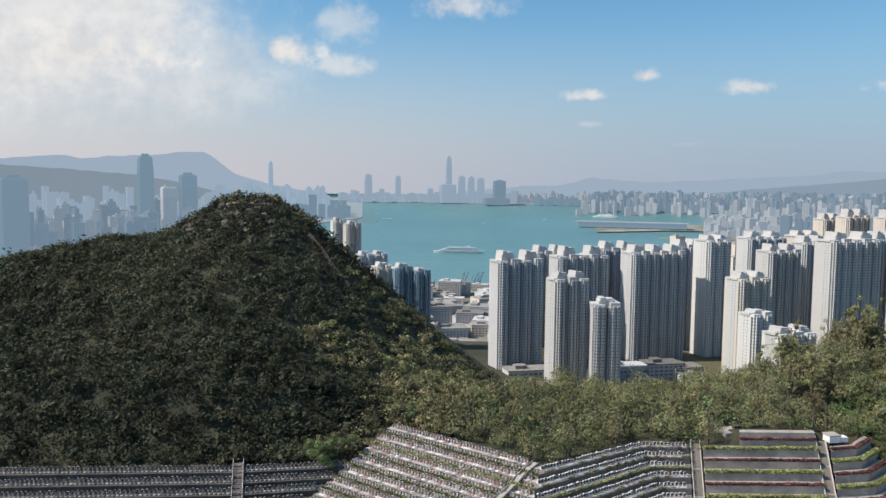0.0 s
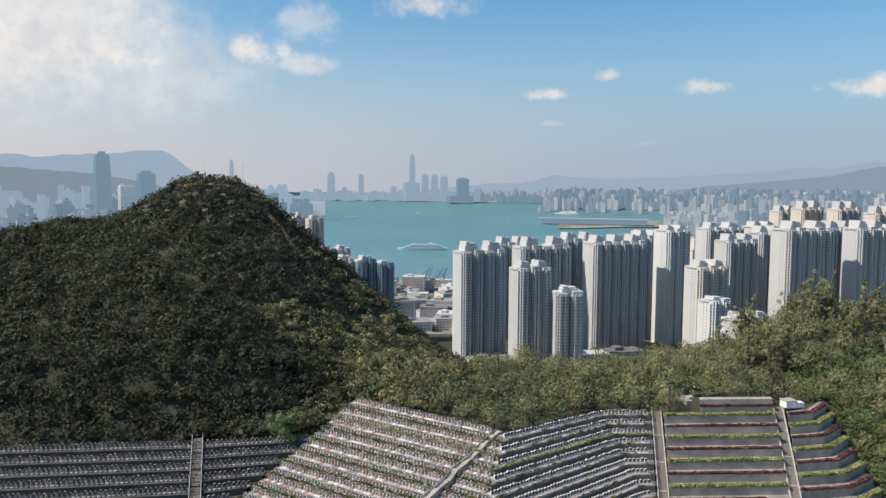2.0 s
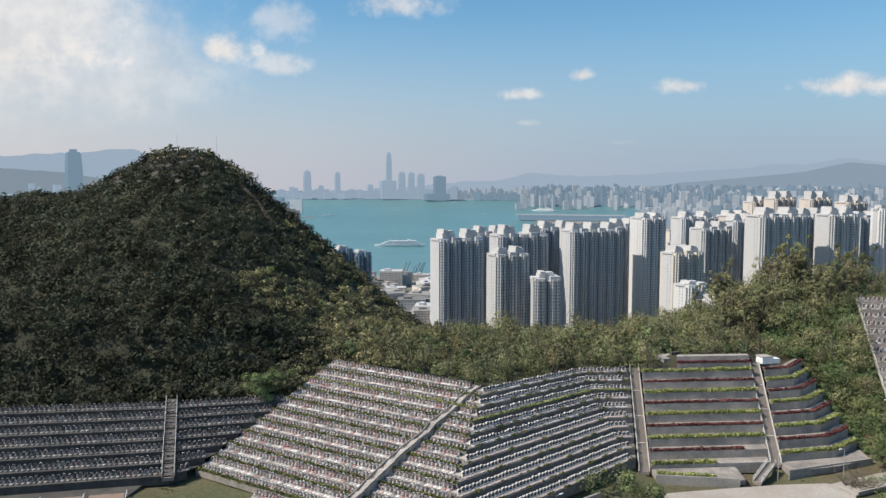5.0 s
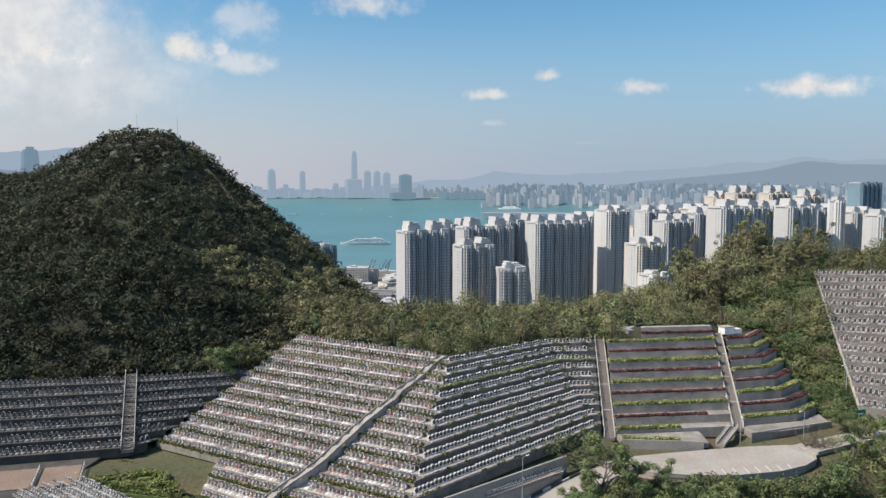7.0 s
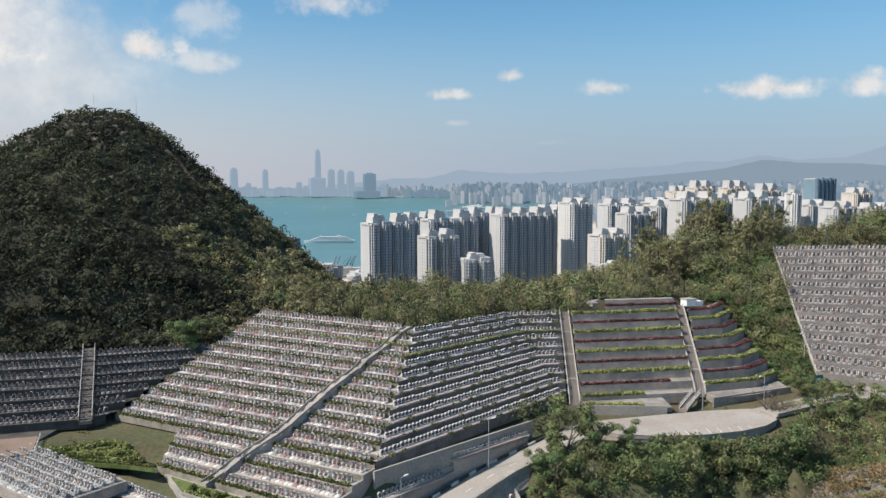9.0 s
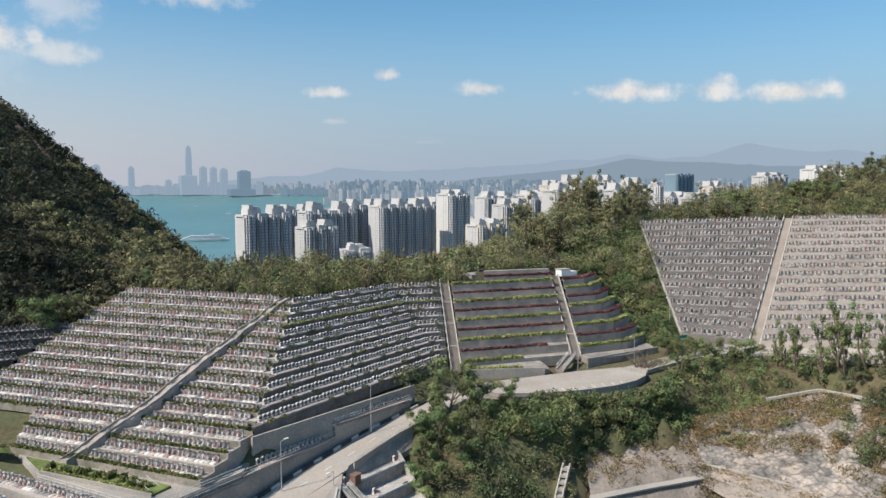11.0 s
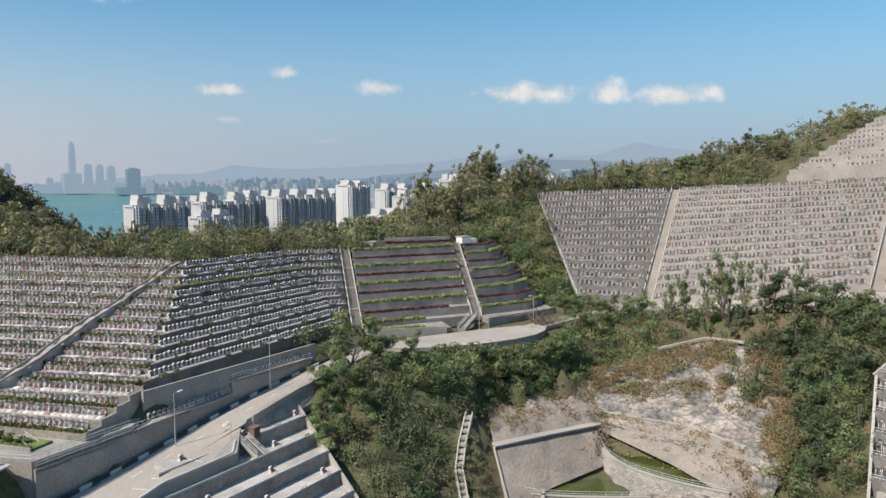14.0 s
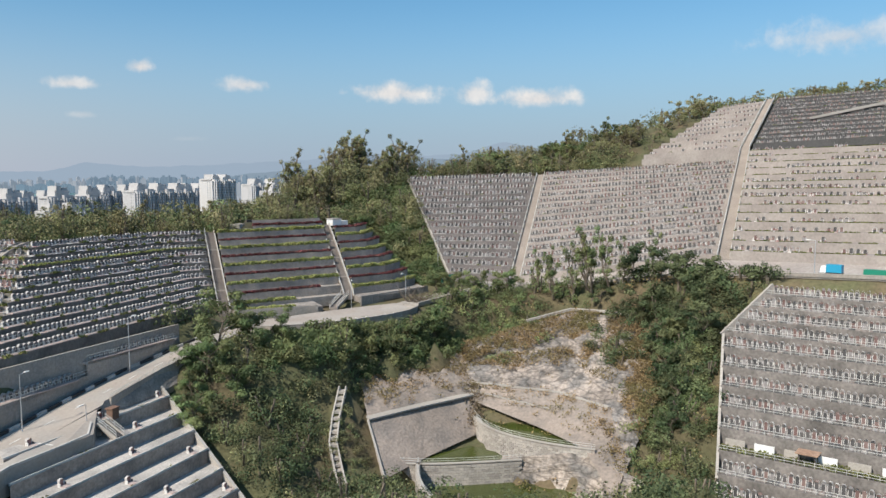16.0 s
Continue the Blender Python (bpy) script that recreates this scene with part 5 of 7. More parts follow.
def apartment_tower(az, r, z0, z1, w, d, turn, wall, side, label, crown=14.0, bays=None, floor=2.85):
    """A tower of projecting wings with deep slots between them."""
    p, _ = far_place(az, r, 0)
    t = empty("apartment_tower", pose(p.x, p.y, z0, 0, 0, turn), label=label, category="building", group="apartment towers")
    h = z1 - z0
    n = bays or max(1, round(w / 12))
    ww = w / n
    floors = int((h - 4) / floor)
    core = Shape()
    core.box(-w / 2 + 2, -d / 2 + 7, 0, w / 2 - 2, d / 2 - 4, h - 1.5)
    part("core", core, side, t)
    glass = Shape()

    def pane(a, b, z, hh):
        (x0, y0), (x1, y1) = a, b
        glass.add([(x0, y0, z), (x1, y1, z), (x1, y1, z + hh), (x0, y0, z + hh)], [(0, 1, 2, 3)])
    for i in range(n):
        x = -w / 2 + (i + 0.5) * ww
        g = ww * 0.34
        y = -d / 2
        wing = Shape()
        wing.box(x - g, y, 0, x + g, d / 2, h + (1.8 if i % 2 else 0))
        wing.box(x - g * 0.62, y - 1.6, 2, x - g * 0.12, y + 1, h - 1)
        wing.box(x + g * 0.2, y - 1.6, 2, x + g * 0.7, y + 1, h - 1)
        wing.box(x - g - 1.5, y + 2.2, 2, x - g + 1, y + 5.2, h - 2)
        wing.box(x + g - 1, y + 2.2, 2, x + g + 1.5, y + 5.2, h - 2)
        wing = part("wing", wing, wall, t)
        slot = Shape()
        slot.box(x - g * 0.10, y - 0.12, 3, x + g * 0.18, y + 0.5, h - 2)
        part("service_slot", slot, side, wing)
        for k in range(floors):
            z = 4 + k * floor
            pane((x - g * 0.58, y - 1.66), (x - g * 0.18, y - 1.66), z, 1.2)
            pane((x + g * 0.26, y - 1.66), (x + g * 0.66, y - 1.66), z, 1.2)
            pane((x - g * 0.98, y - 0.06), (x - g * 0.7, y - 0.06), z, 1.1)
            pane((x + g * 0.74, y - 0.06), (x + g * 0.98, y - 0.06), z, 1.1)
            for o in (0.9, 7.5, 11.5):
                if o + 1.2 < d - 2:
                    pane((x - g - 0.06, y + o + 1.1), (x - g - 0.06, y + o), z, 1.2)
                    pane((x + g + 0.06, y + o), (x + g + 0.06, y + o + 1.1), z, 1.2)
    part("glazing", glass, M_PANE, t, "small dark window panes", kind="stuff")
    roof = Shape()
    roof.box(-w / 2 + 1, -d / 2 + 5, h - 1.5, w / 2 - 1, d / 2 - 3, h + 0.6)
    roof = part("roof", roof, M_PALE, t)
    if crown:
        m = max(1, round(n / 2))
        for i in range(m):
            x = -w / 2 + (i + 0.5) * w / m
            c = Shape()
            cw = min(7.0, w / m * 0.27)
            c.box(x - cw, -d * 0.28, h - 1, x + cw, d * 0.28, h + crown * 0.4)
            c.box(x - cw * 0.85, -d * 0.30, h + crown * 0.2, x - cw * 0.2, d * 0.3, h + crown * 0.65)
            c.box(x + cw * 0.05, -d * 0.22, h + crown * 0.2, x + cw * 0.9, d * 0.22, h + crown * 0.55)
            part("roof_house", c, M_PALE, roof, "white rooftop plant house")
    return t


TOWERS = [  # azimuth, range, foot, head, width, depth, turn, paint, side paint, words, crown
    (5.5, 780, 48, 163.6, 52, 26, 8, "g", "g", "broad grey slab tower with ribbed bays", 15), (10.1, 835, 48, 165, 62, 26, 8, "g", "g", "broad grey slab tower with white roof houses", 16),
    (9.3, 705, 50, 155, 36, 22, 10, "p", "g", "pale twin-bayed tower before the slabs", 10), (12.1, 690, 50, 135, 27, 22, -8, "g", "g", "lower grey tower with one roof house", 9),
    (15.4, 850, 45, 170, 66, 28, 8, "g", "g", "broad dark grey slab tower", 12), (19.4, 895, 40, 182, 33, 26, 14, "w", "g", "tall white tower with rounded crown", 8),
    (21.8, 805, 45, 151, 38, 24, 14, "c", "g", "cream tower of many bays", 10), (24.6, 690, 70, 120, 40, 22, 16, "w", "g", "low white stepped block", 8),
    (22.4, 730, 60, 128, 24, 20, 16, "w", "b", "low white block with blue-tinted windows", 5),
    (27.9, 905, 45, 186, 62, 28, 12, "p", "g", "row of white slab towers", 13), (22.6, 1080, 30, 176, 58, 28, 10, "g", "g", "grey ribbed tower behind the others", 12), (25.2, 1120, 30, 178, 40, 28, 10, "m", "m", "warm grey tower behind", 10),
    (31.6, 960, 45, 186, 40, 26, 12, "p", "g", "white slab tower with ribbed bays", 13), (28.1, 1350, 30, 198, 44, 26, 14, "m", "m", "tall beige tower with pointed roof house", 18), (30.3, 1350, 30, 198, 44, 26, 14, "m", "m", "tall beige tower with pointed roof house", 18),
    (32.4, 1300, 30, 194, 40, 26, 14, "m", "m", "tall beige tower with roof house", 16), (34.1, 1000, 40, 192, 15, 16, 14, "w", "g", "slim white tower with small roof house", 6), (35.7, 1900, 30, 216, 56, 40, 10, "b", "b", "dark blue glass office tower", 0),
    (36.8, 1000, 40, 176, 34, 26, 12, "g", "g", "grey slab tower with ribbed bays", 10), (39, 1150, 40, 172, 50, 26, 12, "p", "g", "white slab tower with ribbed bays", 10), (41.6, 1200, 40, 204, 46, 26, 12, "p", "g", "pale tower with a green netted front", 8),
    (44.6, 1150, 40, 212, 44, 26, 14, "w", "g", "white tower with ribbed bays", 8), (47, 1150, 40, 210, 44, 26, 14, "w", "g", "white tower with ribbed bays", 8), (49.5, 1200, 40, 205, 50, 26, 14, "p", "g", "pale tower with ribbed bays", 8),
    (-7.9, 1230, 20, 182, 18, 20, 8, "w", "g", "slim white tower behind the hill", 8), (-6.8, 1210, 20, 178, 26, 22, 8, "m", "g", "brown-striped tower behind the hill", 8),
    (-4.6, 870, 40, 146, 22, 20, 8, "c", "g", "cream tower on the hill's far side", 8), (-3.1, 860, 40, 146, 22, 20, 8, "b", "b", "teal-glazed tower on the hill's far side", 8), (-1.7, 860, 40, 142, 20, 20, 8, "b", "b", "teal-glazed tower on the hill's far side", 6),
    (-5.4, 1120, 20, 138, 46, 24, 8, "w", "g", "broad white block by the harbour", 8),
    (7.8, 900, 45, 163, 42, 26, 8, "g", "g", "grey slab tower behind the front row", 12), (12.7, 910, 45, 168, 48, 26, 8, "g", "g", "grey slab tower behind the front row", 13), (17.6, 960, 42, 170, 36, 26, 10, "g", "g", "grey slab tower behind the front row", 12),
    (23.7, 960, 42, 168, 44, 26, 12, "p", "g", "pale slab tower of ribbed bays", 12), (25.6, 1010, 42, 176, 38, 26, 12, "g", "g", "grey slab tower behind white ones", 12), (29.9, 1010, 42, 183, 40, 26, 12, "p", "g", "pale slab tower behind white ones", 13),
    (33.2, 1080, 42, 180, 44, 26, 12, "g", "g", "grey ribbed tower on the slope", 10), (35.4, 1120, 42, 176, 40, 26, 12, "p", "g", "pale ribbed tower on the slope", 10), (26.6, 1400, 30, 192, 36, 26, 14, "m", "m", "tall beige tower with roof house", 14), (37.9, 1300, 30, 190, 36, 26, 14, "m", "m", "tall beige tower with roof house", 12),
]
M_WHITET = mat("tower_paint_white", (0.58, 0.565, 0.55), 0.8, vary=0.06, scale=0.03, fine=0.4)
PAINTS = {"g": M_GREYT, "p": M_PALE, "c": M_CREAM, "m": M_WARM, "w": M_WHITET, "b": M_BLUET}
for az, r, z0, z1, w, d, turn, wall, side, words, crown in TOWERS:
    apartment_tower(az, r, z0, z1, w, d, turn + 16 - az * 0.5, PAINTS[wall], PAINTS[side], words, crown)

# low blocks of the waterfront quarter
M_ROOF = mat("roof_felt", (0.25, 0.235, 0.22), 0.9, vary=0.25, scale=0.03, fine=0.3, objrand=0.3)
g = np.random.default_rng(21)


def low_block(az, r, z0, h, w, d, turn, wall):
    p, _ = far_place(az, r, 0)
    t = empty("low_block", pose(p.x, p.y, z0, 0, 0, turn), label="low flat-roofed industrial block by the harbour", category="building", group="waterfront blocks")
    b = Shape()
    b.box(-w / 2, -d / 2, 0, w / 2, d / 2, h)
    part("body", b, wall, t)
    rf = Shape()
    rf.box(-w / 2 - 0.3, -d / 2 - 0.3, h, w / 2 + 0.3, d / 2 + 0.3, h + 0.8)
    rf.box(-w * 0.3, -d * 0.2, h + 0.8, -w * 0.05, d * 0.25, h + 4)
    part("roof", rf, M_PALE if g.uniform() < 0.15 else M_ROOF, t)
    win = Shape()
    for k in range(int(h / 3.6)):
        for i in range(int(w / 5)):
            x, z = -w / 2 + 1 + i * 5, 1.2 + k * 3.6
            win.add([(x, -d / 2 - 0.05, z), (x + 3.2, -d / 2 - 0.05, z), (x + 3.2, -d / 2 - 0.05, z + 1.5), (x, -d / 2 - 0.05, z + 1.5)], [(0, 1, 2, 3)])
    if win.f:
        part("glazing", win, M_GLASS, t, "bands of dark windows", kind="stuff")


for _ in range(85):
    az, r = g.uniform(-5, 5.5), g.uniform(1000, 1800)
    low_block(az, r, 3, g.uniform(8, 36), g.uniform(25, 60), g.uniform(20, 45), g.uniform(-15, 25), [M_GREYT, M_WARM, M_GREYT, M_WARM][int(g.integers(4))])
for _ in range(60):
    az, r = g.uniform(12, 46), g.uniform(1250, 2300)
    low_block(az, r, 3, g.uniform(40, 120), g.uniform(25, 45), g.uniform(20, 35), g.uniform(-15, 25), [M_PALE, M_CREAM, M_WARM, M_WARM][int(g.integers(4))])
for az, r, h, w in ((13.5, 745, 24, 40), (14.6, 720, 18, 30), (16.2, 760, 26, 36), (17.8, 770, 22, 30), (18.6, 740, 20, 24), (6.5, 745, 16, 46)):
    low_block(az, r, 44, h, w, 22, 12, M_PALE)


# ---- ships, cranes, terminal ----
M_HULL = mat("ship_white", (0.72, 0.72, 0.72), 0.6, vary=0.08, scale=0.05, fine=0.3)
M_STEEL = mat("crane_steel", (0.10, 0.13, 0.16), 0.7, vary=0.2)


def ship(az, r, length, turn, label, decks=4):
    p, k = far_place(az, r, 0)
    t = empty("ship", pose(p.x, p.y, p.z, 0, 0, turn) @ Matrix.Diagonal((k, k, k, 1)), label=label, category="ship", group="ships in the harbour")
    L, B = length / 2, length * 0.065
    h = Shape()
    n = 12
    prof = [(-L + 2 * L * i / n, B * (1 - max(0, (i / n - 0.72) / 0.28) ** 2) * (0.8 + 0.2 * min(1, i / 2))) for i in range(n + 1)]
    v = []
    for x, b in prof:
        v += [(x * 0.97, -b * 0.8, 0), (x * 0.97, b * 0.8, 0), (x, -b, length * 0.045), (x, b, length * 0.045)]
    f = []
    for i in range(n):
        a, c = 4 * i, 4 * i + 4
        f += [(a, c, c + 2, a + 2), (c + 1, a + 1, a + 3, c + 3), (a + 2, c + 2, c + 3, a + 3)]
    f += [(0, 2, 3, 1), (4 * n, 4 * n + 1, 4 * n + 3, 4 * n + 2)]
    h.add(v, f)
    part("hull", h, M_HULL, t)
    for d in range(decks):
        s = Shape()
        z = length * (0.045 + 0.018 * d)
        s.box(-L * (0.85 - 0.06 * d), -B * 0.85, z, L * (0.72 - 0.10 * d), B * 0.85, z + length * 0.0185)
        deck = part("deck", s, M_HULL, t)
        w = Shape()
        w.box(-L * (0.83 - 0.06 * d), -B * 0.86, z + length * 0.008, L * (0.70 - 0.10 * d), B * 0.86, z + length * 0.012)
        part("window_band", w, M_GLASS, deck)
    fn = Shape()
    fn.box(-L * 0.45, -B * 0.3, length * 0.1, -L * 0.3, B * 0.3, length * 0.145)
    part("funnel", fn, M_HULL, t)
    mst = Shape()
    mst.beam((L * 0.35, 0, length * 0.1), (L * 0.33, 0, length * 0.16), length * 0.008)
    part("mast", mst, M_HULL, t)


ship(1.15, 2790, 183, 178, "long white cruise ship at anchor")
ship(11.9, 7200, 230, 150, "white ship at the end of the spit")
ship(-4.2, 6000, 90, 170, "small grey ship in the harbour", 2)
for az, r, s in ((3.0, 5400, 34), (-2.0, 5900, 30), (0.8, 7300, 40), (7.5, 6300, 28), (-5.0, 7500, 40)):
    ship(az, r, s, 160, "small white boat on the water", 2)
for az in (1.35, 1.6, 2.3, 2.55, 2.75):
    p, _ = far_place(az, 1800, 0)
    t = empty("harbour_crane", pose(p.x, p.y, 4, 0, 0, random.uniform(-30, 60)), label="dark harbour crane with raised jib", category="crane", group="harbour cranes")
    s = Shape()
    s.box(-3, -3, 0, 3, 3, 9)
    part("cab", s, M_STEEL, t)
    s = Shape()
    for o in (-1.2, 1.2):
        s.beam((0, o, 8), (15, 0, 34), 0.9)
    part("jib", s, M_STEEL, t)
    s = Shape()
    s.beam((0, 0, 8), (-4, 0, 20), 0.8)
    s.beam((-4, 0, 20), (15, 0, 34), 0.4)
    part("stay", s, M_STEEL, t)
p, k = far_place(13.8, 4950, 8)
t = empty("cruise_terminal", pose(p.x, p.y, p.z, 0, 0, -22) @ Matrix.Diagonal((k, k, k, 1)), label="long low grey terminal on the spit", category="building")
s = Shape()
s.box(-330, -35, 0, 330, 35, 32)
part("hall", s, M_FAR_C, t)
s = Shape()
s.box(-350, -42, 32, 345, 42, 36)
part("roof", s, M_FAR_B, t)
for a0, a1, r0, r1 in ((15.7, 19.6, 4010, 3950), (-7.2, -5.0, 5700, 5500)):
    s = Shape()
    pa, pb = far_place(a0, r0, 0)[0], far_place(a1, r1, 0)[0]
    s.beam((pa.x, pa.y, pa.z + 1), (pb.x, pb.y, pb.z + 1), 14, 5)
    tagged(new("breakwater", s.mesh("breakwater", M_CONC)), "long grey stone breakwater in the harbour", "breakwater", kind="structure")

# ---- the pit: cut slopes, pools and channel ----
M_SHOT = mat("shotcrete", (0.345, 0.285, 0.24), 0.9, vary=0.22, scale=0.14, fine=1.6, second=(0.265, 0.228, 0.198), bump=0.6)
M_ROCK = mat("cut_rock", (0.36, 0.305, 0.262), 0.9, vary=0.42, scale=0.25, fine=1.3, second=(0.20, 0.185, 0.172), bump=1.0)
def cracked(material, scale, depth):
    """Dark branching joints in rock, flatter than they are wide."""
    n, l = material.node_tree.nodes, material.node_tree.links
    geo = n.new("ShaderNodeNewGeometry")
    mp = n.new("ShaderNodeMapping")
    mp.inputs["Scale"].default_value = (0.45, 0.45, 1.7)
    l.new(geo.outputs["Position"], mp.inputs["Vector"])
    wob = n.new("ShaderNodeTexNoise")
    wob.inputs["Scale"].default_value, wob.inputs["Detail"].default_value = 0.7, 5
    l.new(mp.outputs[0], wob.inputs["Vector"])
    ad = n.new("ShaderNodeVectorMath")
    l.new(mp.outputs[0], ad.inputs[0])
    l.new(wob.outputs["Color"], ad.inputs[1])
    vo = n.new("ShaderNodeTexVoronoi")
    vo.feature = "DISTANCE_TO_EDGE"
    vo.inputs["Scale"].default_value = scale
    l.new(ad.outputs[0], vo.inputs["Vector"])
    mr = n.new("ShaderNodeMapRange")
    mr.inputs["From Max"].default_value = 0.10
    mr.inputs["To Min"].default_value = 1 - depth
    l.new(vo.outputs["Distance"], mr.inputs["Value"])
    b = n["Principled BSDF"]
    x = n.new("ShaderNodeMix")
    x.data_type, x.blend_type = "RGBA", "MULTIPLY"
    x.inputs[0].default_value = 1.0
    l.new(b.inputs["Base Color"].links[0].from_socket, x.inputs[6])
    l.new(mr.outputs[0], x.inputs[7])
    l.new(x.outputs[2], b.inputs["Base Color"])


cracked(M_ROCK, 0.55, 0.45)
M_BLOCK = mat("block_stone", (0.42, 0.38, 0.34), 0.85, vary=0.2, scale=0.3, fine=3, objrand=0.2)
M_POND = mat("green_pond", (0.06, 0.075, 0.018), 0.12, vary=0.2, scale=0.08, fine=0.6, spec=0.5)


def cut(key, name, material, label, rough, step=1.0):
    foot, head = CUTS[key]
    n = sum(max(2, int(math.dist(foot[i], foot[i + 1]) / step)) for i in range(len(foot) - 1))
    m = 64 if rough > 1 else 30
    v, f = [], []
    for s in range(m + 1):
        for k in range(n + 1):
            g = k / n * (len(foot) - 1)
            i = min(int(g), len(foot) - 2)
            x, y, z = bilinear(foot, head, i, s / m, g - i)
            w = noise.fractal((x * 0.16, y * 0.16, z * 0.3), 1.0, 2.0, 5)
            if rough > 1:
                saw = (z * 0.42 + 0.9 * noise.noise((x * 0.07, y * 0.07, 1.0))) % 1.0
                w += 0.42 * (saw - 0.5) + 0.3 * abs(noise.noise((x * 0.5, y * 0.5, z * 0.5)))
            e = math.sin(math.pi * min(1, max(0, s / m))) * 0.8 + 0.2
            v.append((x - rough * w * e, y - 0.5 * rough * w * e, z + rough * 0.7 * w * e))
    for s in range(m):
        f += [(s * (n + 1) + k, s * (n + 1) + k + 1, (s + 1) * (n + 1) + k + 1, (s + 1) * (n + 1) + k) for k in range(n)]
    ob = new(name, mesh_from(name, v, f, material))
    return tagged(ob, label, "slope", kind="structure")


cut("panel", "shotcrete_slope", M_SHOT, "smooth tan sprayed-concrete slope", 0.25)
cut("bank", "shotcrete_bank", M_SHOT, "rough sprayed-concrete bank with tufts", 0.7)
cut("rock", "rock_face", M_ROCK, "bare pale tan cut rock face", 1.3, 0.5)
cut("rock_toe", "shotcrete_toe", M_SHOT, "sprayed-concrete panels at the rock's foot", 0.3)
berm = empty("slope_berm", label="narrow pale concrete berms across the cut slope", category="berm", kind="structure")
for sh_, n_ in ((1.0, 2), (0.5, 1)):
    line = level_line(*CUTS["rock_toe"], sh_)[:n_ + 1]
    for a, b in zip(line, line[1:]):
        for k in range(4):
            c = Shape()
            c.beam(Vector(lerp(a, b, k / 4)) + Vector((0, 0, 0.12)), Vector(lerp(a, b, (k + 0.985) / 4)) + Vector((0, 0, 0.12)), 0.9 if sh_ == 1.0 else 0.5, 0.35)
            part("kerb", c, M_PATH, berm)
bench = empty("bench_path", label="pale concrete bench across the cut slope", category="path", kind="structure")
b = Shape()
b.strip([(76.2, 132.8, 129.3), (91, 135.1, 128.9), (106.6, 136.8, 128.5)], [(76.6, 134.8, 129.4), (91, 137.1, 129), (106.6, 138.6, 128.6)], 0.35)
part("slab", b, M_PATH, bench)
c = Shape()
c.beam((76.2, 133.4, 129.0), (72.6, 121.4, 121.9), 0.35, 0.3)
part("drain_kerb", c, M_PATH, bench)
cut("rock_low", "rock_apron", M_ROCK, "broken rock apron above the lower pool", 0.8)


def pool(name, pts, z, label):
    s = Shape()
    s.add([(x, y, z) for x, y in pts], [tuple(range(len(pts)))])
    return tagged(new(name, s.mesh(name, M_POND)), label, "pond", kind="structure")


pool("pond_water", [(75, 108), (79, 118), (84, 121), (91, 117), (99, 112.5), (104, 104), (102, 94), (94, 88), (80, 92)], 117.6, "still green water of the lower pool")
pool("pond_water", [(80, 126), (84, 127), (97, 127), (99, 121), (98, 113.5), (90, 117), (83, 122)], 121.2, "still green water of the middle pool")
pool("pond_water", [(104, 133), (108, 134), (110, 120), (109, 104), (107.6, 102.4), (103.6, 108.8), (101, 115.2), (99.9, 121), (100.6, 127.5)], 124.6, "still green water of the upper pool")


def block_wall(line, z0, z1, label, bw=1.0, bh=0.5, coping=True):
    """A curved wall of stone blocks with recessed joints."""
    t = empty("pool_wall", label=label, category="wall", group="pool walls")
    pts = []
    cur = [Vector((*p, 0)) for p in line]
    fine = []
    for i in range(len(cur) - 1):
        p0, p1, p2, p3 = cur[max(0, i - 1)], cur[i], cur[i + 1], cur[min(len(cur) - 1, i + 2)]
        for k in range(8):
            u = k / 8
            fine.append(0.5 * ((2 * p1) + (p2 - p0) * u + (2 * p0 - 5 * p1 + 4 * p2 - p3) * u * u + (3 * p1 - p0 - 3 * p2 + p3) * u ** 3))
    fine.append(cur[-1])
    back = Shape()
    for a, b_ in zip(fine, fine[1:]):
        back.beam((a.x, a.y, (z0 + z1) / 2), (b_.x, b_.y, (z0 + z1) / 2), 0.5, z1 - z0)
    part("core", back, M_CONC_D, t)
    bm = Shape()
    bm.box(-bw / 2 + 0.03, -0.32, 0.025, bw / 2 - 0.03, 0.2, bh - 0.025)
    me = bm.mesh("block", M_BLOCK)
    rows = int((z1 - z0) / bh)
    for r in range(rows):
        for p, d in along([tuple(q) for q in fine], bw, (bw / 2) * (1 + r % 2), bw / 2):
            ob = new("block", me)
            ob.parent = t
            n = Vector((d.y, -d.x, 0)) * 0.12
            ob.matrix_world = Matrix(((d.x, -d.y, 0, p.x + n.x), (d.y, d.x, 0, p.y + n.y), (0, 0, 1, z0 + r * bh), (0, 0, 0, 1)))
    if coping:
        c = Shape()
        for a, b_ in zip(fine, fine[1:]):
            c.beam((a.x, a.y, z1 + 0.08), (b_.x, b_.y, z1 + 0.08), 0.85, 0.18)
        part("coping", c, M_PATH, t)
        railing([(q.x, q.y, z1 + 0.15) for q in fine[::4]], t, 0.9, 3.0, 0.06)
    return t


block_wall([(77, 127.5), (81.5, 123), (87, 119.3), (93, 116), (99, 113)], 116.6, 121.9, "curved stone block wall of the middle pool")
block_wall([(103.0, 133.2), (100.6, 127.5), (99.9, 121), (101, 115.2), (103.6, 108.8), (107.8, 101.9)], 120.5, 125.2, "curved stone block wall of the upper pool")
block_wall([(82, 124), (78.5, 119), (75, 112), (73, 104)], 116.5, 121.9, "stone wall closing the lower pool", coping=True)

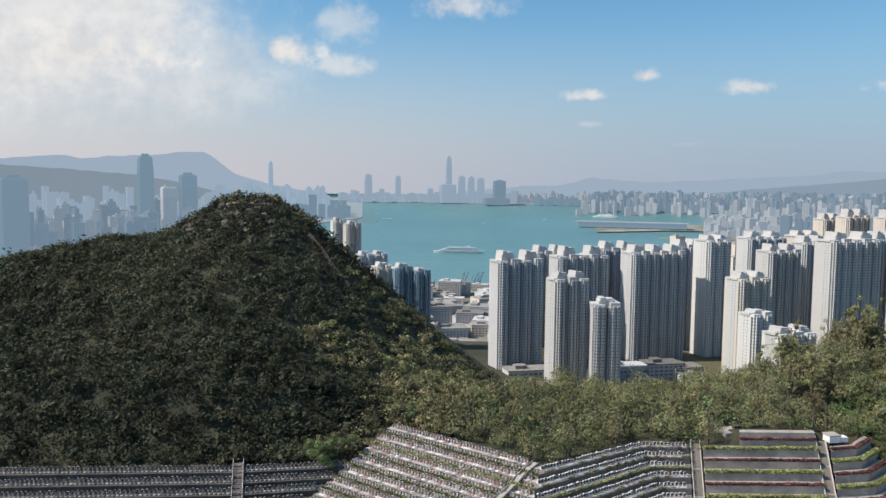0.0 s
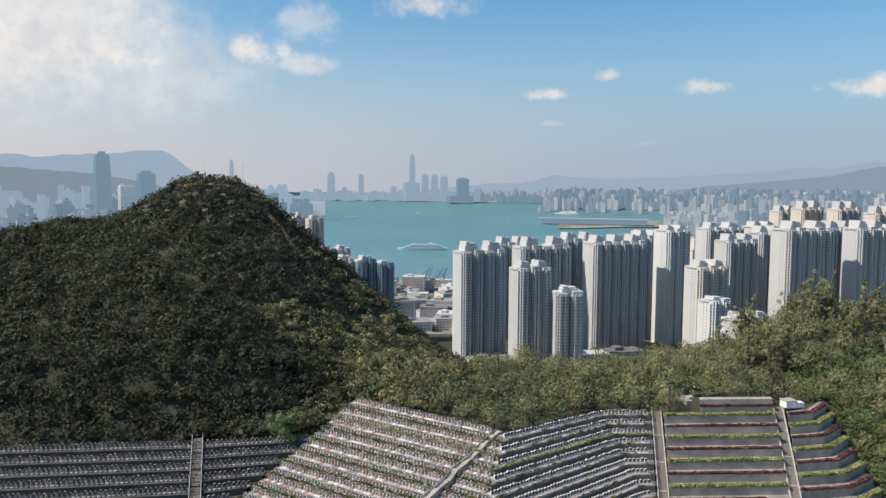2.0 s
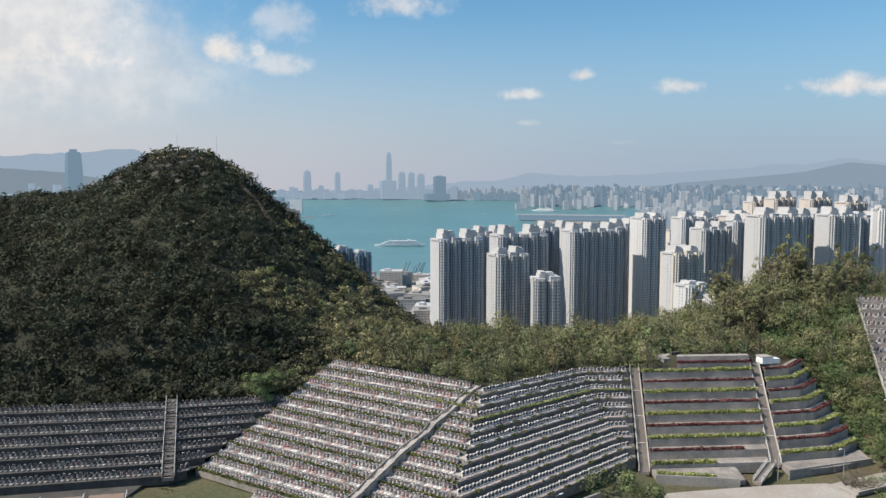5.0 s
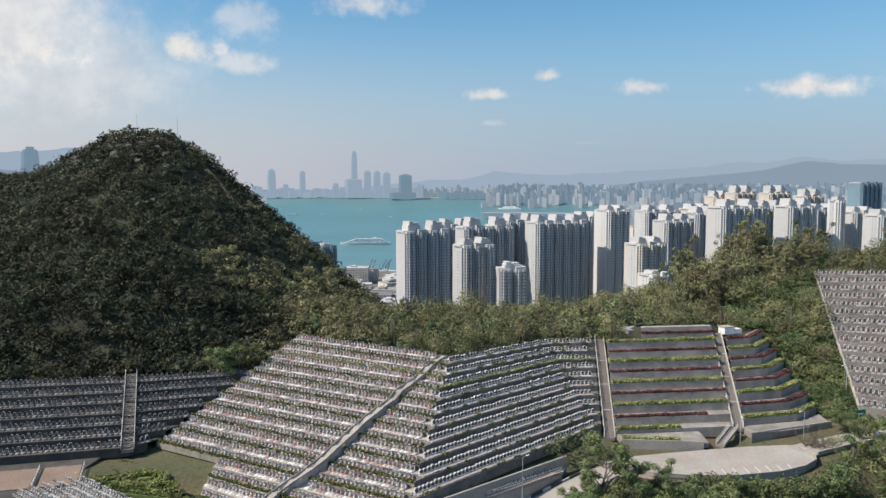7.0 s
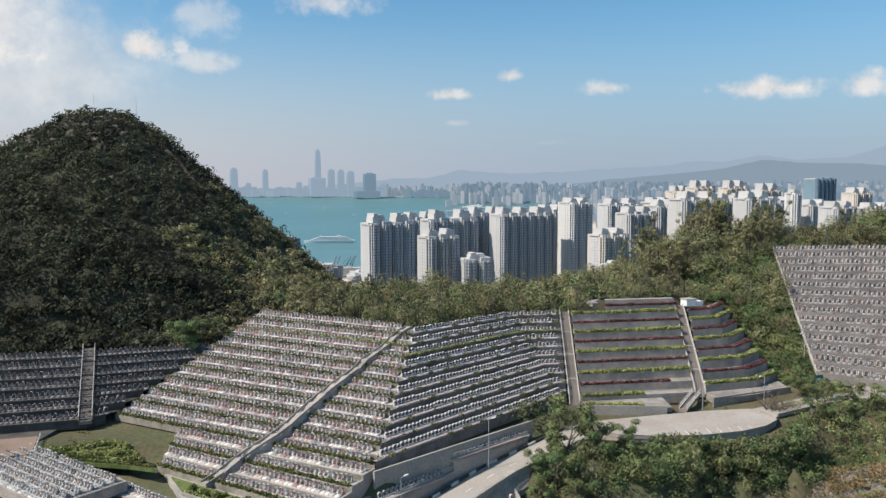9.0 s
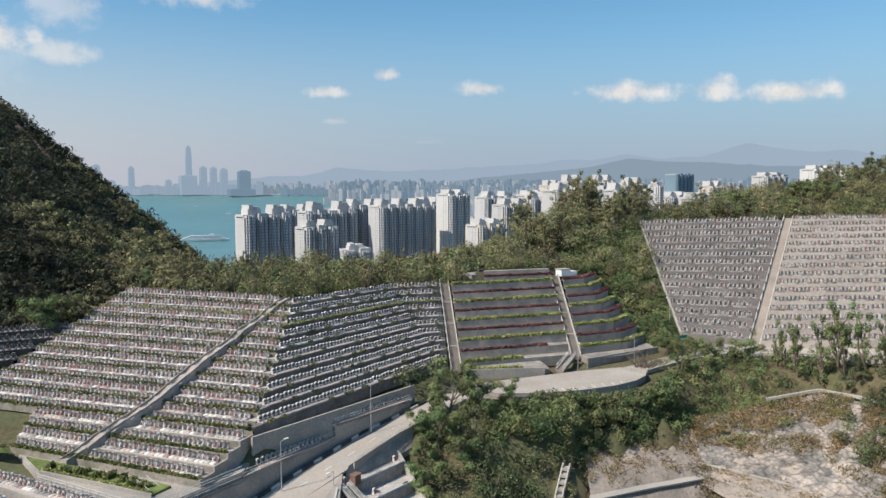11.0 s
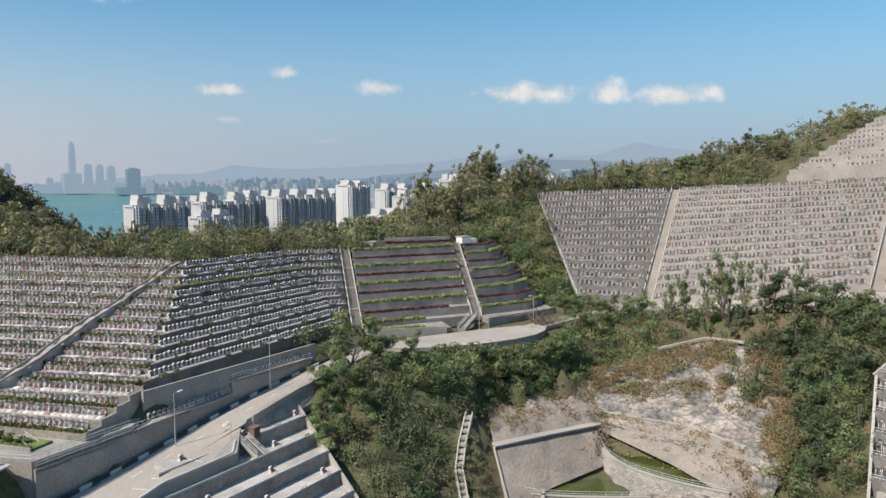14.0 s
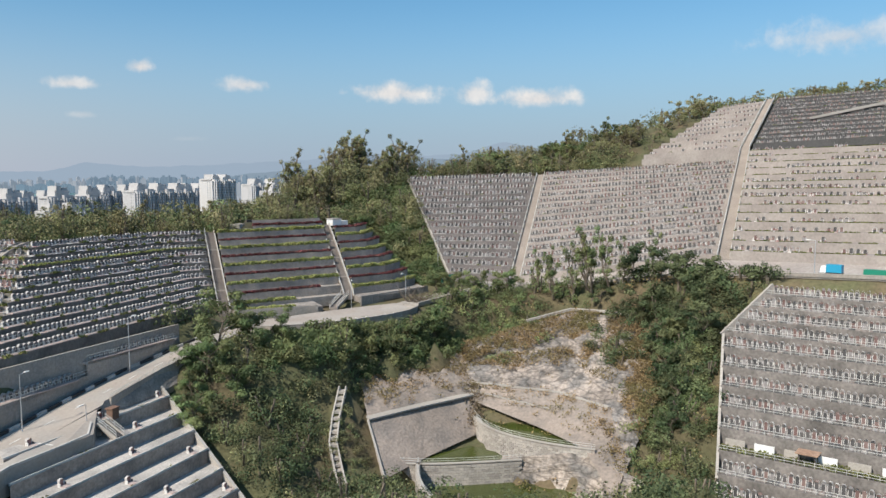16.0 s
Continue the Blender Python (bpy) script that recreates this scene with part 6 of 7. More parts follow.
ch = empty("stepped_channel", label="pale concrete stepped drainage channel", category="channel", kind="structure")
for side in (-0.7, 0.7):
    w = Shape()
    for a, b_ in zip(CHANNEL, CHANNEL[1:]):
        d = (Vector(b_) - Vector(a)).normalized()
        s = Vector((d.y, -d.x, 0)).normalized() * side
        w.beam((a[0] + s.x, a[1] + s.y, a[2] + 0.4), (b_[0] + s.x, b_[1] + s.y, b_[2] + 0.4), 0.28, 1.0)
    part("side_wall", w, M_PATH, ch)
for k, (p, d) in enumerate(along(CHANNEL, 1.6)):
    s = Shape()
    sd = Vector((d.y, -d.x, 0)).normalized() * 0.9
    q = p + Vector((d.x, d.y, 0)).normalized() * 1.5
    s.strip([(p.x - sd.x, p.y - sd.y, p.z), (p.x + sd.x, p.y + sd.y, p.z)], [(q.x - sd.x, q.y - sd.y, p.z - 0.05), (q.x + sd.x, q.y + sd.y, p.z - 0.05)], 0.5)
    part("step", s, M_CONC, ch)

rim = empty("rim_drain", label="pale concrete drain curb along the rock's rim", category="drain", kind="structure")
for a, b in zip([(128, 144, 141.9), (138.5, 139, 144.4), (141.5, 130, 144.7)], [(138.5, 139, 144.4), (141.5, 130, 144.7), (141.6, 121, 144.7)]):
    c = Shape()
    c.beam(a, b, 0.8, 0.6)
    part("curb", c, M_PATH, rim)

# ---- vegetation ----
leafy(M_LEAF, 0.26)
leafy(M_LEAF2, 0.26)
leafy(M_SCRUB_SHADED, 0.2)
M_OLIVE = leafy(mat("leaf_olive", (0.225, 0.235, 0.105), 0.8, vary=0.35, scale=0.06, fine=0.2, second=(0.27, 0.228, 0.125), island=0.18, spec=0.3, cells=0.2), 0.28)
# Darker copy of the leaf colour: the valley trees' shade is painted in.
M_LEAF_DARKENED = leafy(mat("leaf_darkened", (0.072, 0.112, 0.05), 0.7, vary=0.3, scale=0.08, fine=0.35, second=(0.13, 0.14, 0.066), island=0.2, spec=0.3, cells=0.22), 0.2)
M_GRASS = leafy(mat("dry_grass", (0.33, 0.235, 0.125), 0.9, vary=0.3, scale=0.15, fine=1.0, second=(0.22, 0.19, 0.085), island=0.4), 0.3)


def crown_cloud(count, leaf, squash=0.7, lumps=5):
    """Leaves on a crown of several lumps, of radius about 1."""
    c = rng.normal(size=(lumps, 3)) * (0.42, 0.42, 0.25)
    k = rng.integers(lumps, size=count)
    d = rng.normal(size=(count, 3))
    d /= np.linalg.norm(d, axis=1)[:, None]
    p = c[k] + d * rng.uniform(0.44, 0.60, count)[:, None] * (1, 1, squash)
    return leaf_tris(p, leaf, d + (0, 0, 0.3))


def wood(name, pts, sizes, lift, material, label, count=40, leaf=0.17, trunks=0.0):
    count, leaf = int(count * 1.85), leaf * 0.92
    protos = [crown_cloud(count, leaf, lumps=5 if count < 280 else 9) for _ in range(24)]
    zs = ground(pts[:, 0], pts[:, 1])
    out = []
    tr = Shape()
    for (x, y), z, s in zip(pts, zs, sizes):
        p = protos[rng.integers(24)]
        a = rng.uniform(0, 6.28)
        c, sn = math.cos(a), math.sin(a)
        up = s * lift * rng.uniform(0.7, 1.4)
        q = p.reshape(-1, 3) @ np.array([[c, sn, 0], [-sn, c, 0], [0, 0, 1]]) * s
        out.append(q + (x, y, z + up))
        if rng.uniform() < trunks:
            for _ in range(3):
                h = up + s * rng.uniform(0.2, 0.95)
                tr.beam((x, y, z - 0.3), (x + rng.normal() * s * 0.3, y + rng.normal() * s * 0.3, z + h), 0.14 + 0.03 * s)
    v = np.concatenate(out)
    tagged(new(name, quick_mesh(name, v, np.arange(len(v)).reshape(-1, 3), material)), label, "trees", kind="stuff")
    if tr.f:
        tagged(new("bare_stems", tr.mesh("bare_stems", M_BARK)), "pale bare stems and branches among the trees", "stems", kind="stuff")


def clear_of(pts, d):
    keep = np.ones(len(pts), bool)
    for a in range(0, len(pts), 4000):
        q = pts[a:a + 4000]
        keep[a:a + 4000] = ((q[:, None, 0] - ANCHORS[:, 0]) ** 2 + (q[:, None, 1] - ANCHORS[:, 1]) ** 2).min(1) > d * d
    return pts[keep]


def spaced(p, gap):
    """Only those points that stand at least gap apart."""
    out, cells = [], {}
    for q in p:
        i, j = int(q[0] // gap), int(q[1] // gap)
        if all((q[0] - r[0]) ** 2 + (q[1] - r[1]) ** 2 > gap * gap for a in (-1, 0, 1) for b in (-1, 0, 1) for r in cells.get((i + a, j + b), ())):
            cells.setdefault((i, j), []).append(q)
            out.append(q)
    return np.array(out)


def scatter(n, x0, x1, y0, y1, d, keep=None, gap=0.0):
    p = np.stack([rng.uniform(x0, x1, n), rng.uniform(y0, y1, n)], 1)
    if gap:
        p = spaced(p, gap)
    if keep is not None:
        p = p[keep(p[:, 0], p[:, 1])]
    yard_side = (p[:, 1] < 186) & (((p[:, 0] > 61) & (p[:, 0] < 109) & (p[:, 1] > 153.5)) | ((p[:, 0] > 108) & (p[:, 0] < 127) & (p[:, 1] > 176)))
    return clear_of(p[~yard_side], d)


hill = lambda x, y: (x < 5 + 0.25 * (y - 215)) & (y > 195)
flank = lambda x, y: x > -42 + 0.12 * (y - 215) + 14 * np.sin(y * 0.11)
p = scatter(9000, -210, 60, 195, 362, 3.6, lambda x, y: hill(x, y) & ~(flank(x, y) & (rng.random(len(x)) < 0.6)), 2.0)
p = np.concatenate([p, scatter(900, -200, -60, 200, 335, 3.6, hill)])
wood("hill_scrub", p, rng.uniform(1.8, 3.2, len(p)) + 1.8 * rng.random(len(p)) ** 4, 0.45, M_SCRUB_SHADED, "scrubby woodland covering the hill, cloud shade in its colour", 44, 0.16, 0.03)
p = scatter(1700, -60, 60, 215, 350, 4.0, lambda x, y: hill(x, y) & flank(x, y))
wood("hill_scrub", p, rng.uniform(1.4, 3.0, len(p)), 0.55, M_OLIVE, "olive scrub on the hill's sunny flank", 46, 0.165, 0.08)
p = scatter(520, -42, 22, 218, 285, 4.0, lambda x, y: hill(x, y) & (x > -17))
wood("hill_foot_wood", p, rng.uniform(1.8, 3.4, len(p)), 1.0, M_OLIVE, "yellow-green trees with pale stems at the hill's foot", 70, 0.15, 0.5)
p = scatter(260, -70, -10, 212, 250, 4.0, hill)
wood("hill_foot_wood", p, rng.uniform(2.0, 3.6, len(p)), 0.7, M_SCRUB_SHADED, "tall trees at the hill's foot, cloud shade in their colour", 60, 0.16, 0.1)
ridge = lambda x, y: ~hill(x, y) & (y > 205 - 0.35 * np.clip(x - 200, 0, 400))
p = scatter(1500, -20, 240, 205, 330, 3.4, ridge, 6.6)
wood("ridge_wood", p, rng.uniform(2.8, 4.6, len(p)) + 2.2 * rng.random(len(p)) ** 3, 0.95, M_LEAF, "mixed woodland on the saddle behind the graves", 270, 0.072, 0.35)
p = scatter(1500, -20, 260, 205, 320, 3.4, ridge, 7.6)
wood("ridge_wood", p, rng.uniform(2.4, 4.0, len(p)) + 2.0 * rng.random(len(p)) ** 3, 1.15, M_OLIVE, "olive and dry-leaved trees on the saddle", 215, 0.076, 0.8)
p = scatter(1500, -20, 240, 205, 300, 3.2, ridge, 5.4)
wood("ridge_wood", p, rng.uniform(1.4, 2.6, len(p)) + 2.2 * rng.random(len(p)) ** 3, 0.6, M_LEAF2, "fresh green trees on the saddle", 100, 0.10, 0.1)
p = scatter(1500, 215, 400, 60, 300, 4.0, lambda x, y: x + 0.8 * y > 385, 4.6)
wood("ridge_wood", p, rng.uniform(2.0, 3.8, len(p)), 1.0, M_LEAF, "trees along the wooded crest", 46, 0.15, 0.2)
valley = lambda x, y: (y < 190) & (x > 8) & (x < 1.42 * y)
tall = lambda x, y: valley(x, y) & ~((x > 100) & (y > 140))
near = lambda x, y: (x < 76) & (y < 138) & ~((x > 68.5) & (y > 112))
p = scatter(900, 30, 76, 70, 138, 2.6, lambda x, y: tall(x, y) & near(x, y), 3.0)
wood("valley_wood", p, rng.uniform(1.8, 3.2, len(p)) + 1.2 * rng.random(len(p)) ** 2, 0.8, M_LEAF_DARKENED, "green trees below the bare terraces", 250, 0.072, 0.3)
p = scatter(500, 30, 76, 70, 138, 2.8, lambda x, y: tall(x, y) & near(x, y), 5.0)
wood("valley_wood", p, rng.uniform(1.8, 3.2, len(p)), 0.9, M_LEAF, "grey-green trees below the bare terraces", 170, 0.08, 0.6)
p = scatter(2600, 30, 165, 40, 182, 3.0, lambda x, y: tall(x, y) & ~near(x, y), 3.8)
wood("valley_wood", p, rng.uniform(1.8, 3.2, len(p)) + 2.0 * rng.random(len(p)) ** 3, 0.75, M_LEAF_DARKENED, "green trees and bushes filling the valley", 250, 0.075, 0.2)
p = scatter(1500, 30, 165, 40, 182, 3.2, lambda x, y: tall(x, y) & ~near(x, y), 5.0)
wood("valley_wood", p, rng.uniform(2.0, 3.8, len(p)), 0.85, M_LEAF, "darker trees among the valley bushes", 220, 0.078, 0.3)
p = scatter(2600, 96, 165, 134, 182, 1.7, lambda x, y: valley(x, y) & ((x > 100) & (y > 134)), 2.0)
wood("valley_wood", p, rng.uniform(1.2, 2.3, len(p)) + 1.4 * rng.random(len(p)) ** 3, 0.5, M_LEAF2, "low green bushes below the road", 120, 0.10, 0.1)
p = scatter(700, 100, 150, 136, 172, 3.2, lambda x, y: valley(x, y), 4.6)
wood("valley_wood", p, rng.uniform(1.8, 3.0, len(p)), 0.8, M_LEAF_DARKENED, "dark trees among the bushes below the road", 190, 0.082, 0.3)
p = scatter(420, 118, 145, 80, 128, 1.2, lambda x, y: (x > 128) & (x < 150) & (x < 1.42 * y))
wood("valley_wood", p, rng.uniform(1.6, 3.0, len(p)), 0.75, M_LEAF_DARKENED, "dark trees beside the rock face", 150, 0.09, 0.1)
p = scatter(1700, 126, 165, 185, 250, 1.5, lambda x, y: (x < 134 + (y - 185) * 0.42) & (x > 126))
wood("valley_wood", p, rng.uniform(1.2, 2.4, len(p)), 0.7, M_LEAF2, "green bushes between garden and grave wall", 48, 0.14)

p = scatter(700, 60, 116, 140, 154.5, 0.9, lambda x, y: (y > 143 + 0.28 * np.clip(x - 76, 0, 30)) & (y < 152))
wood("valley_wood", p, rng.uniform(1.2, 2.2, len(p)), 0.5, M_LEAF2, "green bushes below the yard's parapet", 70, 0.13)

p = scatter(330, 98, 140, 70, 112, 1.0, lambda x, y: (x > 1.13 * y) & (x < 1.43 * y))
wood("valley_wood", p, rng.uniform(1.3, 2.4, len(p)), 0.7, M_LEAF2, "green trees beside the lower graves", 150, 0.092, 0.1)

for lift in (0.45, 0.8):
    n = 240
    x = rng.uniform(60, 114, n)
    y = 153.2 - 0.0045 * (x - 85) ** 2 * np.sign(85 - x) * (x < 85) + 0.10 * np.clip(x - 85, 0, 30) - rng.uniform(1.2, 6.5, n)
    p = np.stack([x, y], 1)
    wood("valley_wood", p, rng.uniform(1.3, 2.3, n), lift, M_LEAF if lift < 0.6 else M_LEAF2, "bushes below the yard's parapet", 70, 0.13, 0.05)

n = 330
p = np.stack([rng.uniform(128, 154, n), rng.uniform(91, 132, n)], 1)
p = p[p[:, 1] > 97.2 + (138.4 - p[:, 0]) * 0.34]
line = np.array([tuple(q.xy) for q, _ in along(ROAD, 2.0)])
p = p[(((p[:, None] - line) ** 2).sum(2).min(1) > 30) & (p[:, 0] > np.interp(p[:, 1], [92, 103, 120, 138], [113, 132, 146, 145]))]
wood("valley_wood", p, rng.uniform(1.6, 2.8, len(p)), 0.8, M_LEAF_DARKENED, "dark trees between road and rock face", 110, 0.115, 0.1)

# bare rock showing through the scrub near the hilltop
M_CRAG = mat("crag_rock", (0.115, 0.097, 0.084), 0.9, vary=0.3, scale=0.3, fine=2, second=(0.15, 0.123, 0.107), bump=0.6)
rk = Shape()
g = random.Random(5)
for _ in range(60):
    x, y = g.gauss(-92, 11), g.gauss(327, 8)
    z = float(ground([x], [y])[0])
    r = g.uniform(0.8, 2.6)
    v = [Vector((g.gauss(0, 1), g.gauss(0, 1), g.gauss(0, 1))).normalized() for _ in range(14)]
    bm = bmesh.new()
    for q in v:
        bm.verts.new((x + q.x * r * 1.3, y + q.y * r, z + 0.9 + q.z * r * 0.8))
    bmesh.ops.convex_hull(bm, input=bm.verts)
    bm.verts.ensure_lookup_table()
    bm.verts.index_update()
    rk.add([w.co for w in bm.verts], [[w.index for w in fc.verts] for fc in bm.faces])
    bm.free()
tagged(new("crag_rocks", rk.mesh("crag_rocks", M_CRAG)), "brown crags showing through hilltop scrub", "rocks", kind="stuff")
M_DIRT = mat("red_earth", (0.36, 0.24, 0.17), 0.95, vary=0.25, scale=0.3, fine=2, second=(0.30, 0.19, 0.13), bump=0.3)


def trail(line, width, label):
    s = Shape()
    l, r = [], []
    pts = along([(x, y, 0) for x, y in line], 2.0)
    for p, d in pts:
        w = width * (0.6 + 0.5 * noise.noise((p.x * 0.3, p.y * 0.3, 0))) / 2
        n = Vector((-d.y, d.x, 0)) * w
        for lst, q in ((l, p - n), (r, p + n)):
            lst.append((q.x, q.y, float(ground([q.x], [q.y])[0]) + 1.3))
    s.strip(l, r, 1.6)
    tagged(new("dirt_trail", s.mesh("dirt_trail", M_DIRT)), label, "trail", kind="structure")


trail([(-62, 338), (-52, 330), (-47, 322), (-41, 318), (-36, 308)], 3.0, "worn reddish dirt trail down the hill")
trail([(-96, 338), (-84, 339), (-70, 341)], 4.0, "bare reddish earth along the hilltop")
trail([(119, 243), (124, 247), (129, 250)], 6.0, "bare reddish earth above the garden")

# low dry scrub between the channel and the sprayed slope
n = 150
u, v_ = rng.random(n), rng.random(n)
p = np.stack([61 + 9.5 * u + 3.5 * v_, 112 + 24 * v_], 1)
wood("pit_scrub", p, rng.uniform(0.5, 1.3, n), 0.5, M_LEAF, "low dry scrub beside the drainage channel", 60, 0.13)

# tufts on the cut slopes
def tufts(key, n, s0, s1, label):
    foot, head = CUTS[key]
    c = []
    for _ in range(n):
        g, s = random.uniform(0, len(foot) - 1.001), s0 + (s1 - s0) * random.random() ** 0.7
        if noise.noise((g * 3, s * 6, 7)) + (s - s0) * 0.5 < 0.0:
            continue
        i = int(g)
        x, y, z = bilinear(foot, head, i, s, g - i)
        for _ in range(12):
            c.append((x + random.gauss(0, 0.5), y + random.gauss(0, 0.5), z + random.uniform(0.1, 0.9)))
    v = leaf_quads(np.array(c), 0.17, 0.1).reshape(-1, 3)
    tagged(new("dry_tufts", quick_mesh("dry_tufts", v, np.arange(len(v)).reshape(-1, 4), M_GRASS)), label, "grass", kind="stuff")


tufts("rock", 3600, 0.25, 1.0, "dry golden grass on the rock face's head")
tufts("rock_toe", 260, 0.2, 1.0, "dry tufts on the sprayed panels")
tufts("bank", 560, 0.1, 1.0, "dry tufts on the sprayed bank")
# dry brush in the gully between the two slopes
c = []
for _ in range(150):
    u = random.random()
    x, y, z = lerp((101.5, 131.0, 123.4), (108.5, 140.5, 129.6), u)
    x, y = x + random.gauss(0, 1.3), y + random.gauss(0, 1.3)
    c += [(x + random.gauss(0, 0.5), y + random.gauss(0, 0.5), z + random.uniform(-0.3, 1.2)) for _ in range(14)]
v = leaf_quads(np.array(c), 0.2, 0.1).reshape(-1, 3)
tagged(new("dry_brush", quick_mesh("dry_brush", v, np.arange(len(v)).reshape(-1, 4), M_DRY)), "brown dry brush in the gully above the pool", "brush", kind="stuff")
p = scatter(500, 96, 150, 84, 152, 0.5, lambda x, y: x < 200)
rim = []
for (x, y), z in zip(p, ground(p[:, 0], p[:, 1])):
    rim += [(x + random.gauss(0, 0.8), y + random.gauss(0, 0.8), z + random.uniform(0.1, 0.9)) for _ in range(12)]
if rim:
    v = leaf_quads(np.array(rim), 0.25, 0.1).reshape(-1, 3)
    tagged(new("dry_tufts", quick_mesh("dry_tufts", v, np.arange(len(v)).reshape(-1, 4), M_GRASS)), "dry grass round the pit", "grass", kind="stuff")


# ---- single trees ----
def limb(s, a, b, r0, r1, sides=6):
    a, b = Vector(a), Vector(b)
    d = (b - a).normalized()
    u = d.orthogonal().normalized()
    w = d.cross(u)
    ring = lambda c, r: [c + (u * math.cos(2 * math.pi * k / sides) + w * math.sin(2 * math.pi * k / sides)) * r for k in range(sides)]
    s.add(ring(a, r0) + ring(b, r1), [(k, (k + 1) % sides, sides + (k + 1) % sides, sides + k) for k in range(sides)])


def tree(h, spread, leaves, leaf, material, label, slim=1.0, seed=0, bare=0.0):
    """A tree with a bent tapered trunk, limbs, and clumps of leaves at their ends."""
    g = random.Random(seed)
    t = empty("tree", label=label, category="tree", group="trees by the road")
    tr = Shape()
    pts = [Vector((0, 0, -0.5))]
    for k in range(4):
        pts.append(pts[-1] + Vector((g.gauss(0, 0.05) * h, g.gauss(0, 0.05) * h, h * 0.19)))
    for k in range(4):
        limb(tr, pts[k], pts[k + 1], 0.035 * h * (1 - k * 0.2), 0.035 * h * (0.8 - k * 0.2))
    centres = []
    for k in range(11):
        base = pts[1 + k % 4]
        a = k * 2.4 + g.random()
        r = spread * g.uniform(0.35, 0.9)
        tip = Vector((base.x + math.cos(a) * r, base.y + math.sin(a) * r, base.z + h * g.uniform(0.08, 0.35) * slim))
        mid = (base + tip) / 2 + Vector((0, 0, h * 0.04))
        limb(tr, base, mid, 0.014 * h, 0.010 * h, 5)
        limb(tr, mid, tip, 0.010 * h, 0.004 * h, 5)
        centres.append(tip)
    centres.append(pts[-1] + Vector((0, 0, h * 0.08)))
    part("trunk", tr, M_BARK, t)
    c, face = [], []
    for _ in range(int(leaves * 1.7)):
        m = centres[g.randrange(len(centres))]
        u = Vector((g.gauss(0, 1), g.gauss(0, 1), g.gauss(0, 1))).normalized()
        q = u * spread * g.uniform(0.15, 0.36)
        c.append((m.x + q.x, m.y + q.y, m.z + q.z * 0.62 * slim))
        face.append((u.x, u.y, u.z + 0.35))
    v = leaf_tris(np.array(c), leaf * 0.9, face).reshape(-1, 3)
    part("crown", quick_mesh("crown", v, np.arange(len(v)).reshape(-1, 3), material), None, t)
    return t


def plant(proto, x, y, s, dz=0.0, tilt=0.0):
    z = float(ground([x], [y])[0])
    return copy_thing(proto, pose(x, y, z + dz, tilt, 0, random.uniform(0, 360)) @ Matrix.Diagonal((s, s, s * random.uniform(0.9, 1.15), 1)))


P_BROAD = [tree(9, 5.0, 1900, 0.24, M_LEAF2, "broad green leafy tree with spreading limbs", seed=k) for k in range(4)]
P_DARK = [tree(8, 4.2, 1450, 0.24, M_LEAF_DARKENED, "dark green bushy tree", seed=10 + k) for k in range(3)]
P_SLIM = [tree(10, 2.6, 900, 0.22, M_LEAF2, "slim sparse roadside tree", slim=2.2, seed=20 + k) for k in range(3)]
P_OLIVE = [tree(9, 3.6, 500, 0.28, M_OLIVE, "olive half-bare tree with pale branches", seed=30 + k, bare=0.4) for k in range(4)]
P_FEATHER = [tree(12, 2.9, 440, 0.29, M_OLIVE if k % 4 else M_LEAF, "tall feathery tree with pale bare stems", slim=1.5, seed=50 + k) for k in range(4)]
P_UMB = [tree(5.5, 3.0, 420, 0.26, M_LEAF, "flat-topped tree on the hilltop", slim=0.6, seed=40 + k) for k in range(2)]
for k, (x, y, s) in enumerate(((54, 153, 1.15), (60, 151, 0.95), (48, 148, 0.9), (66, 150, 0.7), (44, 140, 0.8), (52, 142, 0.8), (47.5, 150.5, 0.6), (50.5, 154, 0.55), (45.5, 146.5, 0.6), (124, 178, 0.7), (128, 172, 0.7), (118, 163, 0.75), (127, 163, 0.7), (135, 160, 0.8))):
    plant(P_BROAD[k % 4], x, y, s)
for k, (x, y, s) in enumerate(((76, 151, .45), (81, 150, .5), (88, 150, .5), (96, 151, .55), (143, 120, 1.0), (147, 126, 1.1), (138, 111, .9), (133, 106, 0.8), (145, 112, 1.1), (141, 104, 1.1), (137, 99, 1.0), (146, 105, 0.9), (122, 95, 0.7), (128, 99, 0.8), (148, 119, 1.0), (143, 133, .7))):
    plant(P_DARK[k % 3], x, y, s)
for k, (x, y, s) in enumerate(((139, 146, .85), (141.5, 141, 1.0), (143, 136, 1.05), (145.5, 133, 1.0), (147, 129, .8), (138, 152, .75), (144, 139, 1.25), (147.5, 122, .8), (141, 148, .7))):
    plant(P_SLIM[k % 3], x, y, s)
g = random.Random(8)
for k in range(64):
    u = g.random()
    x = -5 + 255 * u
    y = 238 + 10 * math.sin(u * 9) + g.uniform(-4, 26) - (0 if x < 165 else (x - 165) * 0.30) + (18 if 120 < x < 175 else 0)
    if ((ANCHORS[:, 0] - x) ** 2 + (ANCHORS[:, 1] - y) ** 2).min() > 14:
        plant(P_OLIVE[k % 4], x, y, g.uniform(0.55, 1.0))
for k in range(26):
    u = g.random()
    x, y = 226 + 75 * u, 216 - 14 * u + g.uniform(0, 14)
    if ((ANCHORS[:, 0] - x) ** 2 + (ANCHORS[:, 1] - y) ** 2).min() > 10:
        plant(P_OLIVE[k % 4], x, y, g.uniform(0.6, 1.0))
for k in range(20):
    u = g.random()
    x, y = 298 + 45 * u, 186 - 66 * u + g.uniform(2, 10)
    if ((ANCHORS[:, 0] - x) ** 2 + (ANCHORS[:, 1] - y) ** 2).min() > 6:
        plant(P_OLIVE[k % 4], x, y, g.uniform(0.6, 0.9))
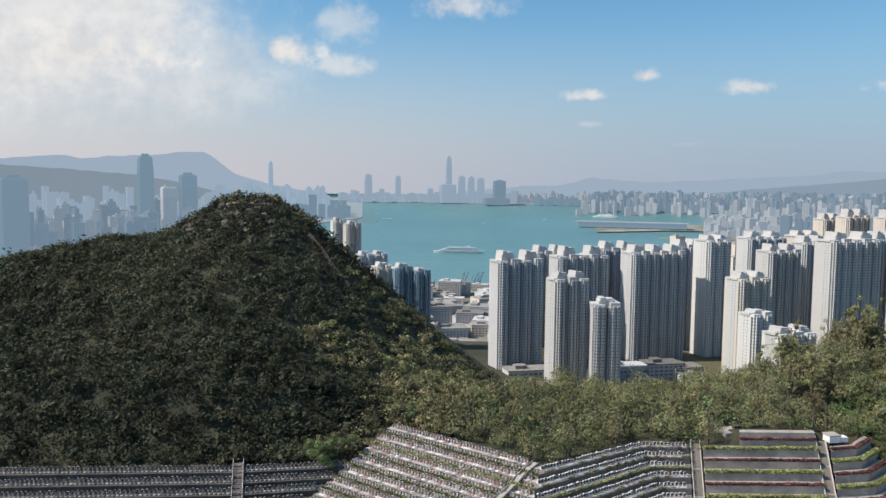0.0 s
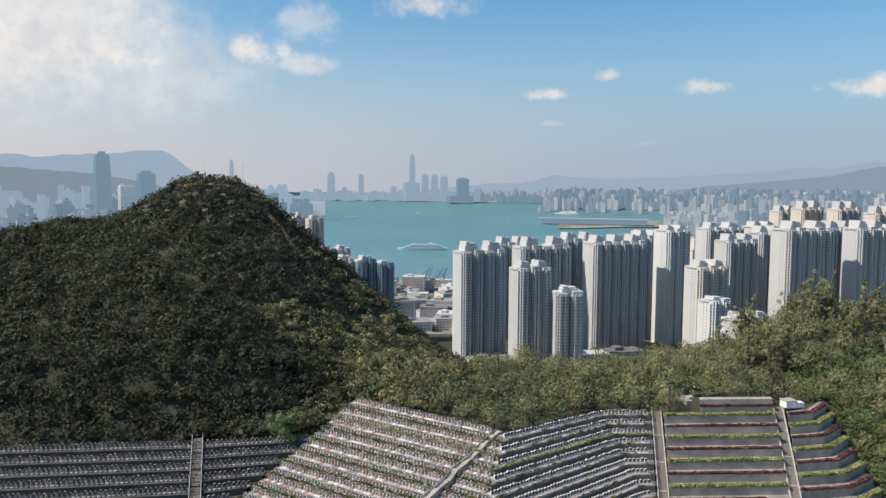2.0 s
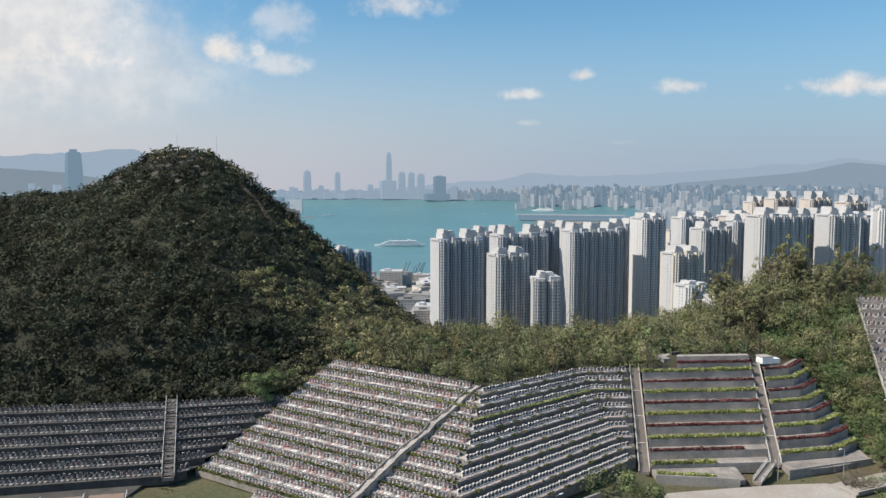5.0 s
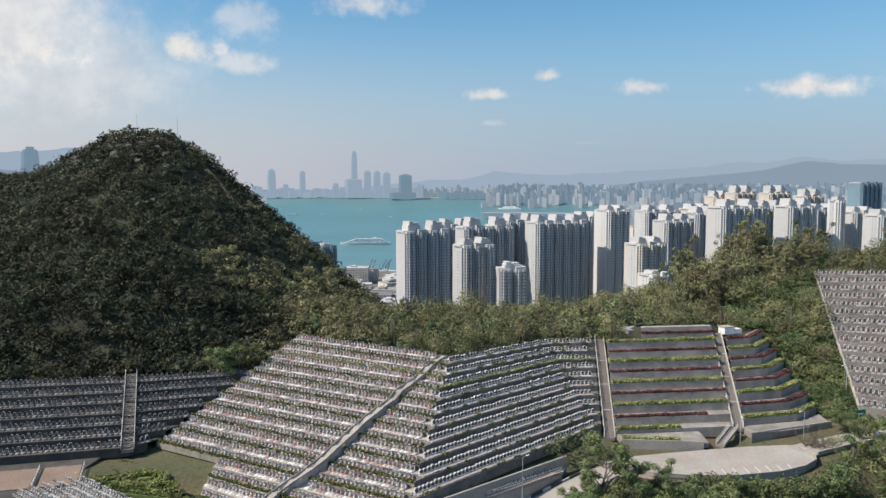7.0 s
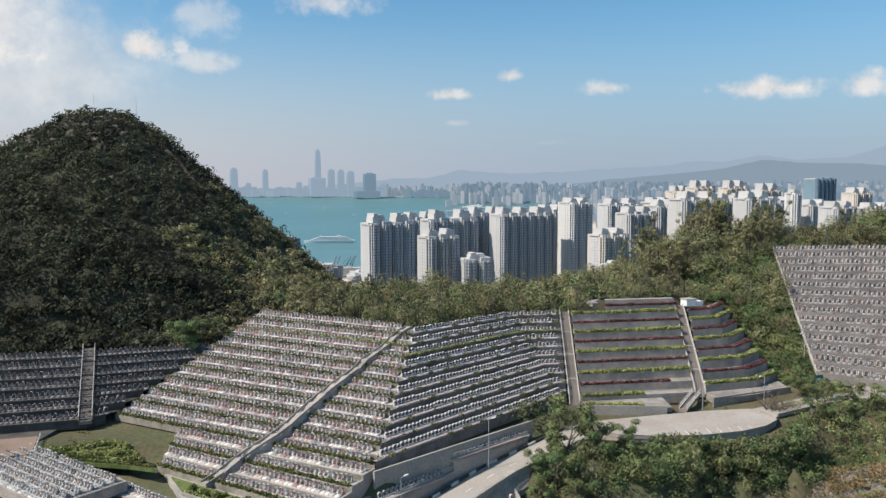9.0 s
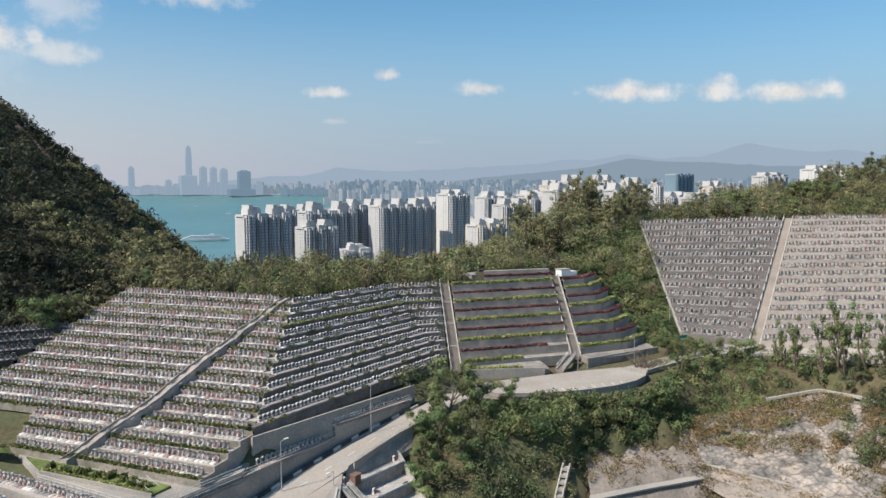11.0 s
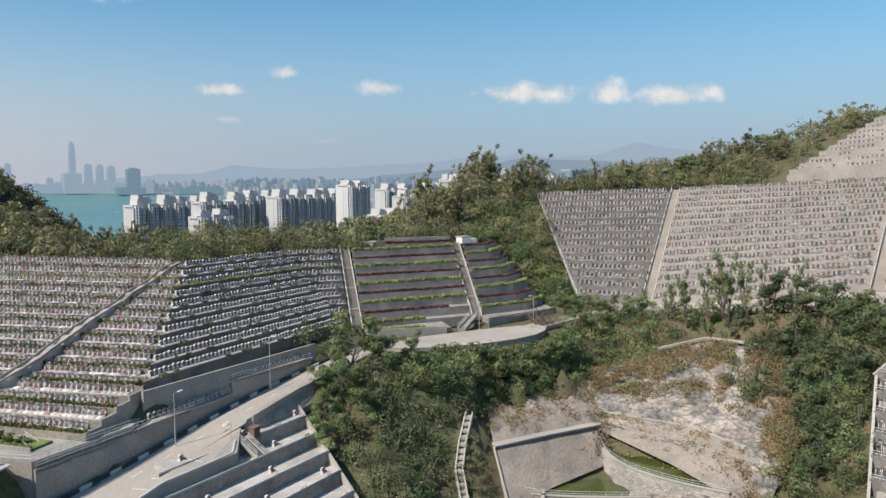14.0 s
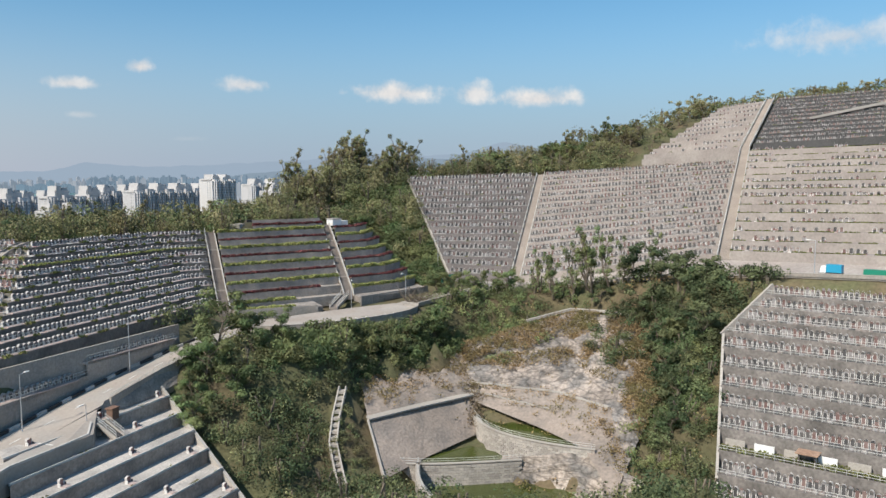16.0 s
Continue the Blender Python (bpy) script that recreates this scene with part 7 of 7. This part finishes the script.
for k in range(34):
    x = g.uniform(186, 262)
    y = 262 - 0.42 * (x - 186) + g.uniform(-10, 12)
    if ((ANCHORS[:, 0] - x) ** 2 + (ANCHORS[:, 1] - y) ** 2).min() > 9:
        plant((P_BROAD + P_DARK + P_FEATHER)[k % 11], x, y, g.uniform(0.6, 0.95))
for k in range(46):
    x, y = g.uniform(112, 186), g.uniform(240, 282)
    if ((ANCHORS[:, 0] - x) ** 2 + (ANCHORS[:, 1] - y) ** 2).min() > 20:
        plant(P_FEATHER[k % 4], x, y, g.uniform(0.7, 1.15))
for k in range(44):
    x = g.uniform(-14, 98)
    y = g.uniform(226, 246) + 4 * math.sin(x * 0.1)
    if ((ANCHORS[:, 0] - x) ** 2 + (ANCHORS[:, 1] - y) ** 2).min() > 16:
        plant((P_FEATHER + P_DARK)[k % 7], x, y, g.uniform(0.6, 0.9))
for k, (x, y, s) in enumerate(((-97, 342, 1.0), (-92, 346, 1.1), (-83, 345, 0.9), (-76, 346, 1.0), (-70, 345, 0.7), (-64, 340, 1.1), (-61, 344, 1.0), (-88, 338, 0.6))):
    plant(P_UMB[k % 2], x, y, s)
plant(P_BROAD[1], -34.5, 213, 1.0)
plant(P_BROAD[2], -31, 217, 0.9)
for proto in (*P_BROAD, *P_DARK, *P_SLIM, *P_OLIVE, *P_UMB, *P_FEATHER):
    for o in (*proto.children_recursive, proto):
        bpy.data.objects.remove(o)


# ---- street furniture and small things ----
M_GALV = mat("galvanised_steel", (0.55, 0.56, 0.57), 0.45, 0.6, vary=0.1)
M_SIGN = mat("sign_green", (0.02, 0.22, 0.14), 0.5, vary=0.05)
M_BLUE = mat("truck_blue", (0.03, 0.30, 0.48), 0.4, vary=0.08)


def street_lamp(x, y, z, h, turn):
    t = empty("street_lamp", pose(x, y, z, 0, 0, turn), label="slim grey steel street lamp by the road", category="lamp", group="street lamps")
    s = Shape()
    limb(s, (0, 0, -0.3), (0, 0, h), 0.11, 0.06, 8)
    part("pole", s, M_GALV, t)
    s = Shape()
    s.beam((0, 0, h - 0.05), (1.4, 0, h + 0.1), 0.08)
    arm = part("arm", s, M_GALV, t)
    s = Shape()
    s.box(1.0, -0.16, h + 0.03, 1.9, 0.16, h + 0.18)
    part("lamp_head", s, M_WHITE, arm)


for x, y, h, turn in ((16, 137.2, 9.5, 40), (36.5, 154.8, 11, 30), (25, 135.5, 7, 220), (136.5, 194, 9, 200), (113, 176, 7, 200), (96, 175.5, 7, 250), (159, 88, 8, 100), (148, 150, 8, 150)):
    street_lamp(x, y, float(ground([x], [y])[0]), h, turn)
sg = empty("road_sign", pose(131.5, 182.0, 146.2, 0, 0, 12), label="green road sign board with white bars", category="sign")
s = Shape()
s.box(-2.8, -0.06, 1.2, 2.8, 0.06, 3.4)
part("board", s, M_SIGN, sg)
for k in range(2):
    s = Shape()
    s.box(-2.2 + 2.3 * k, -0.10, 2.1, -0.4 + 2.3 * k, -0.07, 2.6)
    part("lettering_bar", s, M_WHITE, sg)
for x in (-2, 2):
    s = Shape()
    s.beam((x, 0.12, -0.5), (x, 0.12, 3.3), 0.12)
    part("post", s, M_GALV, sg)
tk = empty("truck", pose(163, 86, 156.2, 0, 0, 100) @ Matrix.Scale(0.8, 4), label="small blue-bodied truck parked by the road", category="truck")
s = Shape()
s.box(-2.2, -1.0, 0.8, 1.6, 1.0, 2.9)
part("cargo_box", s, M_BLUE, tk)
s = Shape()
s.add([(1.7, -0.95, 0.6), (3.4, -0.95, 0.6), (3.4, 0.95, 0.6), (1.7, 0.95, 0.6), (1.7, -0.9, 2.4), (2.9, -0.9, 2.4), (2.9, 0.9, 2.4), (1.7, 0.9, 2.4)],
      [(3, 2, 1, 0), (4, 5, 6, 7), (0, 1, 5, 4), (1, 2, 6, 5), (2, 3, 7, 6), (3, 0, 4, 7)])
part("cab", s, M_WHITE, tk)
s = Shape()
s.box(-2.3, -0.8, 0.5, 3.3, 0.8, 0.8)
part("chassis", s, M_BLACK, tk)
for x in (-1.3, 2.4):
    for y in (-1, 0.8):
        s = Shape()
        limb(s, (x, y, 0.42), (x, y + 0.25, 0.42), 0.42, 0.42, 12)
        part("wheel", s, M_BLACK, tk)
sk = empty("waste_skip", pose(163, 77, 156.6, 0, 0, 100), label="dark green steel skip by the road", category="skip")
s = Shape()
s.box(-2.4, -1, 0.1, 2.4, 1, 1.5)
part("bin", s, M_SIGN, sk)
hut = empty("garden_hut", pose(111.6, 219.2, 163.0, 0, 0, 8), label="small white flat-roofed hut at the stair head", category="hut")
s = Shape()
s.box(1.2, -1.6, 0, 4.6, 1.6, 2.0)
part("body", s, M_WHITE, hut)
s = Shape()
s.box(1.0, -1.8, 2.0, 4.8, 1.8, 2.25)
part("roof", s, M_PATH, hut)
s = Shape()
s.box(5.0, -1.2, 0, 7.4, 1.2, 1.4)
part("tank", s, M_WHITE, hut)
pad = Shape()
pad.strip([(84.5, 222, 164.2), (92, 224.2, 164.2)], [(83.5, 228, 164.2), (91, 230.5, 164.2)], 3)
tagged(new("lookout_pad", pad.mesh("lookout_pad", M_PATH)), "pale paved pad above the garden", "paving", kind="structure")
bs = empty("stone_bench", pose(89.5, 227, 164.2, 0, 0, 14), label="brown stone bench on the paved pad", category="bench")
s = Shape()
s.box(-1.3, -0.6, 0, 1.3, 0.6, 1.0)
part("block", s, M_CRAG, bs)
for k, (x, y) in enumerate(((-88.5, 344), (-72, 345))):
    t = empty("antenna_mast", pose(x, y, float(ground([x], [y])[0]), 0, 0, 0), label="thin steel mast on the hilltop", category="mast", group="hilltop masts")
    s = Shape()
    limb(s, (0, 0, -0.5), (0, 0, 10 + 2 * k), 0.12, 0.06, 6)
    part("pole", s, M_GALV, t)
# fallen grey branches by the yard
fb = empty("brush_pile", pose(113, 169.5, 144.6, 0, 0, 0), label="heap of grey fallen branches by the yard", category="branches")
g = random.Random(3)
for _ in range(46):
    a, e, l = g.uniform(0, 6.28), g.uniform(0.1, 1.0), g.uniform(2.5, 6.5)
    s = Shape()
    c = Vector((g.gauss(0, 1.5), g.gauss(0, 1.0), 0.1))
    tip = c + Vector((math.cos(a) * math.cos(e), math.sin(a) * math.cos(e), math.sin(e))) * l
    limb(s, c, tip, 0.12, 0.04, 5)
    for _ in range(3):
        m = c.lerp(tip, g.uniform(0.4, 0.9))
        limb(s, m, m + Vector((g.gauss(0, 1), g.gauss(0, 1), abs(g.gauss(0, 0.8)))), 0.05, 0.02, 4)
    part("branch", s, M_BARK, fb)
# the planted ledge with pale panels and a hut among the lower graves
foot, head, n = TERRACES["lower_south"]
hedge(tread("lower_south", 2, 0.45), 1.0, 2.0, 40, M_HEDGE, "mixed planting on the grave ledge")
hedge(tread("lower_south", 2, 0.3), 0.7, 0.8, 20, M_YEL, "yellow-green planting on the grave ledge", patchy=0.6, seed=3)
for k, (p, d) in enumerate(along(tread("lower_south", 2, 0.75), 5.0, 3.0)):
    t = empty("memorial_panel", Matrix(((d.x, -d.y, 0, p.x), (d.y, d.x, 0, p.y), (0, 0, 1, p.z), (0, 0, 0, 1))), label="pale rendered memorial panel among plants", category="panel", group="memorial panels")
    s = Shape()
    s.box(-1.7, -0.15, 0, 1.7, 0.15, 1.7)
    part("slab", s, M_WHITE if k % 2 else M_PATH, t)
p, d = along(tread("lower_south", 2, 0.4), 5.0, 15.0)[0]
t = empty("timber_shelter", Matrix(((d.x, -d.y, 0, p.x), (d.y, d.x, 0, p.y), (0, 0, 1, p.z), (0, 0, 0, 1))), label="small brown timber shelter on the ledge", category="shelter")
for x in (-1.3, 1.3):
    for y in (-0.9, 0.9):
        s = Shape()
        s.beam((x, y, 0), (x, y, 2.2), 0.16)
        part("post", s, M_CRAG, t)
s = Shape()
s.box(-1.8, -1.4, 2.2, 1.8, 1.4, 2.4)
part("roof", s, M_DIRT, t)
# coping, rails and little monuments on the bare terraces
for i in range(7):
    railing(tread("bare", i, 0.05), WALLS["bare"], 0.35, 1.2, 0.14, "edge_rail")
    for k, (p, d) in enumerate(along(tread("bare", i, 0.45), 14.0, 5.0 + 3 * (i % 3))):
        m = new("stone_marker", body)
        tagged(m, "lone pale stone marker on a bare terrace", "marker", "terrace markers")
        m.matrix_world = Matrix(((d.x, -d.y, 0, p.x), (d.y, d.x, 0, p.y), (0, 0, 0.9, p.z), (0, 0, 0, 1)))
        part("hood", hoodm, None, m)
